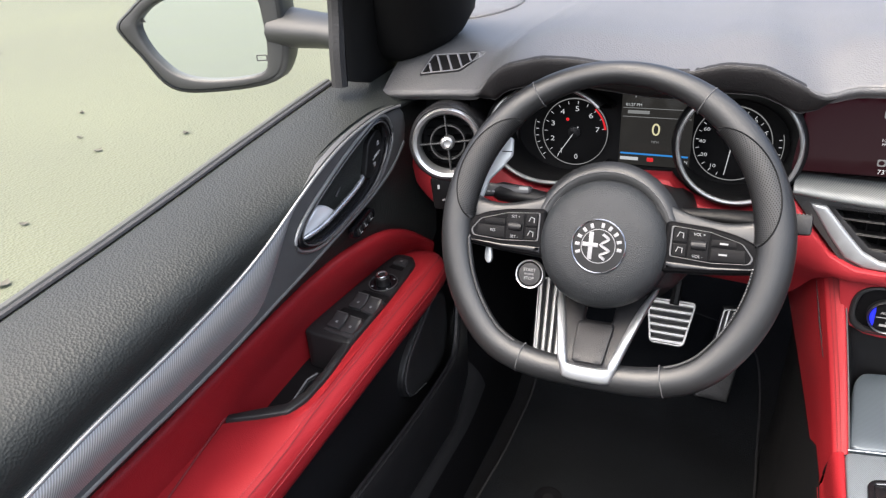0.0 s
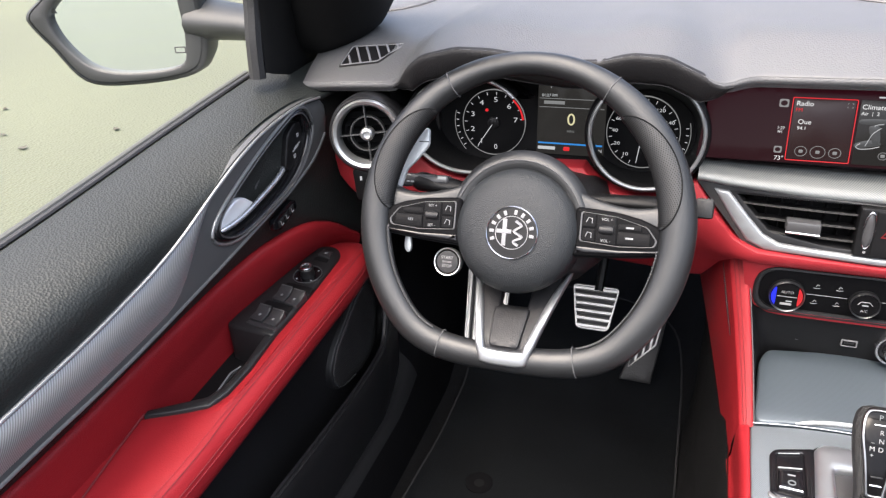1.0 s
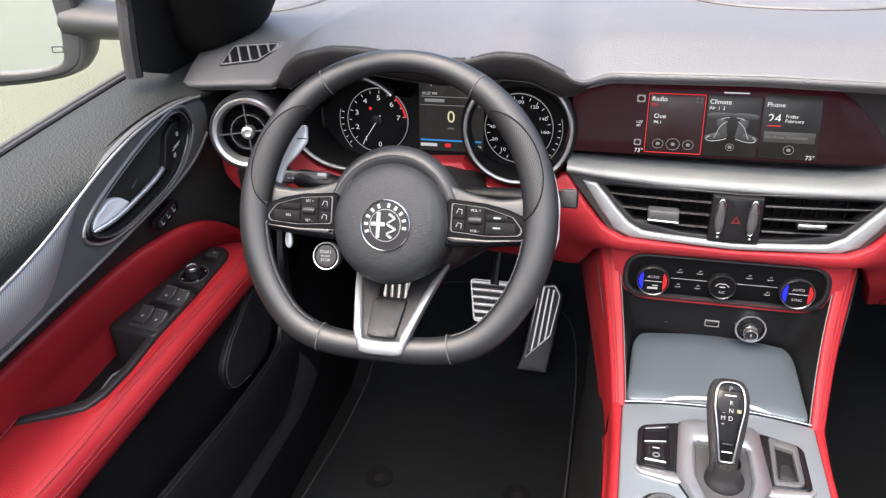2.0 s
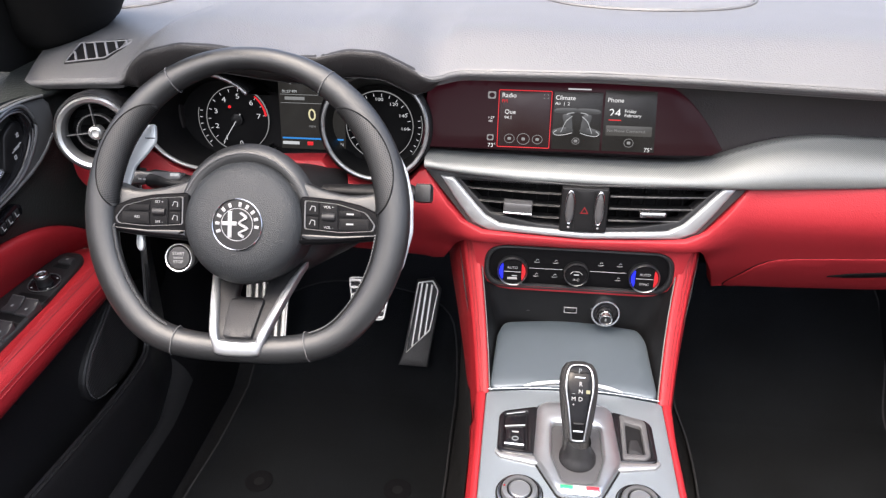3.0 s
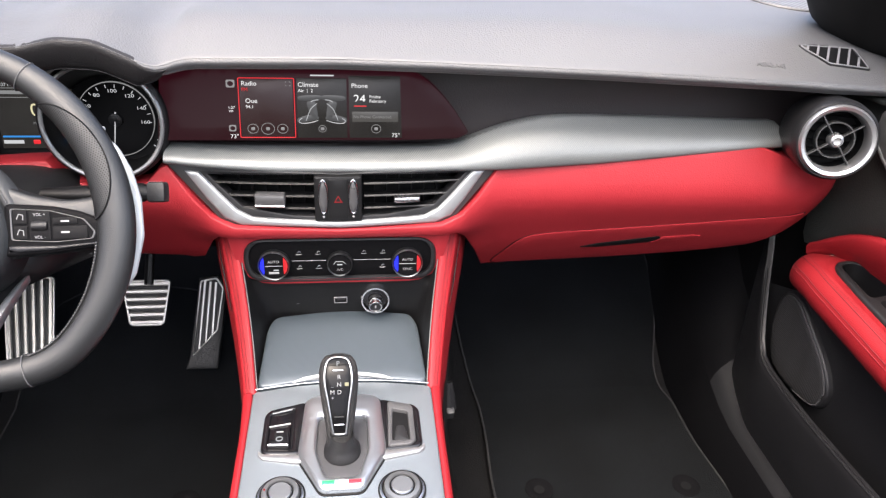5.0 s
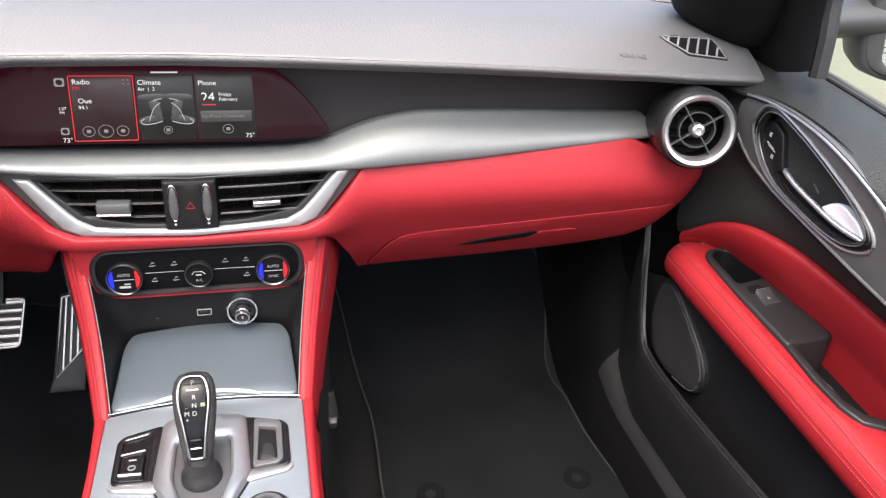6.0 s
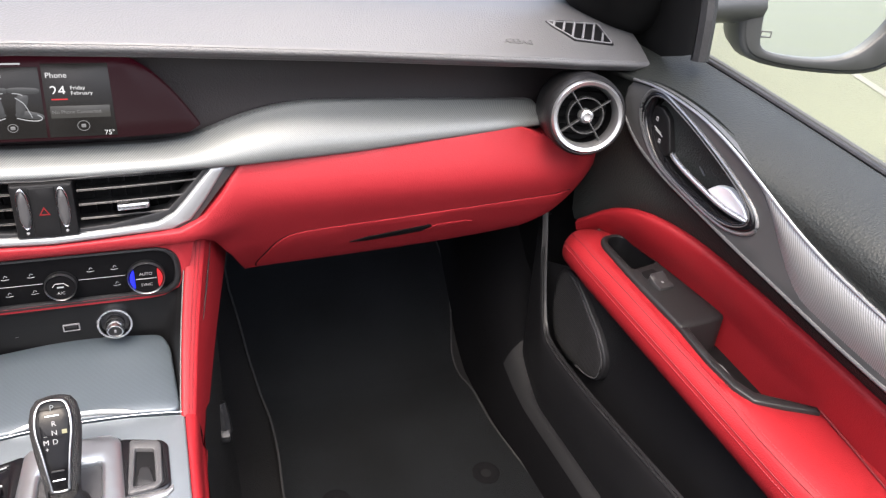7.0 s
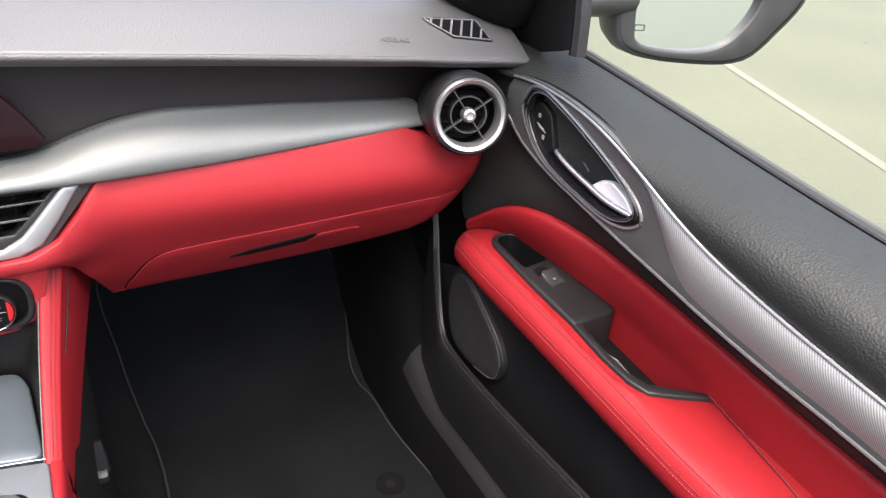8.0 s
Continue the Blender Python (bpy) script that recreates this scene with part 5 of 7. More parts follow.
sw = thing("steering_wheel", WM.translation, "black leather flat-bottomed steering wheel with silver lower spoke", "steering wheel")


def wheel(u, v, h):
    return WM @ Vector((u, v, h))


def rim_width(a):
    """Half width of the rim: thin at the top, full at the grips."""
    return 0.0166 - 0.0036 * max(0.0, math.sin(a)) ** 2 + 0.0025 * abs(math.cos(a)) - 0.001 * max(0.0, -math.sin(a))


def rim_point(a):
    """Centre line of the rim, flattened at the bottom, at the angle a from the right."""
    r = 0.1695
    x, y = r * math.cos(a), r * math.sin(a) * 1.03 + 0.008
    lim, k = -0.1445, 0.034
    m = max(0.0, k - abs(y - lim)) / k
    y = max(y, lim) + m * m * k * 0.25
    return Vector((x, y, 0))


def rim_rows(a0, a1, n, bulge=1.0):
    rows = []
    for i in range(n + 1):
        a = a0 + (a1 - a0) * i / n
        c, d = rim_point(a), (rim_point(a + 0.02) - rim_point(a - 0.02)).normalized()
        out = Vector((d.y, -d.x, 0))
        deg = math.degrees(a) % 360
        thumb = 0.94 + 0.04 * math.exp(-(((deg - 35 + 180) % 360 - 180) / 16) ** 2) + 0.04 * math.exp(-(((deg - 145 + 180) % 360 - 180) / 16) ** 2)
        rows.append([WM @ (c + out * rim_width(a) * bulge * math.cos(t) * (thumb if math.cos(t) < 0 else 1) + Vector((0, 0, 0.0130 * bulge * math.sin(t)))) for t in (2 * math.pi * k / 20 for k in range(20))])
    return rows


def closed_rim():
    b = bmesh.new()
    rows = rim_rows(0, 2 * math.pi, 140)[:-1]
    grid = [[b.verts.new(p) for p in r] for r in rows]
    for i in range(len(grid)):
        for k in range(20):
            b.faces.new([grid[i][k], grid[i][(k + 1) % 20], grid[(i + 1) % len(grid)][(k + 1) % 20], grid[(i + 1) % len(grid)][k]])
    return b


rim = part("rim", closed_rim(), M_LEATHER, sw, "smooth black leather rim", 60)
for deg in (58, 121, 243, 297):
    a = radians(deg)
    d = (rim_point(a + 0.02) - rim_point(a - 0.02)).normalized()
    out = Vector((d.y, -d.x, 0))
    c = rim_point(a)
    part("rim_seam", tube([WM @ (c + out * (rim_width(a) + 0.0003) * math.cos(t) + Vector((0, 0, 0.0133 * math.sin(t)))) for t in (2 * math.pi * k / 24 for k in range(24))], 0.0007, 5, closed=True), M_THREAD, rim)
for a0, a1 in ((186, 238), (300, 354)):
    for i in range(44):
        a = radians(a0 + (a1 - a0) * i / 44)
        d = (rim_point(a + 0.02) - rim_point(a - 0.02)).normalized()
        inn = Vector((-d.y, d.x, 0))
        c = rim_point(a)
        p = c + inn * (rim_width(a) - 0.0016) + Vector((0, 0, 0.0058))
        part("stitch", tube([WM @ (p + d * 0.0022 + Vector((0, 0, 0.0025))), WM @ (p - d * 0.0022 + Vector((0, 0, -0.0025)))], 0.0009, 4), M_THREAD, rim)


# perforated thumb grips on the upper inner rim
for s in (-1, 1):
    rows = []
    for i in range(69):
        a = radians(2 + 46 * i / 68) if s > 0 else radians(178 - 46 * i / 68)
        c, d = rim_point(a), (rim_point(a + 0.02) - rim_point(a - 0.02)).normalized()
        out = Vector((d.y, -d.x, 0))
        w = max(0.02, math.sin(math.pi * (i + 0.6) / 69.2)) ** 0.42
        rows.append([WM @ (c + out * (rim_width(a) + 0.0007) * math.cos(t) + Vector((0, 0, 0.0137 * math.sin(t)))) for t in span(radians(168 - 108 * w), radians(168 + 50 * w), 20)])
    part("grip", loft(rows[::4]), M_PERF, rim, "perforated leather thumb grip", 60)
    dots = bmesh.new()
    for i in range(2, len(rows) - 2):
        for k in range(1, 20):
            p = rows[i][k] if i % 2 else rows[i][k].lerp(rows[i][k - 1], 0.5)
            n = (p - WM @ rim_point(radians((2 if s > 0 else 178) + s * 46 * i / 68))).normalized()
            f = frame_at(p + n * 0.0003, n, (0.1, 0.2, 1))
            dots.faces.new([dots.verts.new(f @ Vector((0.00055 * math.cos(a), 0.00055 * math.sin(a), 0))) for a in (math.pi * q / 3 for q in range(6))])
    tagged(part("perforation", dots, M_DARK, rim, "rows of fine perforation holes"), kind="stuff")
    part("grip_seam", tube([r[0] for r in rows[::2]], 0.0008, 5), M_DARK, rim)

# hub with airbag cover
hub_rows = []
for r, h in ((0.0690, -0.045), (0.0700, -0.012), (0.0695, -0.002), (0.0665, 0.006), (0.059, 0.0130), (0.045, 0.0180), (0.030, 0.0202), (0.012, 0.0207)):
    hub_rows.append([wheel(r * math.cos(a), r * math.sin(a) - 0.001, h) for a in (2 * math.pi * k / 56 for k in range(56))])
hub = part("airbag_cover", loft(hub_rows, True, True), mat("hub_black", (0.0125, 0.0142, 0.0158), 0.42, grain=1100, depth=0.0004, vary=0.1, spec=0.38), sw, "smooth round airbag cover", 60)
collar_rows = []
for q, h in ((0.0, -0.005), (0.35, 0.002), (0.7, 0.0), (1.0, -0.012)):
    row = []
    for k in range(41):
        a = radians(12 + 156 * k / 40)
        r0, r1 = 0.064, 0.083 + 0.004 * math.sin(a)
        row.append(wheel((r0 + (r1 - r0) * q) * math.cos(a), (r0 + (r1 - r0) * q) * math.sin(a) * 1.03, h))
    collar_rows.append(row)
part("collar", loft(collar_rows), M_LEATHER, sw, "", 60)
part("collar_seam", tube([wheel(0.074 * math.cos(radians(a)), 0.077 * math.sin(radians(a)), 0.0032) for a in span(25, 155, 40)], 0.0007, 5), M_THREAD, sw)
BM = WM @ Matrix.Translation((0, -0.003, 0))
badge = part("badge", lathe([(0.0290, 0.018), (0.0288, 0.0225), (0.0281, 0.0232), (0.0274, 0.0225), (0.0274, 0.0215)], BM, 48), M_SATIN, sw, "round chrome-rimmed badge")
part("badge_field", lathe([(0.0270, 0.0212), (0.0, 0.0222)], BM, 40), M_BADGE, badge)
part("badge_ring", lathe([(0.0182, 0.0215), (0.0181, 0.0228), (0.0175, 0.0228), (0.0174, 0.0216)], BM, 40), M_SILVERPRINT, badge)
for k in range(10):
    a = radians(200 - 22 * k - (0 if k < 5 else 8))
    part("badge_bar", block(BM @ Matrix.Translation((0.0222 * math.cos(a), 0.0222 * math.sin(a), 0.0222)) @ Matrix.Rotation(a - math.pi / 2, 4, "Z"), 0.0034, 0.0050, 0.0008, 0.0003), M_SILVERPRINT, badge)
part("badge_bar", block(BM @ Matrix.Translation((-0.008, 0.0, 0.0222)), 0.0046, 0.029, 0.0012, 0.0004), M_SILVERPRINT, badge)
part("badge_bar", block(BM @ Matrix.Translation((-0.0085, 0.001, 0.0224)), 0.0165, 0.0044, 0.0012, 0.0004), M_SILVERPRINT, badge)
part("badge_curve", tube([BM @ Vector((p.x, p.y, 0.0224)) for p in smooth_loop([(0.004, 0.013, 0), (0.010, 0.008, 0), (0.003, 0.002, 0), (0.011, -0.004, 0), (0.003, -0.009, 0), (0.008, -0.0135, 0)], 6, False)], 0.0022, 8, flat=0.5), M_SILVERPRINT, badge)

# side spokes with button pads
for s in (-1, 1):
    sp = [(s * 0.048, 0.060), (s * 0.066, 0.048), (s * 0.090, 0.039), (s * 0.118, 0.034), (s * 0.142, 0.036), (s * 0.160, 0.040), (s * 0.168, 0.005), (s * 0.163, -0.013), (s * 0.115, -0.0205), (s * 0.070, -0.0235), (s * 0.045, -0.024)]
    spoke = part("side_spoke", patch(smooth_loop(sp, 3), wheel, -0.026, -0.001, 0.006, 0.012), M_LEATHER, sw, "", 50)
    pad = [(s * 0.064, 0.0315), (s * 0.108, 0.0280), (s * 0.134, 0.0225), (s * 0.153, 0.0145), (s * 0.166, -0.0060), (s * 0.156, -0.0140), (s * 0.112, -0.0195), (s * 0.062, -0.0225)]
    btn = part("button_pad", patch(round_poly(pad, 0.005), wheel, -0.010, 0.004, 0.0035, 0.01), M_BUTTONPAD, spoke, "gloss black button pad", 50)
    low = [(s * 0.067, -0.0105), (s * 0.112, -0.0115), (s * 0.149, -0.0090), (s * 0.160, -0.0045), (s * 0.155, -0.0118), (s * 0.112, -0.0168), (s * 0.066, -0.0190)]
    part("pad_bevel", patch(round_poly(low, 0.0012), wheel, 0.0, 0.0052, 0.002, 0.01), M_GLOSS, btn, "gloss black lower bevel", 50)
    frame_o = [(s * 0.070, 0.0265), (s * 0.108, 0.0235), (s * 0.140, 0.0145), (s * 0.151, 0.0005), (s * 0.148, -0.0060), (s * 0.112, -0.0085), (s * 0.070, -0.0055)]
    c = Vector((s * 0.109, 0.0085))
    part("pad_outline", patch(round_poly(frame_o, 0.003), wheel, 0.002, 0.0048, 0.0003, 0.02, holes=[round_poly([c + (Vector(p) - c) * 0.955 for p in frame_o], 0.003)]), M_SPOKE, btn)
    for x0, x1, v0, v1 in ((0.073, 0.086, 0.0105, 0.0245), (0.073, 0.086, -0.0045, 0.0085), (0.088, 0.108, -0.006, 0.0232), (0.110, 0.134, 0.0095, 0.0160), (0.110, 0.143, -0.0055, 0.0075)):
        k = part("button", patch(round_poly([(s * x0, v0), (s * x1, v0), (s * x1, v1), (s * x0, v1)], 0.0015), wheel, 0.003, 0.0052, 0.0006, 0.02), M_KEY, btn)
        cx, cy = s * (x0 + x1) / 2, (v0 + v1) / 2
        if x1 - x0 < 0.015:
            part("icon", tube([wheel(cx - 0.003, cy - 0.002, 0.0054), wheel(cx - 0.001, cy + 0.003, 0.0054), wheel(cx + 0.003, cy + 0.002, 0.0054), wheel(cx + 0.003, cy - 0.003, 0.0054)], 0.0005, 5), M_PRINT, k)
    part("thumb_roller", lathe([(0.0012, -0.008), (0.0046, -0.0072), (0.0052, 0), (0.0046, 0.0072), (0.0012, 0.008)], frame_at(wheel(s * 0.098, 0.0085, 0.004), WM.to_3x3() @ Vector((1, 0, 0))), 18), M_BLACK, btn, "ribbed thumb roller")
    words = (("SET +", 0.098, 0.0195), ("SET -", 0.098, -0.003), ("RES", 0.124, 0.002)) if s < 0 else (("VOL +", 0.098, 0.0195), ("VOL -", 0.098, -0.003))
    for body, x, v in words:
        text(body, 0.0042, WM @ Matrix.Translation((s * x, v, 0.0057)), M_PRINT, btn, "lettering")
    if s > 0:
        for v in (0.0125, 0.0015):
            part("icon", block(WM @ Matrix.Translation((0.122, v, 0.0055)), 0.008, 0.0018, 0.0004, 0), M_PRINT, btn)

# lower forked spoke


def fork_chart(u, v, h):
    return wheel(u, v, h - 0.068 + 0.080 * min(1, max(0, (-v - 0.040) / 0.085)) ** 0.8)


part("lower_spoke", patch(round_poly([(-0.050, -0.040), (0.050, -0.040), (0.043, -0.08), (0.028, -0.140), (-0.028, -0.140), (-0.043, -0.08)], 0.005), fork_chart, -0.016, -0.003, 0.003, 0.012, holes=[round_poly([(-0.017, -0.048), (0.017, -0.048), (0.016, -0.088), (-0.016, -0.088)], 0.004)]), M_BLACK, sw, "", 50)
part("spoke_trim", patch(smooth_loop([(-0.0585, -0.040), (-0.0470, -0.058), (-0.036, -0.084), (-0.0225, -0.126), (-0.0175, -0.1325), (0.0175, -0.1325), (0.0225, -0.126), (0.036, -0.084), (0.0470, -0.058), (0.0615, -0.036), (0.0515, -0.066), (0.0405, -0.100), (0.0285, -0.140), (0.0225, -0.1485), (0.0, -0.1500), (-0.0225, -0.1485), (-0.0285, -0.140), (-0.0405, -0.100), (-0.0510, -0.066)], 3), fork_chart, -0.014, 0.004, 0.003, 0.008), mat("fork_satin", (0.26, 0.27, 0.28), 0.36, 0.75), sw, "satin silver U-shaped trim", 50)
part("spoke_pad", patch(round_poly([(-0.0205, -0.088), (0.0205, -0.088), (0.0165, -0.1305), (-0.0165, -0.1305)], 0.005), fork_chart, -0.01, 0.003, 0.003, 0.01), M_BLACK, sw)

# gear change paddles, stalks and column
for s in (-1, 1):
    pd = [(s * (x + (0.016 if s > 0 and x < 0.152 and v > 0.04 else 0)), v) for x, v in ((0.120, 0.091), (0.1215, 0.1115), (0.139, 0.1095), (0.153, 0.102), (0.167, 0.087), (0.179, 0.064), (0.187, 0.033), (0.188, -0.006), (0.178, -0.046), (0.168, -0.060), (0.160, -0.056), (0.166, -0.010), (0.158, 0.020), (0.150, 0.045), (0.146, 0.060), (0.132, 0.075))]
    blade = part("paddle", patch(round_poly(pd, 0.004), lambda u, v, h: wheel(u, v, h - 0.030), 0, 0.005, 0.0018, 0.012), M_PADDLE, sw, "long satin aluminium gear paddle", 50)
    part("paddle_notch", block(WM @ Matrix.Translation((s * (0.1265 if s < 0 else 0.1425), 0.0945, -0.0248)), 0.012, 0.0011, 0.0010, 0), M_DARK, blade)
    if s < 0:
        tip = [(-0.1405, -0.014), (-0.1365, -0.014), (-0.1325, -0.030), (-0.1350, -0.038), (-0.1400, -0.036), (-0.1420, -0.028)]
        part("paddle_tip", patch(smooth_loop(tip, 3), lambda u, v, h: wheel(u, v, h - 0.030), 0, 0.004, 0.0015, 0.01), M_PADDLE, blade)
col = thing("steering_column", wheel(0, -0.03, -0.10), "black steering column shroud with stalks and start button", "steering column")
rows = []
for h, q, rise in ((-0.045, 0.80, 0.0), (-0.07, 1.0, 0.002), (-0.13, 1.1, 0.016), (-0.24, 1.2, 0.034)):
    rows.append([wheel(0.080 * q * math.copysign(abs(math.cos(a)) ** 0.7, math.cos(a)), -0.006 + rise + 0.060 * q * math.copysign(abs(math.sin(a)) ** 0.7, math.sin(a)), h) for a in (2 * math.pi * k / 32 for k in range(32))])
part("shroud", loft(rows, True, True), M_BLACK, col, "", 60)
sb = WM @ Matrix.Translation((-0.0785, -0.0435, -0.006)) @ Matrix.Scale(0.86, 4)
part("start_pod", lathe([(0.012, -0.035), (0.0185, -0.012), (0.0185, -0.004)], sb, 36), M_BLACK, col)
btn = part("start_button", lathe([(0.0155, -0.006), (0.0155, 0.000), (0.0145, 0.0015), (0.0, 0.0022)], sb, 36), M_BLACK, col, "black round start button")
part("start_ring", lathe([(0.0192, -0.006), (0.0192, 0.001), (0.0184, 0.0026), (0.0172, 0.0022), (0.0168, -0.002)], sb, 44), M_VENTRING, btn, "satin ring")
for body, v, sz in (("START", 0.0055, 0.0058), ("ENGINE", 0.0, 0.0036), ("STOP", -0.0055, 0.0058)):
    text(body, sz, sb @ Matrix.Translation((0, v, 0.0032)), M_PRINT, btn, "lettering")
for s in (-1, 1):
    base = wheel(s * 0.07, 0.042, -0.075)
    tip = wheel(s * (0.150 if s < 0 else 0.186), 0.050 if s < 0 else 0.041, -0.068)
    stalk = part("stalk", tube([base, base.lerp(tip, 0.5), base.lerp(tip, 0.92), tip], [0.009, 0.0135, 0.0145, 0.011] if s < 0 else [0.009, 0.0115, 0.013, 0.009], 14, flat=0.8), M_SWITCH, col, "black control stalk")
    if s < 0:
        plate = round_poly([(-0.170, 0.0585), (-0.104, 0.0580), (-0.104, 0.0475), (-0.169, 0.0410)], 0.004)
        part("stalk_plate", patch(plate, lambda u, v, h: wheel(u, v, h - 0.062), -0.012, 0.004, 0.003, 0.01), M_SPOKE, stalk, "flat grey stalk end with symbols", 50)
        part("stalk_icon", block(WM @ Matrix.Translation((-0.112, 0.0545, -0.0575)), 0.011, 0.0035, 0.0008, 0.0004), M_WHITE, stalk)
        for u, w in ((-0.156, 0.004), (-0.150, 0.004), (-0.138, 0.008)):
            part("stalk_icon", block(WM @ Matrix.Translation((u, 0.0480, -0.0575)), w, 0.0022, 0.0008, 0.0004), M_PRINT, stalk)
    else:
        kd = (tip - base).normalized()
        km = frame_at(tip + kd * 0.008, kd, WM.to_3x3() @ Vector((0, 1, 0)))
        knob = part("stalk_knob", block(km, 0.020, 0.022, 0.020, 0.004), M_BLACK, stalk)
        for k in range(5):
            part("knob_rib", block(km @ Matrix.Translation((0, 0.011, -0.007 + 0.0035 * k)), 0.016, 0.0012, 0.0012, 0.0003), M_SPOKE, knob)
# light switch beside the wheel
ls = thing("light_switch", (-0.645, 0.90, 0.755), "black headlamp switch panel in the red dashboard", "switch")
ls_m = frame_at((-0.632, 0.904, 0.757), (0.25, -1, 0.1))
part("panel", patch(round_poly([(-0.030, -0.022), (0.045, -0.022), (0.045, 0.024), (-0.034, 0.024)], 0.006), plane_chart(ls_m), -0.01, 0.004, 0.0015, 0.02), M_SWITCH, ls)
part("dial", lathe([(0.019, 0), (0.019, 0.010), (0.017, 0.0125), (0, 0.0125)], ls_m @ Matrix.Translation((0.012, 0, 0.004)), 30), M_SWITCH, ls)
part("dial_rim", lathe([(0.0205, 0.003), (0.0205, 0.006), (0.019, 0.006)], ls_m @ Matrix.Translation((0.012, 0, 0.002)), 30), M_PRINT, ls)
part("icon", block(ls_m @ Matrix.Translation((-0.022, 0.011, 0.0045)), 0.003, 0.006, 0.0006, 0), M_WHITE, ls)
part("icon", block(ls_m @ Matrix.Translation((-0.014, -0.008, 0.0045)), 0.006, 0.003, 0.0006, 0), M_PRINT, ls)

# ---- doors ----


def flare(y):
    d = 0.9 - y
    return 0.08 * d if d > 0 else 0.066 * d


BELT = [(0.0, 0.772), (0.3, 0.817), (0.4, 0.8314), (0.5, 0.8451), (0.6, 0.8608), (0.7, 0.8776), (0.8, 0.8934), (0.85, 0.9009), (0.9, 0.9078), (0.99, 0.920)]
BLADE_UP = [(0.02, 0.655), (0.2, 0.711), (0.3, 0.7385), (0.35, 0.7515), (0.4, 0.7606), (0.45, 0.7699), (0.5, 0.7813), (0.55, 0.7945), (0.6, 0.8127), (0.65, 0.8367), (0.7, 0.8587), (0.75, 0.8755), (0.8, 0.8845), (0.85, 0.888), (0.885, 0.884), (0.99, 0.880)]
BLADE_LO = [(0.02, 0.640), (0.2, 0.672), (0.35, 0.6955), (0.4, 0.7029), (0.45, 0.7090), (0.5, 0.7171), (0.55, 0.7265), (0.6, 0.7374), (0.65, 0.7475), (0.7, 0.759), (0.75, 0.7706), (0.8, 0.7825), (0.85, 0.800), (0.88, 0.818), (0.893, 0.838), (0.99, 0.850)]
RED_TOP = [(0.02, 0.636), (0.2, 0.661), (0.35, 0.682), (0.4, 0.6880), (0.45, 0.6955), (0.5, 0.7045), (0.55, 0.7126), (0.6, 0.7196), (0.65, 0.7265), (0.7, 0.7328), (0.75, 0.7349), (0.8, 0.7290), (0.85, 0.7156), (0.9, 0.6921), (0.935, 0.665), (0.965, 0.640)]


def belt_z(y):
    return soft_table(BELT, y)


def arm_z(y):
    return 0.640 + 0.12 * (y - 0.8)


def tuck(y):
    """How far the top of the red insert sits back behind the blade."""
    k = max(0.0, min(1.0, (0.87 - y) / 0.20))
    return 0.030 * k * k * (3 - 2 * k)


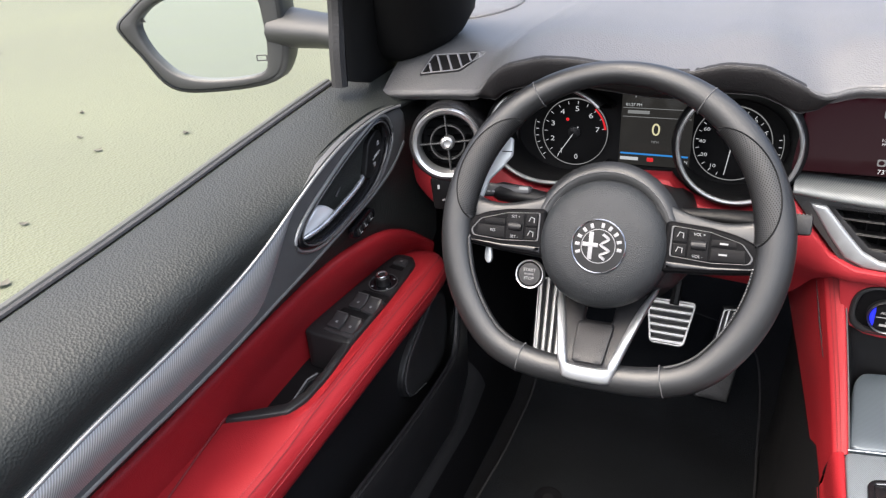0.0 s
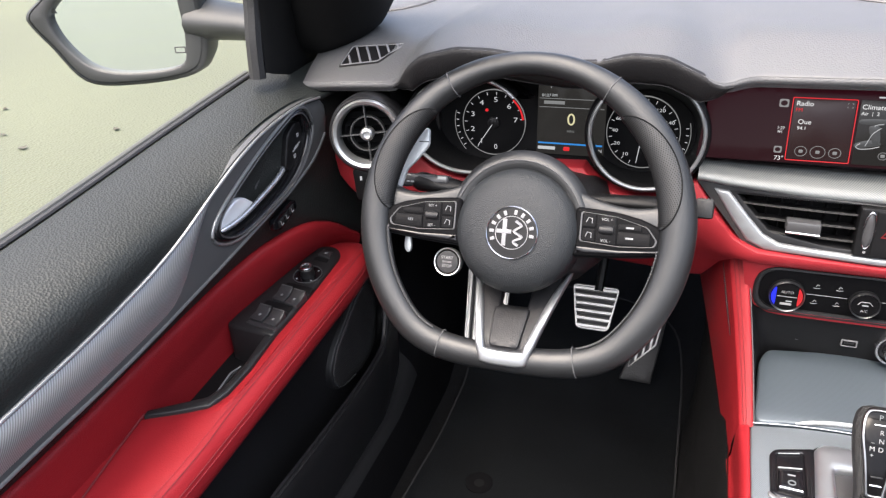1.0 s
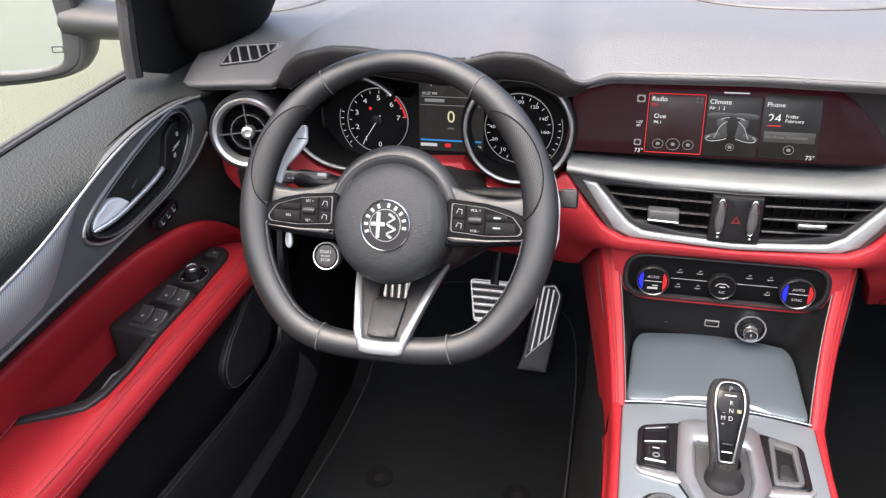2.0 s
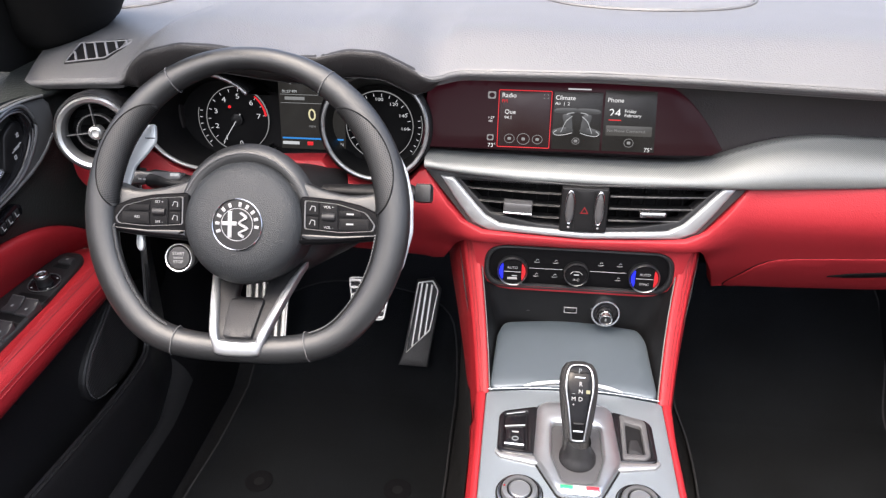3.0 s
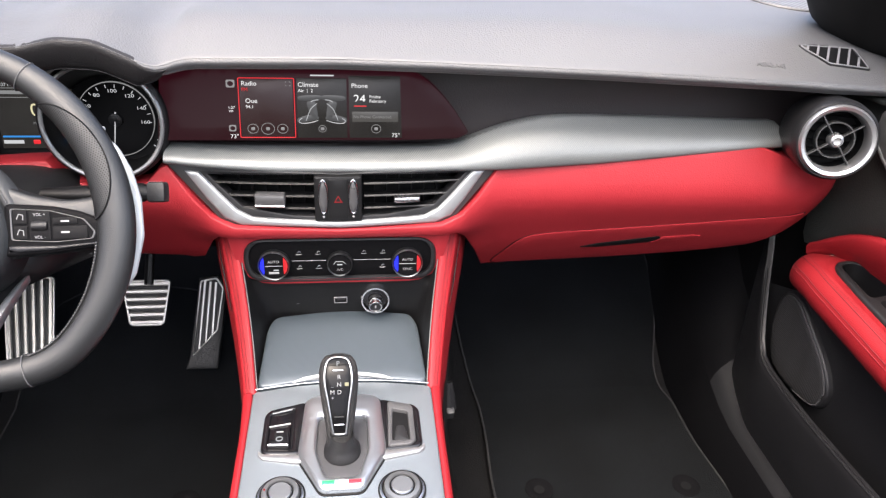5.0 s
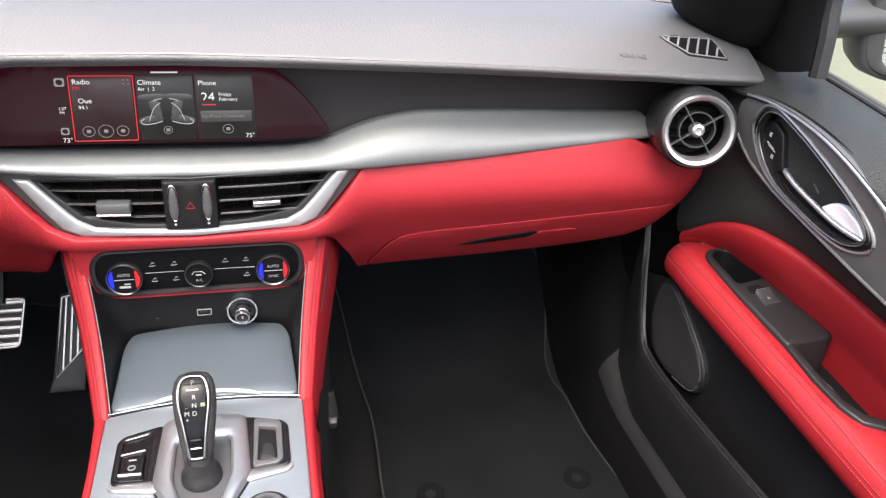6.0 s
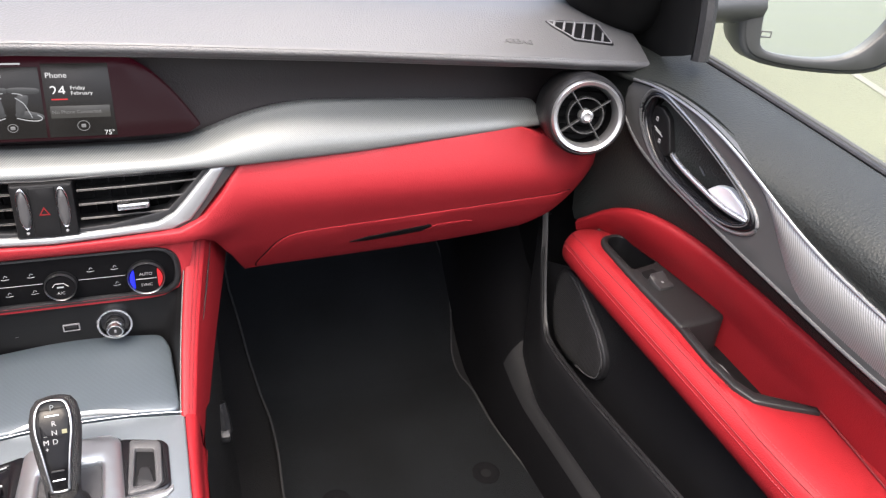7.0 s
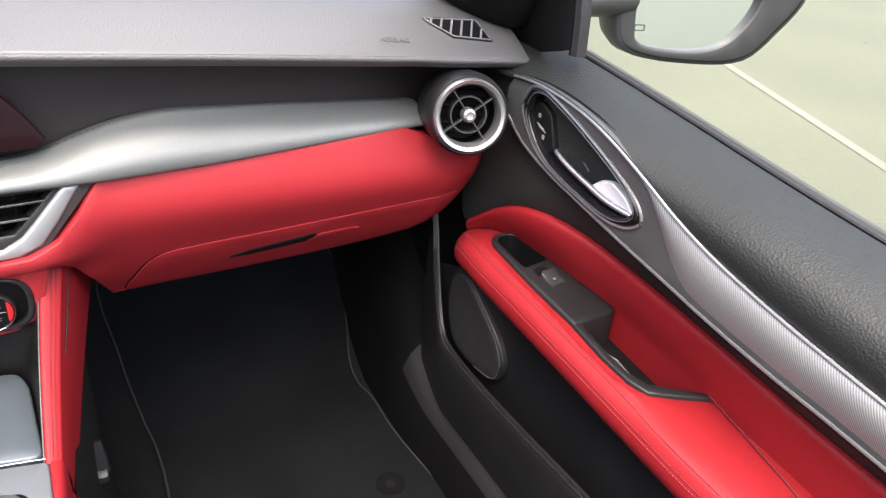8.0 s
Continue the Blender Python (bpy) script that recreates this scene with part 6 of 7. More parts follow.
def door(s):
    left = s < 0
    d = thing("door_1" if left else "door_2", (s * 0.8, 0.5, 0.2), ("driver's" if left else "passenger's") + " closed car door, black upper, red armrest, silver blade", "car door", "structure")

    def surf(base):
        return lambda y, z, h: Vector((s * (base + flare(y) - h), y, z))

    ys = span(0.02, 0.985, 60)
    # upper pad rolling from the window down to the blade
    rows = []
    for y in ys:
        f, zb, zl = flare(y), belt_z(y), soft_table(BLADE_UP, y, 0.012)
        w = zb - zl
        xb, xu = 0.800, 0.694
        k = max(0.0, min(1.0, (0.78 - y) / 0.28))
        k = k * k * (3 - 2 * k)
        flat = [(0.05, 0.0), (0.2, 0.05), (0.4, 0.18), (0.58, 0.38), (0.73, 0.6), (0.84, 0.78), (0.92, 0.9), (0.97, 0.97)]
        roll = [(0.05, -0.02), (0.25, 0.0), (0.48, 0.05), (0.70, 0.14), (0.88, 0.28), (0.97, 0.46), (0.99, 0.68), (0.96, 0.90)]
        pts = [(xb + 0.012, zb - 0.014), (xb + 0.005, zb - 0.003), (xb, zb)]
        for (ua, sa), (ub, sb) in zip(flat, roll):
            u, q = ua + (ub - ua) * k, sa + (sb - sa) * k
            pts.append((xb + (xu - xb) * u, zb - (w + 0.004) * q))
        pts += [(xu + 0.003, zl + 0.003), (xu + 0.012, zl - 0.004)]
        rows.append(smooth_loop([Vector((s * (x + f), y, z)) for x, z in pts], 3, False))
    part("upper_pad", loft(rows), M_DOORPAD, d, "soft black grained upper door pad", 60)
    # window seal strips
    for off, dz, r in ((0.8070, 0.001, 0.0040), (0.8150, 0.002, 0.0050)):
        part("window_seal", tube([Vector((s * (off + flare(y)), y, belt_z(y) + dz)) for y in span(0.02, 0.90, 30)], r, 8, flat=0.8), M_RUBBER if off < 0.81 else M_SEAL, d, "black rubber window seal" if off < 0.81 else "grey window channel edge")
    # middle black panel behind the blade and down to the red insert
    rows = []
    for y in ys:
        f = flare(y)
        zu, zr = soft_table(BLADE_UP, y, 0.012) + 0.002, soft_table(RED_TOP, y, 0.012) - 0.006 - 0.95 * tuck(y)
        rows.append([Vector((s * (x + f + tuck(y) * t ** 1.5), y, zu + (zr - zu) * t)) for t, x in ((0, 0.712), (0.15, 0.711), (0.5, 0.7105), (0.8, 0.7085), (0.93, 0.711), (1, 0.718))])
    part("middle_panel", loft(rows), M_DOORPAD, d, "black door panel", 60)
    # outer skin
    rows = []
    for y in span(-0.35, 1.12, 20):
        rows.append([Vector((s * x, y, z)) for x, z in ((0.823 + flare(max(y, -0.1)), belt_z(min(0.88, max(0.02, y))) - 0.006), (0.93, 0.72), (0.955, 0.5), (0.92, 0.12))])
    part("outer_skin", loft(rows), M_CARBODY, d, "white painted outer door skin", 60)
    # silver blade with the handle well cut through
    BEZ = [Vector(p[:2]) for p in smooth_loop([(0.851, 0.876), (0.829, 0.8835), (0.80, 0.876), (0.75, 0.857), (0.684, 0.826), (0.651, 0.803), (0.650, 0.784), (0.684, 0.772), (0.745, 0.781), (0.816, 0.803), (0.857, 0.845)], 4)]
    mid = Vector((0.752, 0.828))

    def grown(k):
        return [mid + (p - mid) * k for p in BEZ]

    hole = grown(0.965)
    edge = [(y, soft_table(BLADE_UP, y, 0.012) + 0.001) for y in span(0.02, 0.885, 60)]
    foot = [(y, soft_table(BLADE_LO, y, 0.010)) for y in span(0.02, 0.893, 60)]
    bl = part("blade", patch(edge + [(0.898, 0.872), (0.899, 0.855)] + foot[::-1], surf(0.703), -0.004, 0.006, 0.003, 0.016, holes=[hole]), M_BLADEHEAD, d, "satin grey trim blade", 50)
    rows = []
    for y in span(0.02, 0.66, 50):
        zu, zl = soft_table(BLADE_UP, y, 0.012) + 0.001, soft_table(BLADE_LO, y, 0.010) + 0.008
        k = max(0.0, min(1.0, (y - 0.56) / 0.10))
        zl = zl + (zu - zl - 0.006) * k * k * (3 - 2 * k)
        rows.append([surf(0.703)(y, zu + (zl - zu) * t, 0.0045 + 0.008 * math.sin(math.pi * t ** 0.7) * (1 - 0.6 * k)) for t in span(0, 1, 14)])
    part("blade_ridge", loft(rows), M_BLADE, bl, "silver twill ridge", 60)
    part("blade_edge", tube([Vector((s * (0.6945 + flare(y)), y, soft_table(BLADE_UP, y, 0.012) + 0.001)) for y in span(0.02, 0.885, 50)], 0.0019, 8), M_EDGE, bl, "bright blade edge")
    part("blade_foot", tube([Vector((s * (0.697 + flare(y)), y, soft_table(BLADE_LO, y, 0.010) + 0.004)) for y in span(0.02, 0.89, 50)], 0.0022, 8), M_FOOT, bl, "thin satin lower edge")
    part("blade_gap", tube([Vector((s * (0.702 + flare(y)), y, soft_table(BLADE_LO, y, 0.010) - 0.001)) for y in span(0.02, 0.89, 50)], 0.0026, 8), M_DARK, bl, "dark gap under the blade")
    # handle well
    hw = part("handle_bezel", patch(grown(1.0), surf(0.703), -0.002, 0.010, 0.003, 0.012, holes=[grown(0.90)]), M_GLOSS, d, "gloss black handle bezel", 50)
    part("bezel_line", tube([surf(0.703)(p.x, p.y, 0.0102) for p in grown(0.935)], 0.0010, 6, closed=True), M_SPOKE, hw, "thin grey bezel line")
    part("well", cup([[surf(0.703)(p.x, p.y, h) for p in grown(q)] for q, h in ((0.91, 0.006), (0.89, -0.016), (0.83, -0.030))]), M_SWITCH, hw)
    part("bezel_rim", tube([surf(0.703)(p.x, p.y, 0.0072) for p in grown(1.03)], 0.0022, 8, closed=True), M_EDGE, hw, "satin line round the bezel")
    # lock buttons
    hs = surf(0.708)
    part("lock_plate", patch(round_poly([(0.852, 0.861), (0.838, 0.866), (0.818, 0.855), (0.803, 0.812), (0.815, 0.806), (0.834, 0.812), (0.856, 0.843)], 0.006), hs, -0.016, 0.004, 0.002, 0.01), M_SWITCH, hw, "black lock button plate", 50)
    for yy, zz in ((0.838, 0.848), (0.826, 0.823)):
        part("lock_icon", patch(round_poly([(yy - 0.0022, zz - 0.0030), (yy + 0.0022, zz - 0.0022), (yy + 0.0022, zz + 0.0032), (yy - 0.0022, zz + 0.0024)], 0.0008), hs, 0.002, 0.0046, 0.0003, 0.02, holes=[oval(yy, zz, 0.0009, 0.0012, 8)]), M_PRINT, hw)
    for o in (0, 0.0035):
        part("lock_bar", tube([hs(0.840 - o, 0.838 - 0.9 * o, 0.0045), hs(0.826 - o, 0.833 - 0.9 * o, 0.0045)], 0.0007, 6), M_PRINT, hw)
    # pull lever
    lever = round_poly([(0.740, 0.792), (0.724, 0.806), (0.706, 0.810), (0.682, 0.800), (0.668, 0.786), (0.671, 0.780), (0.700, 0.781)], 0.006)
    part("pull_lever", patch(lever, surf(0.712), -0.012, 0.003, 0.003, 0.008), M_LEVER, hw, "bright satin pull lever", 60)
    bar = [surf(0.712)(y, z, h) for y, z, h in ((0.671, 0.7835, 0.002), (0.690, 0.7855, 0.006), (0.712, 0.789, 0.008), (0.742, 0.796, 0.008), (0.775, 0.804, 0.007), (0.800, 0.811, 0.004), (0.812, 0.814, -0.002))]
    part("lever_bar", tube(smooth_loop(bar, 3, False), [0.0028] + [0.0036] * 16 + [0.0030, 0.0022], 10), M_BAR, hw, "satin lever bar")
    part("well_rib", tube([hs(0.786, 0.850, -0.014), hs(0.778, 0.822, -0.010), hs(0.750, 0.806, -0.006)], 0.0012, 6), M_SPOKE, hw)

    # red insert above and behind the armrest
    FLOOR_X = [(0.02, 0.80), (0.3, 0.784), (0.53, 0.779), (0.70, 0.774), (0.81, 0.753), (0.88, 0.736), (0.93, 0.716), (0.955, 0.704)]
    rows = []
    for y in span(0.02, 0.958, 60):
        f, zt, za = flare(y), soft_table(RED_TOP, y, 0.012) - 0.95 * tuck(y), arm_z(y)
        xt, xl = 0.705 + f + tuck(y), lerp_table(FLOOR_X, y)
        lo = min(za, zt - 0.012)
        pts = [(xt + 0.014, zt - 0.006), (xt + 0.008, zt + 0.001), (xt, zt), (xt - 0.0035, zt - 0.006)]
        pts += [(xt - 0.003 + (xl - xt) * q, zt - 0.006 - (zt - lo) * t) for t, q in ((0.18, 0.06), (0.42, 0.30), (0.70, 0.68), (1.0, 1.0))]
        pts += [(xl + 0.004, lo - (0.07 if y < 0.89 else 0.012))]
        rows.append(smooth_loop([Vector((s * x, y, z)) for x, z in pts], 3, False))
    part("insert", loft(rows), M_RED, d, "red leather door insert", 60)

    # armrest bolster
    INNER = [(0.02, 0.712), (0.35, 0.684), (0.48, 0.672), (0.56, 0.668), (0.64, 0.664), (0.77, 0.657), (0.86, 0.652), (0.90, 0.655), (0.935, 0.667), (0.965, 0.695)]
    OUTER = [(0.02, 0.81), (0.40, 0.79), (0.525, 0.781), (0.532, 0.768), (0.548, 0.737), (0.566, 0.708), (0.59, 0.698), (0.63, 0.695), (0.69, 0.695), (0.80, 0.693), (0.87, 0.692), (0.886, 0.72), (0.90, 0.738), (0.965, 0.722)]
    rows = []
    for y in span(0.02, 0.964, 76):
        xi, xo, z = lerp_table(INNER, y), lerp_table(OUTER, y), arm_z(y)
        xo = max(xo, xi + 0.01)
        z -= 0.045 * max(0, (y - 0.87) / 0.1) ** 2
        pts = [(xo + 0.002, z - 0.045), (xo, z - 0.004), (xo - 0.003, z), (xi + (xo - xi) * 0.55, z + 0.004), (xi + 0.016, z + 0.002), (xi + 0.004, z - 0.009), (xi, z - 0.024), (xi + 0.003, z - 0.040), (xi + 0.018, z - 0.055), (xi + 0.06, z - 0.060)]
        rows.append(smooth_loop([Vector((s * x, y, zz)) for x, zz in pts], 3, False))
    arm = part("armrest", loft(rows), M_RED, d, "red leather armrest bolster with stitching", 60)
    for k in (13, 16):
        part("seam", tube([r[k] + Vector((-s * 0.0002, 0, 0.0002)) for r in rows], 0.0006, 5), M_REDTHREAD, arm)
    for i in range(8, len(rows) - 4):
        for k in (12, 17):
            a, b = rows[i][k], rows[i + 1][k]
            for t in (0.05, 0.38, 0.71):
                part("stitch", tube([a.lerp(b, t) + Vector((-s * 0.0006, 0, 0.0006)), a.lerp(b, t + 0.2) + Vector((-s * 0.0006, 0, 0.0006))], 0.0006, 4), M_REDSTITCH, arm)

    # switch panel on the armrest
    def arm_chart(x, y, h):
        return Vector((s * x, y, arm_z(y) + 0.003 + h))

    PANEL = round_poly([(0.687, 0.872), (0.699, 0.887), (0.722, 0.888), (0.733, 0.878), (0.749, 0.80), (0.766, 0.716), (0.768, 0.694), (0.758, 0.690), (0.694, 0.685), (0.687, 0.790)], [0.008, 0.008, 0.008, 0.01, 0.02, 0.01, 0.006, 0.006, 0.006, 0.02])
    holes = []
    POCKET = [(0.698, 0.871), (0.707, 0.880), (0.723, 0.880), (0.733, 0.868), (0.746, 0.815), (0.700, 0.806)]
    if not left:
        holes = [round_poly(POCKET, 0.007)]
    pn = part("switch_panel", patch(PANEL, arm_chart, -0.05, 0.004, 0.004, 0.012, holes=holes), M_PANEL, d, "black window switch panel", 50)
    part("panel_end", loft([[Vector((s * (x + 0.01 * q), y + 0.012 * q, arm_z(0.69) + dz)) for x, y in ((0.695, 0.6865), (0.725, 0.6885), (0.757, 0.6915), (0.768, 0.70), (0.772, 0.73))] for dz, q in ((0.0055, 0.25), (0.003, 0), (-0.02, 0.2), (-0.05, 0.7), (-0.09, 1))]), M_PANEL, pn, "", 60)

    def switch(x, y, w, l, name="window_switch"):
        sm = frame_at(arm_chart(x, y, 0.004), (0, -0.12, 1), (-s * 0.14, 1, 0))
        b = part(name, patch(round_poly([(-w, -l), (w, -l), (w, l), (-w, l)], 0.003), lambda u, v, h, sm=sm: sm @ Vector((u, v, h * (1 + 1.5 * max(0, v / l)))), -0.002, 0.004, 0.001, 0.006), M_SWITCHKEY, pn)
        part("mark", block(sm @ Matrix.Translation((0, -0.002, 0.0045)), 0.0026, 0.0032, 0.0008, 0), M_PRINT, b)
        part("switch_edge", tube([sm @ Vector((-w * 0.9, l * 0.96, 0.0098)), sm @ Vector((w * 0.9, l * 0.96, 0.0098))], 0.0007, 6), M_SPOKE, b)
        return sm

    if left:
        km = frame_at(arm_chart(0.711, 0.814, 0.003), (0, -0.12, 1), (0, 1, 0))
        part("mirror_ring", lathe([(0.0215, 0.0), (0.0215, 0.0018), (0.0205, 0.0024), (0.0195, 0.0012), (0.0, 0.0012)], km, 40), M_GLOSS, pn)
        part("mirror_ring_edge", lathe([(0.0212, 0.0016), (0.0208, 0.0030), (0.0200, 0.0030), (0.0197, 0.0016)], km, 40), M_SPOKE, pn)
        part("mirror_knob", lathe([(0.0105, 0.001), (0.0095, 0.008), (0.0105, 0.013), (0.0085, 0.0155), (0.0, 0.015)], km, 30), M_BLACK, pn, "black mirror knob")
        part("mirror_cap", lathe([(0.0088, 0.0148), (0.0078, 0.0168), (0.006, 0.0168), (0.0055, 0.0155)], km, 30), M_SATIN, pn, "silver cap ring")
        for a in range(4):
            q = radians(45 + 90 * a)
            part("mirror_mark", block(km @ Matrix.Translation((0.0165 * math.cos(q), 0.0165 * math.sin(q), 0.0014)) @ Matrix.Rotation(q, 4, "Z"), 0.0022, 0.0022, 0.0008, 0), M_PRINT, pn)
        for x, y in ((0.721, 0.762), (0.699, 0.757), (0.729, 0.718), (0.706, 0.713)):
            switch(x, y, 0.0103, 0.0125)
        # dark patches on the flat panel imitate the shade in the dips
        for y0, x0 in ((0.783, 0.708), (0.741, 0.716)):
            part("switch_dip", patch(round_poly([(x0 - 0.021, y0 - 0.008), (x0 + 0.025, y0 - 0.002), (x0 + 0.023, y0 + 0.009), (x0 - 0.021, y0 + 0.004)], 0.003), arm_chart, 0.002, 0.0046, 0.0005, 0.02), M_DARK, pn, "flat dark patch for the shade in a finger dip")
        part("lock_switch", patch(round_poly([(0.695, 0.6935), (0.742, 0.699), (0.740, 0.705), (0.694, 0.6995)], 0.002), arm_chart, 0, 0.0065, 0.001, 0.02), M_SWITCHKEY, pn)
        part("fold_dip", patch(round_poly([(0.697, 0.846), (0.722, 0.850), (0.719, 0.858), (0.698, 0.854)], 0.002), arm_chart, 0.002, 0.0046, 0.0005, 0.02), M_DARK, pn)
        part("fold_switch", patch(round_poly([(0.697, 0.856), (0.719, 0.860), (0.716, 0.874), (0.699, 0.870)], 0.002), arm_chart, 0, 0.0070, 0.001, 0.02), M_SWITCHKEY, pn)
        part("mark", block(Matrix.Translation(arm_chart(0.707, 0.865, 0.0074)), 0.004, 0.0035, 0.0006, 0), M_PRINT, pn)
        sm = surf(0.706)
        mem = part("memory_switch", patch(round_poly([(0.759, 0.757), (0.802, 0.770), (0.811, 0.766), (0.811, 0.754), (0.772, 0.740), (0.760, 0.744)], 0.004), sm, -0.004, 0.004, 0.0015, 0.01), M_GLOSS, d, "black seat memory buttons")
        for k in range(3):
            y0, z0 = 0.7725 + k * 0.0125, 0.7505 + k * 0.0040
            part("memory_key", patch(round_poly([(y0 - 0.005, z0 - 0.006), (y0 + 0.005, z0 - 0.003), (y0 + 0.005, z0 + 0.006), (y0 - 0.005, z0 + 0.003)], 0.0015), sm, 0.003, 0.0058, 0.0008, 0.02), M_BLACK, mem)
            part("key_mark", tube([sm(y0 - 0.0025, z0 + 0.003, 0.0062), sm(y0 - 0.001, z0 - 0.0035, 0.0062), sm(y0 + 0.003, z0 - 0.002, 0.0062)], 0.0006, 5), M_PRINT, mem)
    else:
        part("pocket", cup([[arm_chart(0.72 + (p.x - 0.72) * q, 0.843 + (p.y - 0.843) * q, h) for p in [Vector(v[:2]) for v in round_poly(POCKET, 0.007)]] for q, h in ((1.0, 0.003), (0.98, -0.02), (0.94, -0.040))]), M_BADGE, pn, "deep open pocket")
        # dark patch on the flat panel imitates the shade before the switch
        part("switch_dip", patch(round_poly([(0.705, 0.781), (0.731, 0.786), (0.728, 0.800), (0.706, 0.796)], 0.004), arm_chart, 0.002, 0.0046, 0.0005, 0.02), M_DARK, pn, "flat dark patch for the shade in a finger dip")
        switch(0.7195, 0.7685, 0.0125, 0.0125)
    # cup rim and tray behind the switch panel
    rim = [(0.6935, 0.690), (0.692, 0.63), (0.696, 0.588), (0.706, 0.563), (0.738, 0.546), (0.772, 0.530), (0.774, 0.538), (0.744, 0.557), (0.716, 0.574), (0.706, 0.596), (0.703, 0.635), (0.706, 0.690)]
    part("cup_rim", patch(rim, arm_chart, -0.05, 0.0025, 0.002, 0.01), M_PANEL, d, "black grab cup rim", 50)
    part("cup_floor", loft([[Vector((s * x, y, arm_z(y) - 0.048)) for x in (0.69, 0.73, 0.77, 0.80)] for y in span(0.52, 0.76, 5)]), M_DARK, d)
    tr = part("cup_tray", patch(round_poly([(0.712, 0.582), (0.737, 0.578), (0.744, 0.652), (0.735, 0.668), (0.714, 0.668)], 0.005), lambda x, y, h: Vector((s * x, y, arm_z(y) - 0.038 + h)), -0.008, 0.006, 0.002, 0.01, holes=[round_poly([(0.715, 0.588), (0.733, 0.585), (0.738, 0.652), (0.718, 0.660)], 0.004)]), M_PANEL, d, "black cup tray with a satin rim")
    part("tray_edge", tube([Vector((s * x, y, arm_z(y) - 0.0315)) for x, y in ((0.7355, 0.581), (0.7395, 0.615), (0.742, 0.650), (0.735, 0.664))], 0.0013, 6), M_SEAM, tr, "grey tray edge")
    part("rest_seam", tube([arm_chart(x, y, 0.0016) for x, y in ((0.774, 0.533), (0.769, 0.48), (0.762, 0.42), (0.752, 0.36), (0.742, 0.30))], 0.0012, 6), M_REDTHREAD, arm)

    # lower black door: face below the armrest, pocket and speaker
    rows = []
    for y in span(0.02, 1.03, 40):
        f, z = flare(y), arm_z(y) - 0.045
        z = z - 0.05 * max(0, (y - 0.86) / 0.1)
        front = max(0.0, (y - 0.9) / 0.12)
        pts = [(0.700, z), (0.704, z - 0.03), (0.708, 0.50), (0.710, 0.42), (0.712, 0.34), (0.72, 0.24), (0.74, 0.20)]
        rows.append([Vector((s * (x + f * 0.6 - 0.004 * front), y, min(zz, z))) for x, zz in pts])
    part("lower_panel", loft(rows), M_BLACK, d, "black hard plastic lower door", 60)
    # map pocket lip
    LIP = [(0.02, 0.48), (0.50, 0.462), (0.60, 0.457), (0.70, 0.450), (0.80, 0.445), (0.88, 0.446), (0.93, 0.453), (0.953, 0.478), (0.975, 0.520), (0.993, 0.56), (1.03, 0.66)]
    rows = []
    for y in span(0.02, 1.03, 50):
        zt = soft_table(LIP, y, 0.010)
        xo = 0.660 + 0.02 * max(0.0, (y - 0.93) / 0.1)
        rows.append(smooth_loop([Vector((s * x, y, z)) for x, z in ((xo + 0.022, zt - 0.14), (xo + 0.010, zt - 0.010), (xo + 0.005, zt), (xo - 0.001, zt - 0.002), (xo - 0.002, zt - 0.03), (xo + 0.006, 0.34), (xo + 0.03, 0.25))], 2, False))
    part("map_pocket", loft(rows), M_BLACK, d, "black moulded map pocket", 60)
    part("pocket_edge", tube([Vector((s * (0.6605 + 0.02 * max(0.0, (y - 0.93) / 0.1)), y, soft_table(LIP, y, 0.010) - 0.001)) for y in span(0.02, 1.0, 50)], 0.0022, 8), M_SILL, d, "dark grey tube along the pocket edge")
    # speaker grille
    sp = surf(0.700)
    G = smooth_loop([(0.948, 0.560), (0.919, 0.556), (0.888, 0.535), (0.846, 0.502), (0.826, 0.470), (0.830, 0.442), (0.846, 0.430), (0.874, 0.426), (0.912, 0.424), (0.950, 0.440), (0.968, 0.49), (0.966, 0.54)], 4)
    c = Vector((0.90, 0.49))
    g = part("speaker_pod", patch([c + (Vector(p[:2]) - c) * 1.06 for p in G], sp, -0.04, 0.004, 0.004, 0.015), M_BLACK, d, "", 50)
    part("speaker_grille", patch(G, sp, 0, 0.006, 0.003, 0.012), M_GRILLE, g, "fine black speaker mesh", 50)
    part("grille_edge", tube([sp(p[0], p[1], 0.0055) for p in G[2:30]], 0.0014, 6), M_SPOKE, g, "grey edge of the speaker mesh")
    return d


for s in (-1, 1):
    door(s)

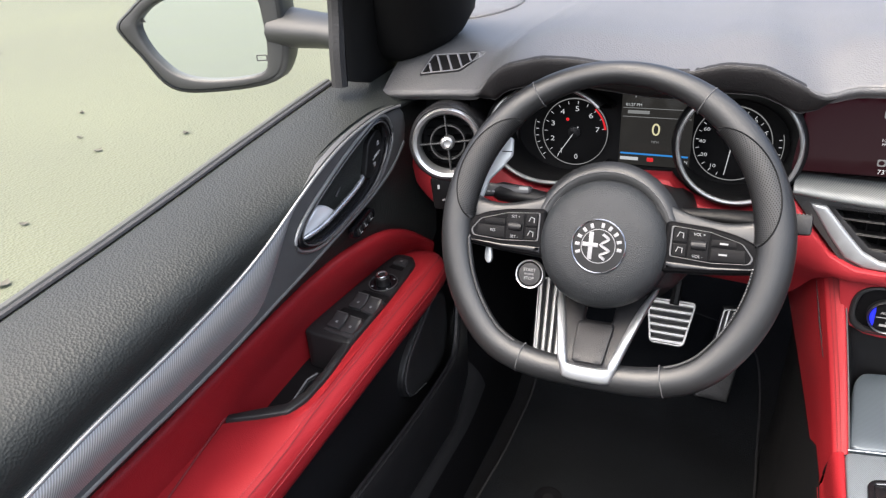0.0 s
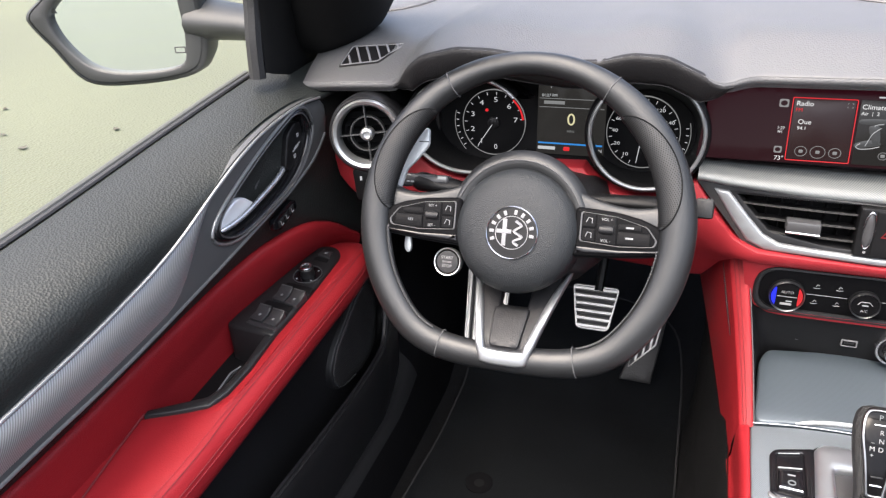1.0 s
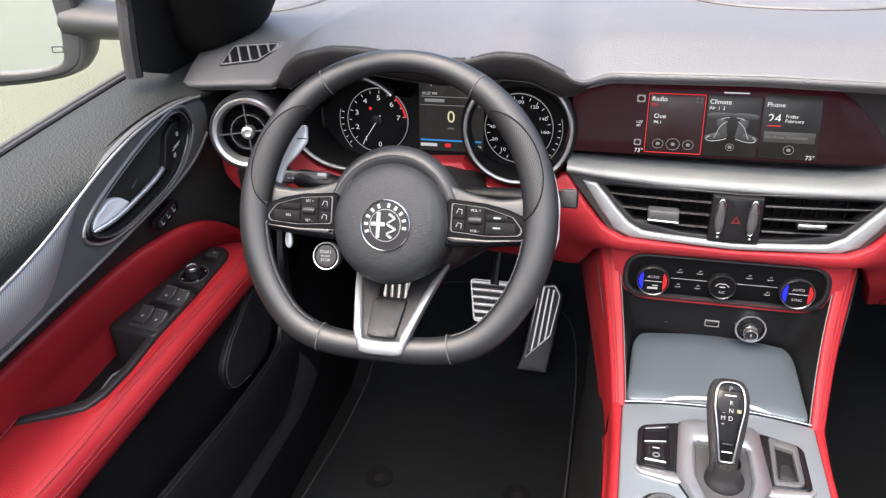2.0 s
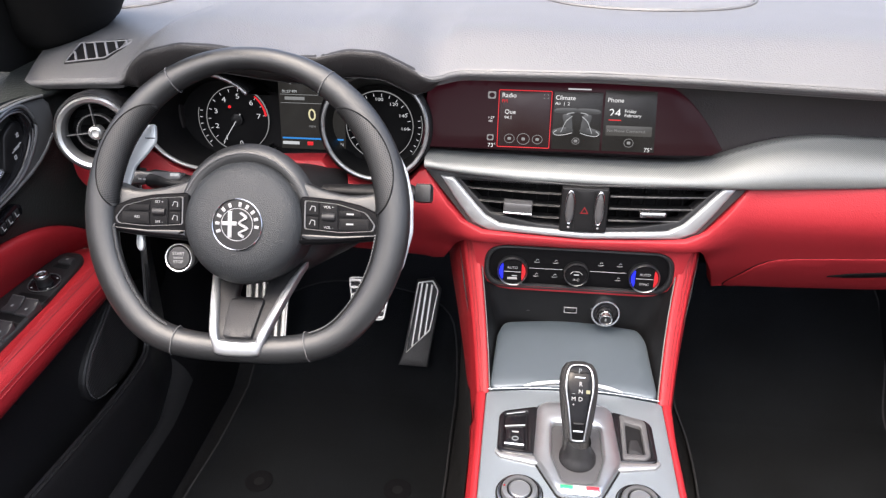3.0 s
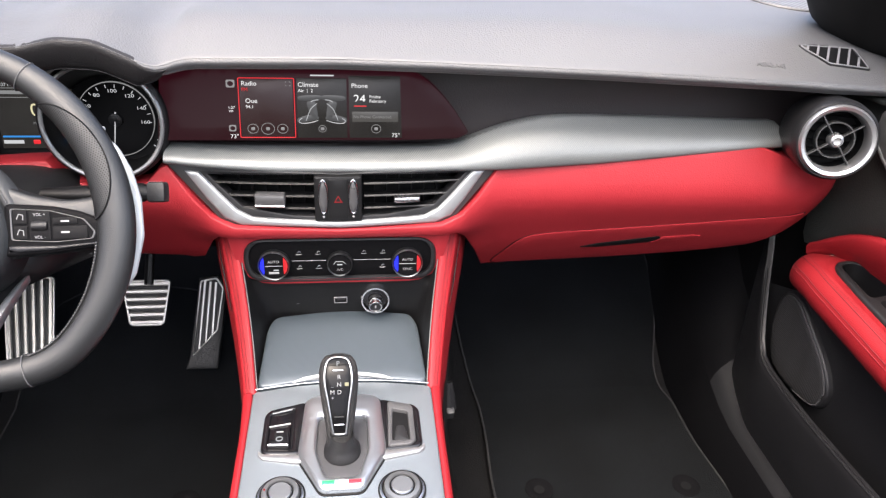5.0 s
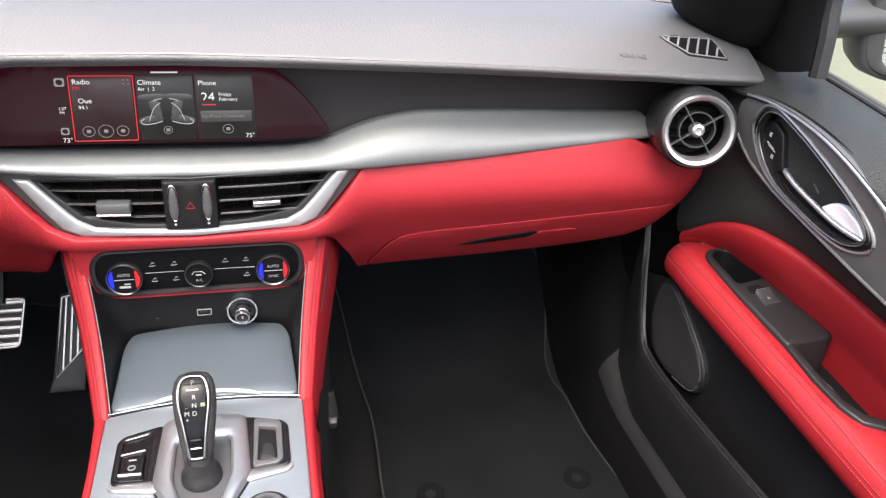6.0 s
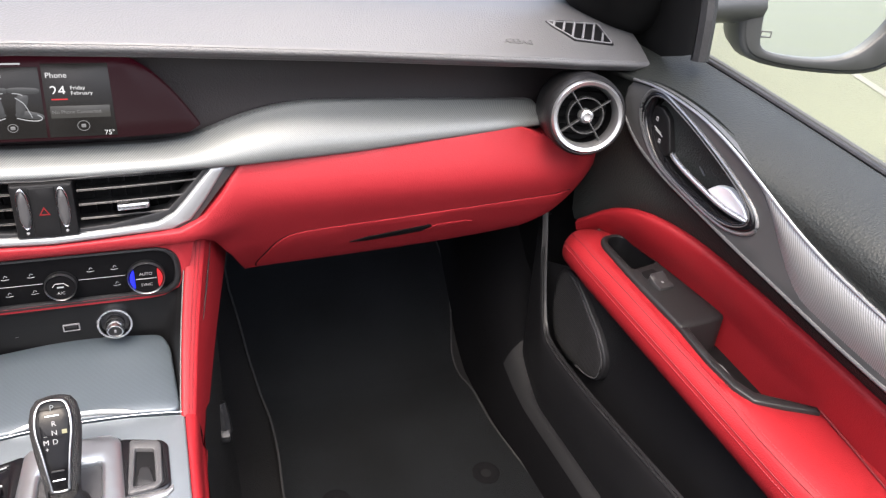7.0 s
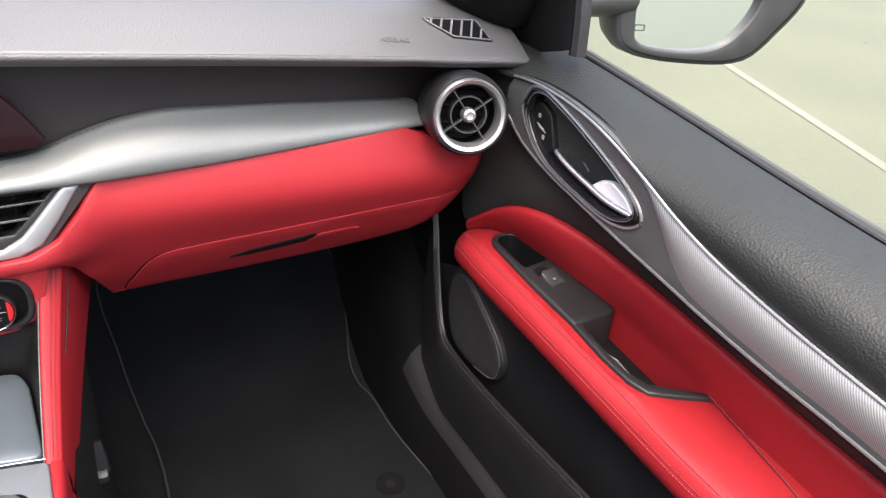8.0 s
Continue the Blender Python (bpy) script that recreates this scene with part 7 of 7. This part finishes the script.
# ---- sills, kick panels, floor mats ----
SILL_LOW = [(0.640, 0.20), (0.645, 0.232), (0.652, 0.270), (0.664, 0.296), (0.685, 0.302), (0.715, 0.302), (0.760, 0.285), (0.800, 0.19)]
SILL_HIGH = [(0.642, 0.20), (0.648, 0.29), (0.655, 0.37), (0.663, 0.45), (0.672, 0.53), (0.684, 0.61), (0.698, 0.69), (0.715, 0.76)]
for s in (-1, 1):
    # sill moulding that sweeps up into the kick panel
    rows = []
    for y in span(-0.4, 1.60, 44):
        k = max(0.0, min(1.0, (y - 0.93) / 0.36))
        k = k * k * (3 - 2 * k)
        rows.append(smooth_loop([Vector((s * (a[0] + (b[0] - a[0]) * k), y, a[1] + (b[1] - a[1]) * k)) for a, b in zip(SILL_LOW, SILL_HIGH)], 2, False))
    # beyond this row the same moulding turns near-black for the footwell shade
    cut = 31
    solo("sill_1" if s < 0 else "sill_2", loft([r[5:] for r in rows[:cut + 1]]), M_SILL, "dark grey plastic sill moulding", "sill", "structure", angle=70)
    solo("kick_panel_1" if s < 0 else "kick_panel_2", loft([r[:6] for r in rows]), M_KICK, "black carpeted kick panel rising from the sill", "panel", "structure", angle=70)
    solo("kick_top_1" if s < 0 else "kick_top_2", loft([r[5:] for r in rows[cut:]]), M_KICK, "upper part of the kick panel, blackened for the shade there", "panel", "structure", angle=70)
    # door jamb between kick panel and door, near-black for the shade in that gap
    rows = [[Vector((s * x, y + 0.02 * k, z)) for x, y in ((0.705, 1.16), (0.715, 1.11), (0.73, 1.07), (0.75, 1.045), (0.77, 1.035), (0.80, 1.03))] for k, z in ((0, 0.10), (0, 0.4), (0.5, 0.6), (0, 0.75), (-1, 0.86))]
    solo("jamb_1" if s < 0 else "jamb_2", loft(rows), M_KICK, "black door jamb, darkened for the shaded gap beside the door", "jamb", "structure", angle=60)


# painted body sides behind the doors
for s in (-1, 1):
    rows = []
    for y in span(-1.45, -0.36, 12):
        q = 0.03 * max(0.0, (-y - 1.0)) ** 2
        rows.append(smooth_loop([Vector((s * (x - q), y, z)) for x, z in ((0.86, 0.80), (0.925, 0.74), (0.945, 0.60), (0.955, 0.45), (0.930, 0.25), (0.90, 0.05))], 2, False))
    solo("body_side_1" if s < 0 else "body_side_2", loft(rows), M_CARBODY, "white painted car body side behind the door", "car body", "structure", angle=60)


def floor_y(y):
    k = max(0.0, y - 1.14)
    return 0.2 + 0.9 * k * k / (k + 0.10)


rows = [[Vector((x, y, floor_y(y) + 0.001)) for x in span(-0.70, 0.70, 9)] for y in span(1.05, 1.75, 20)]
solo("toe_board", loft(rows), M_CARPET, "black carpeted sloping toe board", "floor", "structure", angle=60)
bm = block(pose(0, 1.45, 0.70, -18, 0, 0), 1.42, 0.03, 0.5, 0.004)
solo("bulkhead", bm, M_DARK, "dark bulkhead behind the dashboard", "wall", "structure")
rows = [[Vector((x, y, z)) for x in span(-0.70, 0.70, 5)] for y, z in ((1.03, 0.62), (1.15, 0.615), (1.45, 0.64))]
solo("dash_underside", loft(rows), M_DARK, "dark felt underside of the dashboard", "panel", "structure", angle=60)


def floor_mat(outline, label):
    chart = lambda x, y, h: Vector((x, y, floor_y(y) + 0.002 + h))
    m = thing("floor_mat", (outline[0][0], outline[0][1], 0.2), label, "floor mat", group="front floor mats")
    loop = smooth_loop(outline, 4)
    part("carpet", patch(loop, chart, 0, 0.010, 0.004, 0.04), M_MAT, m)
    part("edging", tube([chart(p[0], p[1], 0.008) for p in loop], 0.0020, 7, closed=True), M_PIPING, m, "grey stitched edging")
    return m, chart


mat_l, mc = floor_mat([(-0.618, 0.60), (-0.613, 0.86), (-0.606, 1.0), (-0.608, 1.16), (-0.60, 1.30), (-0.50, 1.36), (-0.35, 1.36), (-0.23, 1.33), (-0.192, 1.25), (-0.185, 1.05), (-0.182, 0.80), (-0.18, 0.60), (-0.30, 0.56), (-0.50, 0.56)], "black carpet driver floor mat with two eyelets")
mat_r, _ = floor_mat([(0.25, 0.60), (0.245, 0.80), (0.241, 0.92), (0.248, 1.04), (0.2475, 1.13), (0.238, 1.19), (0.222, 1.29), (0.215, 1.42), (0.35, 1.47), (0.55, 1.46), (0.640, 1.42), (0.656, 1.34), (0.645, 1.27), (0.625, 1.20), (0.624, 1.15), (0.632, 1.10), (0.631, 1.0), (0.643, 0.878), (0.648, 0.80), (0.655, 0.60), (0.5, 0.56), (0.35, 0.56)], "black carpet passenger floor mat with two eyelets")
for m, x, y in ((mat_l, -0.500, 0.912), (mat_l, -0.261, 0.920), (mat_r, 0.571, 0.894), (mat_r, 0.317, 0.904)):
    e = part("eyelet", lathe([(0.024, 0.0), (0.0235, 0.0025), (0.019, 0.0032), (0.009, 0.001)], Matrix.Translation(mc(x, y, 0.0095)), 32), M_KICK, m, "black plastic fixing eyelet")
    part("eyelet_hole", lathe([(0.009, 0.0012), (0.0, 0.0008)], Matrix.Translation(mc(x, y, 0.0095)), 20), M_DARK, e)


# ---- pedals ----
def pedal(name, c, face, w, h, bars, upright, label, taper=0.0):
    m = frame_at(c, face)
    p = thing(name, c, label, "pedal")
    ch = plane_chart(m)
    part("pad", patch(round_poly([(-w * (1 - taper), -h), (w * (1 - taper), -h), (w, h), (-w, h)], 0.010), ch, -0.008, 0.0, 0.002, 0.02), M_RUBBER, p)
    part("steel_rim", patch(round_poly([(-w * (1 - taper), -h), (w * (1 - taper), -h), (w, h), (-w, h)], 0.010), ch, -0.002, 0.004, 0.001, 0.02, holes=[round_poly([(-w * (1 - taper) + 0.004, -h + 0.004), (w * (1 - taper) - 0.004, -h + 0.004), (w - 0.004, h - 0.004), (-w + 0.004, h - 0.004)], 0.008)]), M_STEEL, p, "steel edge")
    for i in range(bars):
        t = (i + 0.5) / bars
        if upright:
            u = -w + 2 * w * t
            q = [(u * (1 - taper), -h + 0.003), (u, h - 0.003)]
        else:
            v = -h + 2 * h * t
            ww = w * (1 - taper * (1 - t)) - 0.003
            q = [(-ww, v), (ww, v)]
        part("steel_bar", tube([ch(*q[0], 0.002), ch(*q[1], 0.002)], (2 * w if upright else 2 * h) / bars * 0.30, 6, flat=0.5, up=m.to_3x3() @ Vector((0, 0, 1))), M_STEEL, p, "steel grip bar")
    return p, m


bp, m = pedal("brake_pedal", (-0.362, 1.221, 0.400), (0.0, -1, 0.55), 0.044, 0.042, 6, False, "brake pedal with steel bars and rubber", 0.30)
part("arm", tube([Vector((-0.357, 1.235, 0.43)), Vector((-0.352, 1.29, 0.52)), Vector((-0.35, 1.33, 0.66))], 0.009, 8), M_BLACK, bp)
GT, GB = Vector((-0.244, 1.268, 0.4206)), Vector((-0.276, 1.2055, 0.2946))
gdir = (GT - GB).normalized()
gx = Vector((1, 0.12, 0.10)).normalized()
gx = (gx - gdir * gx.dot(gdir)).normalized()
gn = gx.cross(gdir)


def gas_chart(u, v, h):
    return (GT + GB) / 2 + gx * u + gdir * v + gn * h


gas = thing("accelerator_pedal", GB, "accelerator pedal with upright steel bars", "pedal")
part("body", patch([(-0.0205, -0.108), (0.036, -0.097), (0.030, -0.02), (0.021, 0.060), (0.001, 0.078), (-0.030, 0.066), (-0.018, -0.08)], gas_chart, -0.02, 0.0, 0.003, 0.02), M_RUBBER, gas)
GAS = [Vector(p) for p in ((-0.0275, 0.0626), (-0.013, -0.082), (0.0225, -0.024), (0.0175, 0.057), (0.001, 0.0744))]
part("steel_rim", patch(round_poly(GAS, 0.004), gas_chart, -0.002, 0.003, 0.001, 0.02, holes=[round_poly(inset(GAS, 0.0032), 0.003)]), M_STEEL, gas, "steel edge")
for k in range(3):
    q = 0.24 + 0.26 * k
    part("steel_bar", tube([gas_chart(-0.013 + 0.0355 * q, -0.082 + 0.058 * q + 0.004, 0.0015), gas_chart(-0.0275 + 0.038 * q, 0.0626 + 0.003 * q, 0.0015)], 0.0024, 6, flat=0.5, up=gn), M_STEEL, gas, "steel grip bar")
pedal("foot_rest", (-0.578, 1.235, 0.355), (0.10, -1, 0.75), 0.045, 0.082, 6, True, "driver foot rest with upright steel bars", 0.12)

# ---- door pillars at the windscreen and exterior mirrors ----
for s in (-1, 1):
    # triangular sail panel at the front of the door
    rows = []
    for z, low, x0, y0, x1, y1, x2, y2 in ((0.923, 1, 0.755, 0.858, 0.757, 0.915, 0.757, 0.985), (0.960, 0, 0.754, 0.860, 0.748, 0.915, 0.742, 0.99), (1.05, 0, 0.750, 0.866, 0.725, 0.920, 0.70, 0.98), (1.20, 0, 0.73, 0.80, 0.67, 0.84, 0.63, 0.90), (1.40, 0, 0.66, 0.60, 0.60, 0.64, 0.56, 0.70)):
        rows.append([Vector((s * x, y, z + low * dz)) for x, y, dz in ((x0 + 0.018, y0 + 0.030, 0.0), (x0, y0, 0.0), (x0 - 0.006, y0 + 0.010, -0.004), (x1, y1, -0.017), (x2, y2, -0.035), (x2 + 0.02, y2 + 0.05, -0.035))])
    solo("window_frame_1" if s < 0 else "window_frame_2", loft(rows), M_SAIL, "black sail panel at the front window corner", "window frame", "structure", angle=50)
    for dx, dy, rr, mm_, nm, lb in ((0.009, -0.001, 0.0110, M_RUBBER, "window_run_seal", "black rubber run seal at the front of the window"), (0.0210, 0.004, 0.0035, M_SEAL, "window_run_edge", "grey edge of the window run")):
        solo(nm + ("_1" if s < 0 else "_2"), tube([Vector((s * (x + dx), y + dy, z)) for x, y, z in smooth_loop([Vector(p) for p in ((0.757, 0.856, 0.916), (0.756, 0.859, 0.96), (0.752, 0.864, 1.05), (0.73, 0.80, 1.20), (0.66, 0.60, 1.40))], 4, False)], rr, 8, up=(1, 0, 0)), mm_, lb, "window seal", "structure")
    part_rows = []
    for k, (c, r) in enumerate((((0.765, 1.04, 0.918), 0.012), ((0.755, 1.04, 0.926), 0.035), ((0.745, 1.035, 0.939), 0.060), ((0.735, 1.03, 0.955), 0.073), ((0.722, 1.02, 0.98), 0.079), ((0.697, 0.985, 1.05), 0.076), ((0.655, 0.92, 1.13), 0.072), ((0.60, 0.80, 1.26), 0.065), ((0.57, 0.66, 1.38), 0.06), ((0.55, 0.52, 1.42), 0.05))):
        part_rows.append([Vector((s * (c[0] + r * math.cos(a)), c[1] + r * 1.2 * math.sin(a), c[2] + 0.25 * r * math.sin(a))) for a in (2 * math.pi * i / 24 for i in range(24))])
    solo("windscreen_pillar_1" if s < 0 else "windscreen_pillar_2", loft(part_rows, True, True), M_SAIL, "rounded black windscreen pillar trim", "pillar", "structure", angle=60)

    mr = thing("side_mirror", (s * 0.95, 1.0, 0.85), "black exterior side mirror with pale reflection", "side mirror", group="exterior mirrors")
    mm = frame_at((s * 1.050, 0.955, 0.982), (-s * 0.28, -1, 0.05))
    ch = plane_chart(mm)
    k = s
    tip, low = (0.158, 0.085) if s < 0 else (0.202, 0.115)
    SHAPE = smooth_loop([(k * u, v) for u, v in ((-0.119, -0.060), (-0.090, -0.098), (0.010, -0.1115), (low, -0.104), (tip - 0.030, -0.050), (tip - 0.006, -0.018), (tip - 0.002, -0.002), (tip - 0.022, 0.016), (0.080, 0.048), (-0.050, 0.068), (-0.112, 0.045), (-0.121, 0.0))], 5)
    INNER_M = smooth_loop([(k * u, v) for u, v in ((-0.086, -0.054), (-0.071, -0.083), (0.008, -0.091), (0.066, -0.081), (0.101, -0.050), (0.118, -0.015), (0.112, 0.008), (0.070, 0.032), (-0.030, 0.048), (-0.078, 0.035), (-0.087, -0.005))], 5)
    rows = []
    for q, h in ((0.80, -0.10), (0.93, -0.07), (1.0, -0.03), (1.0, 0.0), (0.985, 0.008), (0.95, 0.010)):
        rows.append([ch(p[0] * q, p[1] * q, h) for p in SHAPE])
    part("shell", loft(rows, True), M_SHELL, mr, "", 60)
    part("bezel", patch([Vector(p[:2]) * 0.955 for p in SHAPE], ch, -0.01, 0.010, 0.004, 0.02, holes=[INNER_M]), M_SHELL, mr, "", 50)
    gl = part("glass", loft([[ch(p[0], p[1], h) for p in INNER_M] for h in (-0.012, -0.002)], True, True), M_MIRROR, mr, "real mirror glass", 30)
    part("heat_mark", patch(round_poly([(k * -0.082, -0.066), (k * -0.064, -0.066), (k * -0.064, -0.056), (k * -0.082, -0.056)], 0.002), ch, -0.003, -0.0016, 0.0001, 0.05, holes=[round_poly([(k * -0.080, -0.064), (k * -0.066, -0.064), (k * -0.066, -0.058), (k * -0.080, -0.058)], 0.001)]), M_SEAL, gl)
    if s < 0:
        part("alert_mark", patch([(k * 0.108, 0.0), (k * 0.124, 0.0), (k * 0.116, 0.014)], ch, -0.003, -0.0016, 0.0001, 0.05), M_SEAL, gl)
    part("arm", tube([mm @ Vector((k * -0.11, -0.02, -0.03)), Vector((s * 0.86, 1.0, 0.957)), Vector((s * 0.79, 0.99, 0.950))], [0.050, 0.040, 0.042], 16, flat=0.6), M_SHELL, mr)

# release lever beside the console in the passenger footwell
rl = thing("release_lever", (0.154, 0.93, 0.35), "small black release lever with grey tip in the footwell", "lever")
part("stem", tube([(0.158, 0.948, 0.414), (0.160, 0.939, 0.394), (0.161, 0.930, 0.374)], [0.008, 0.010, 0.011], 8), M_BLACK, rl)
part("tip", block(pose(0.161, 0.925, 0.372, 25, 0, 0), 0.013, 0.014, 0.022, 0.004), mat("tip_grey", (0.03, 0.03, 0.031), 0.5), rl, "grey plastic tip")
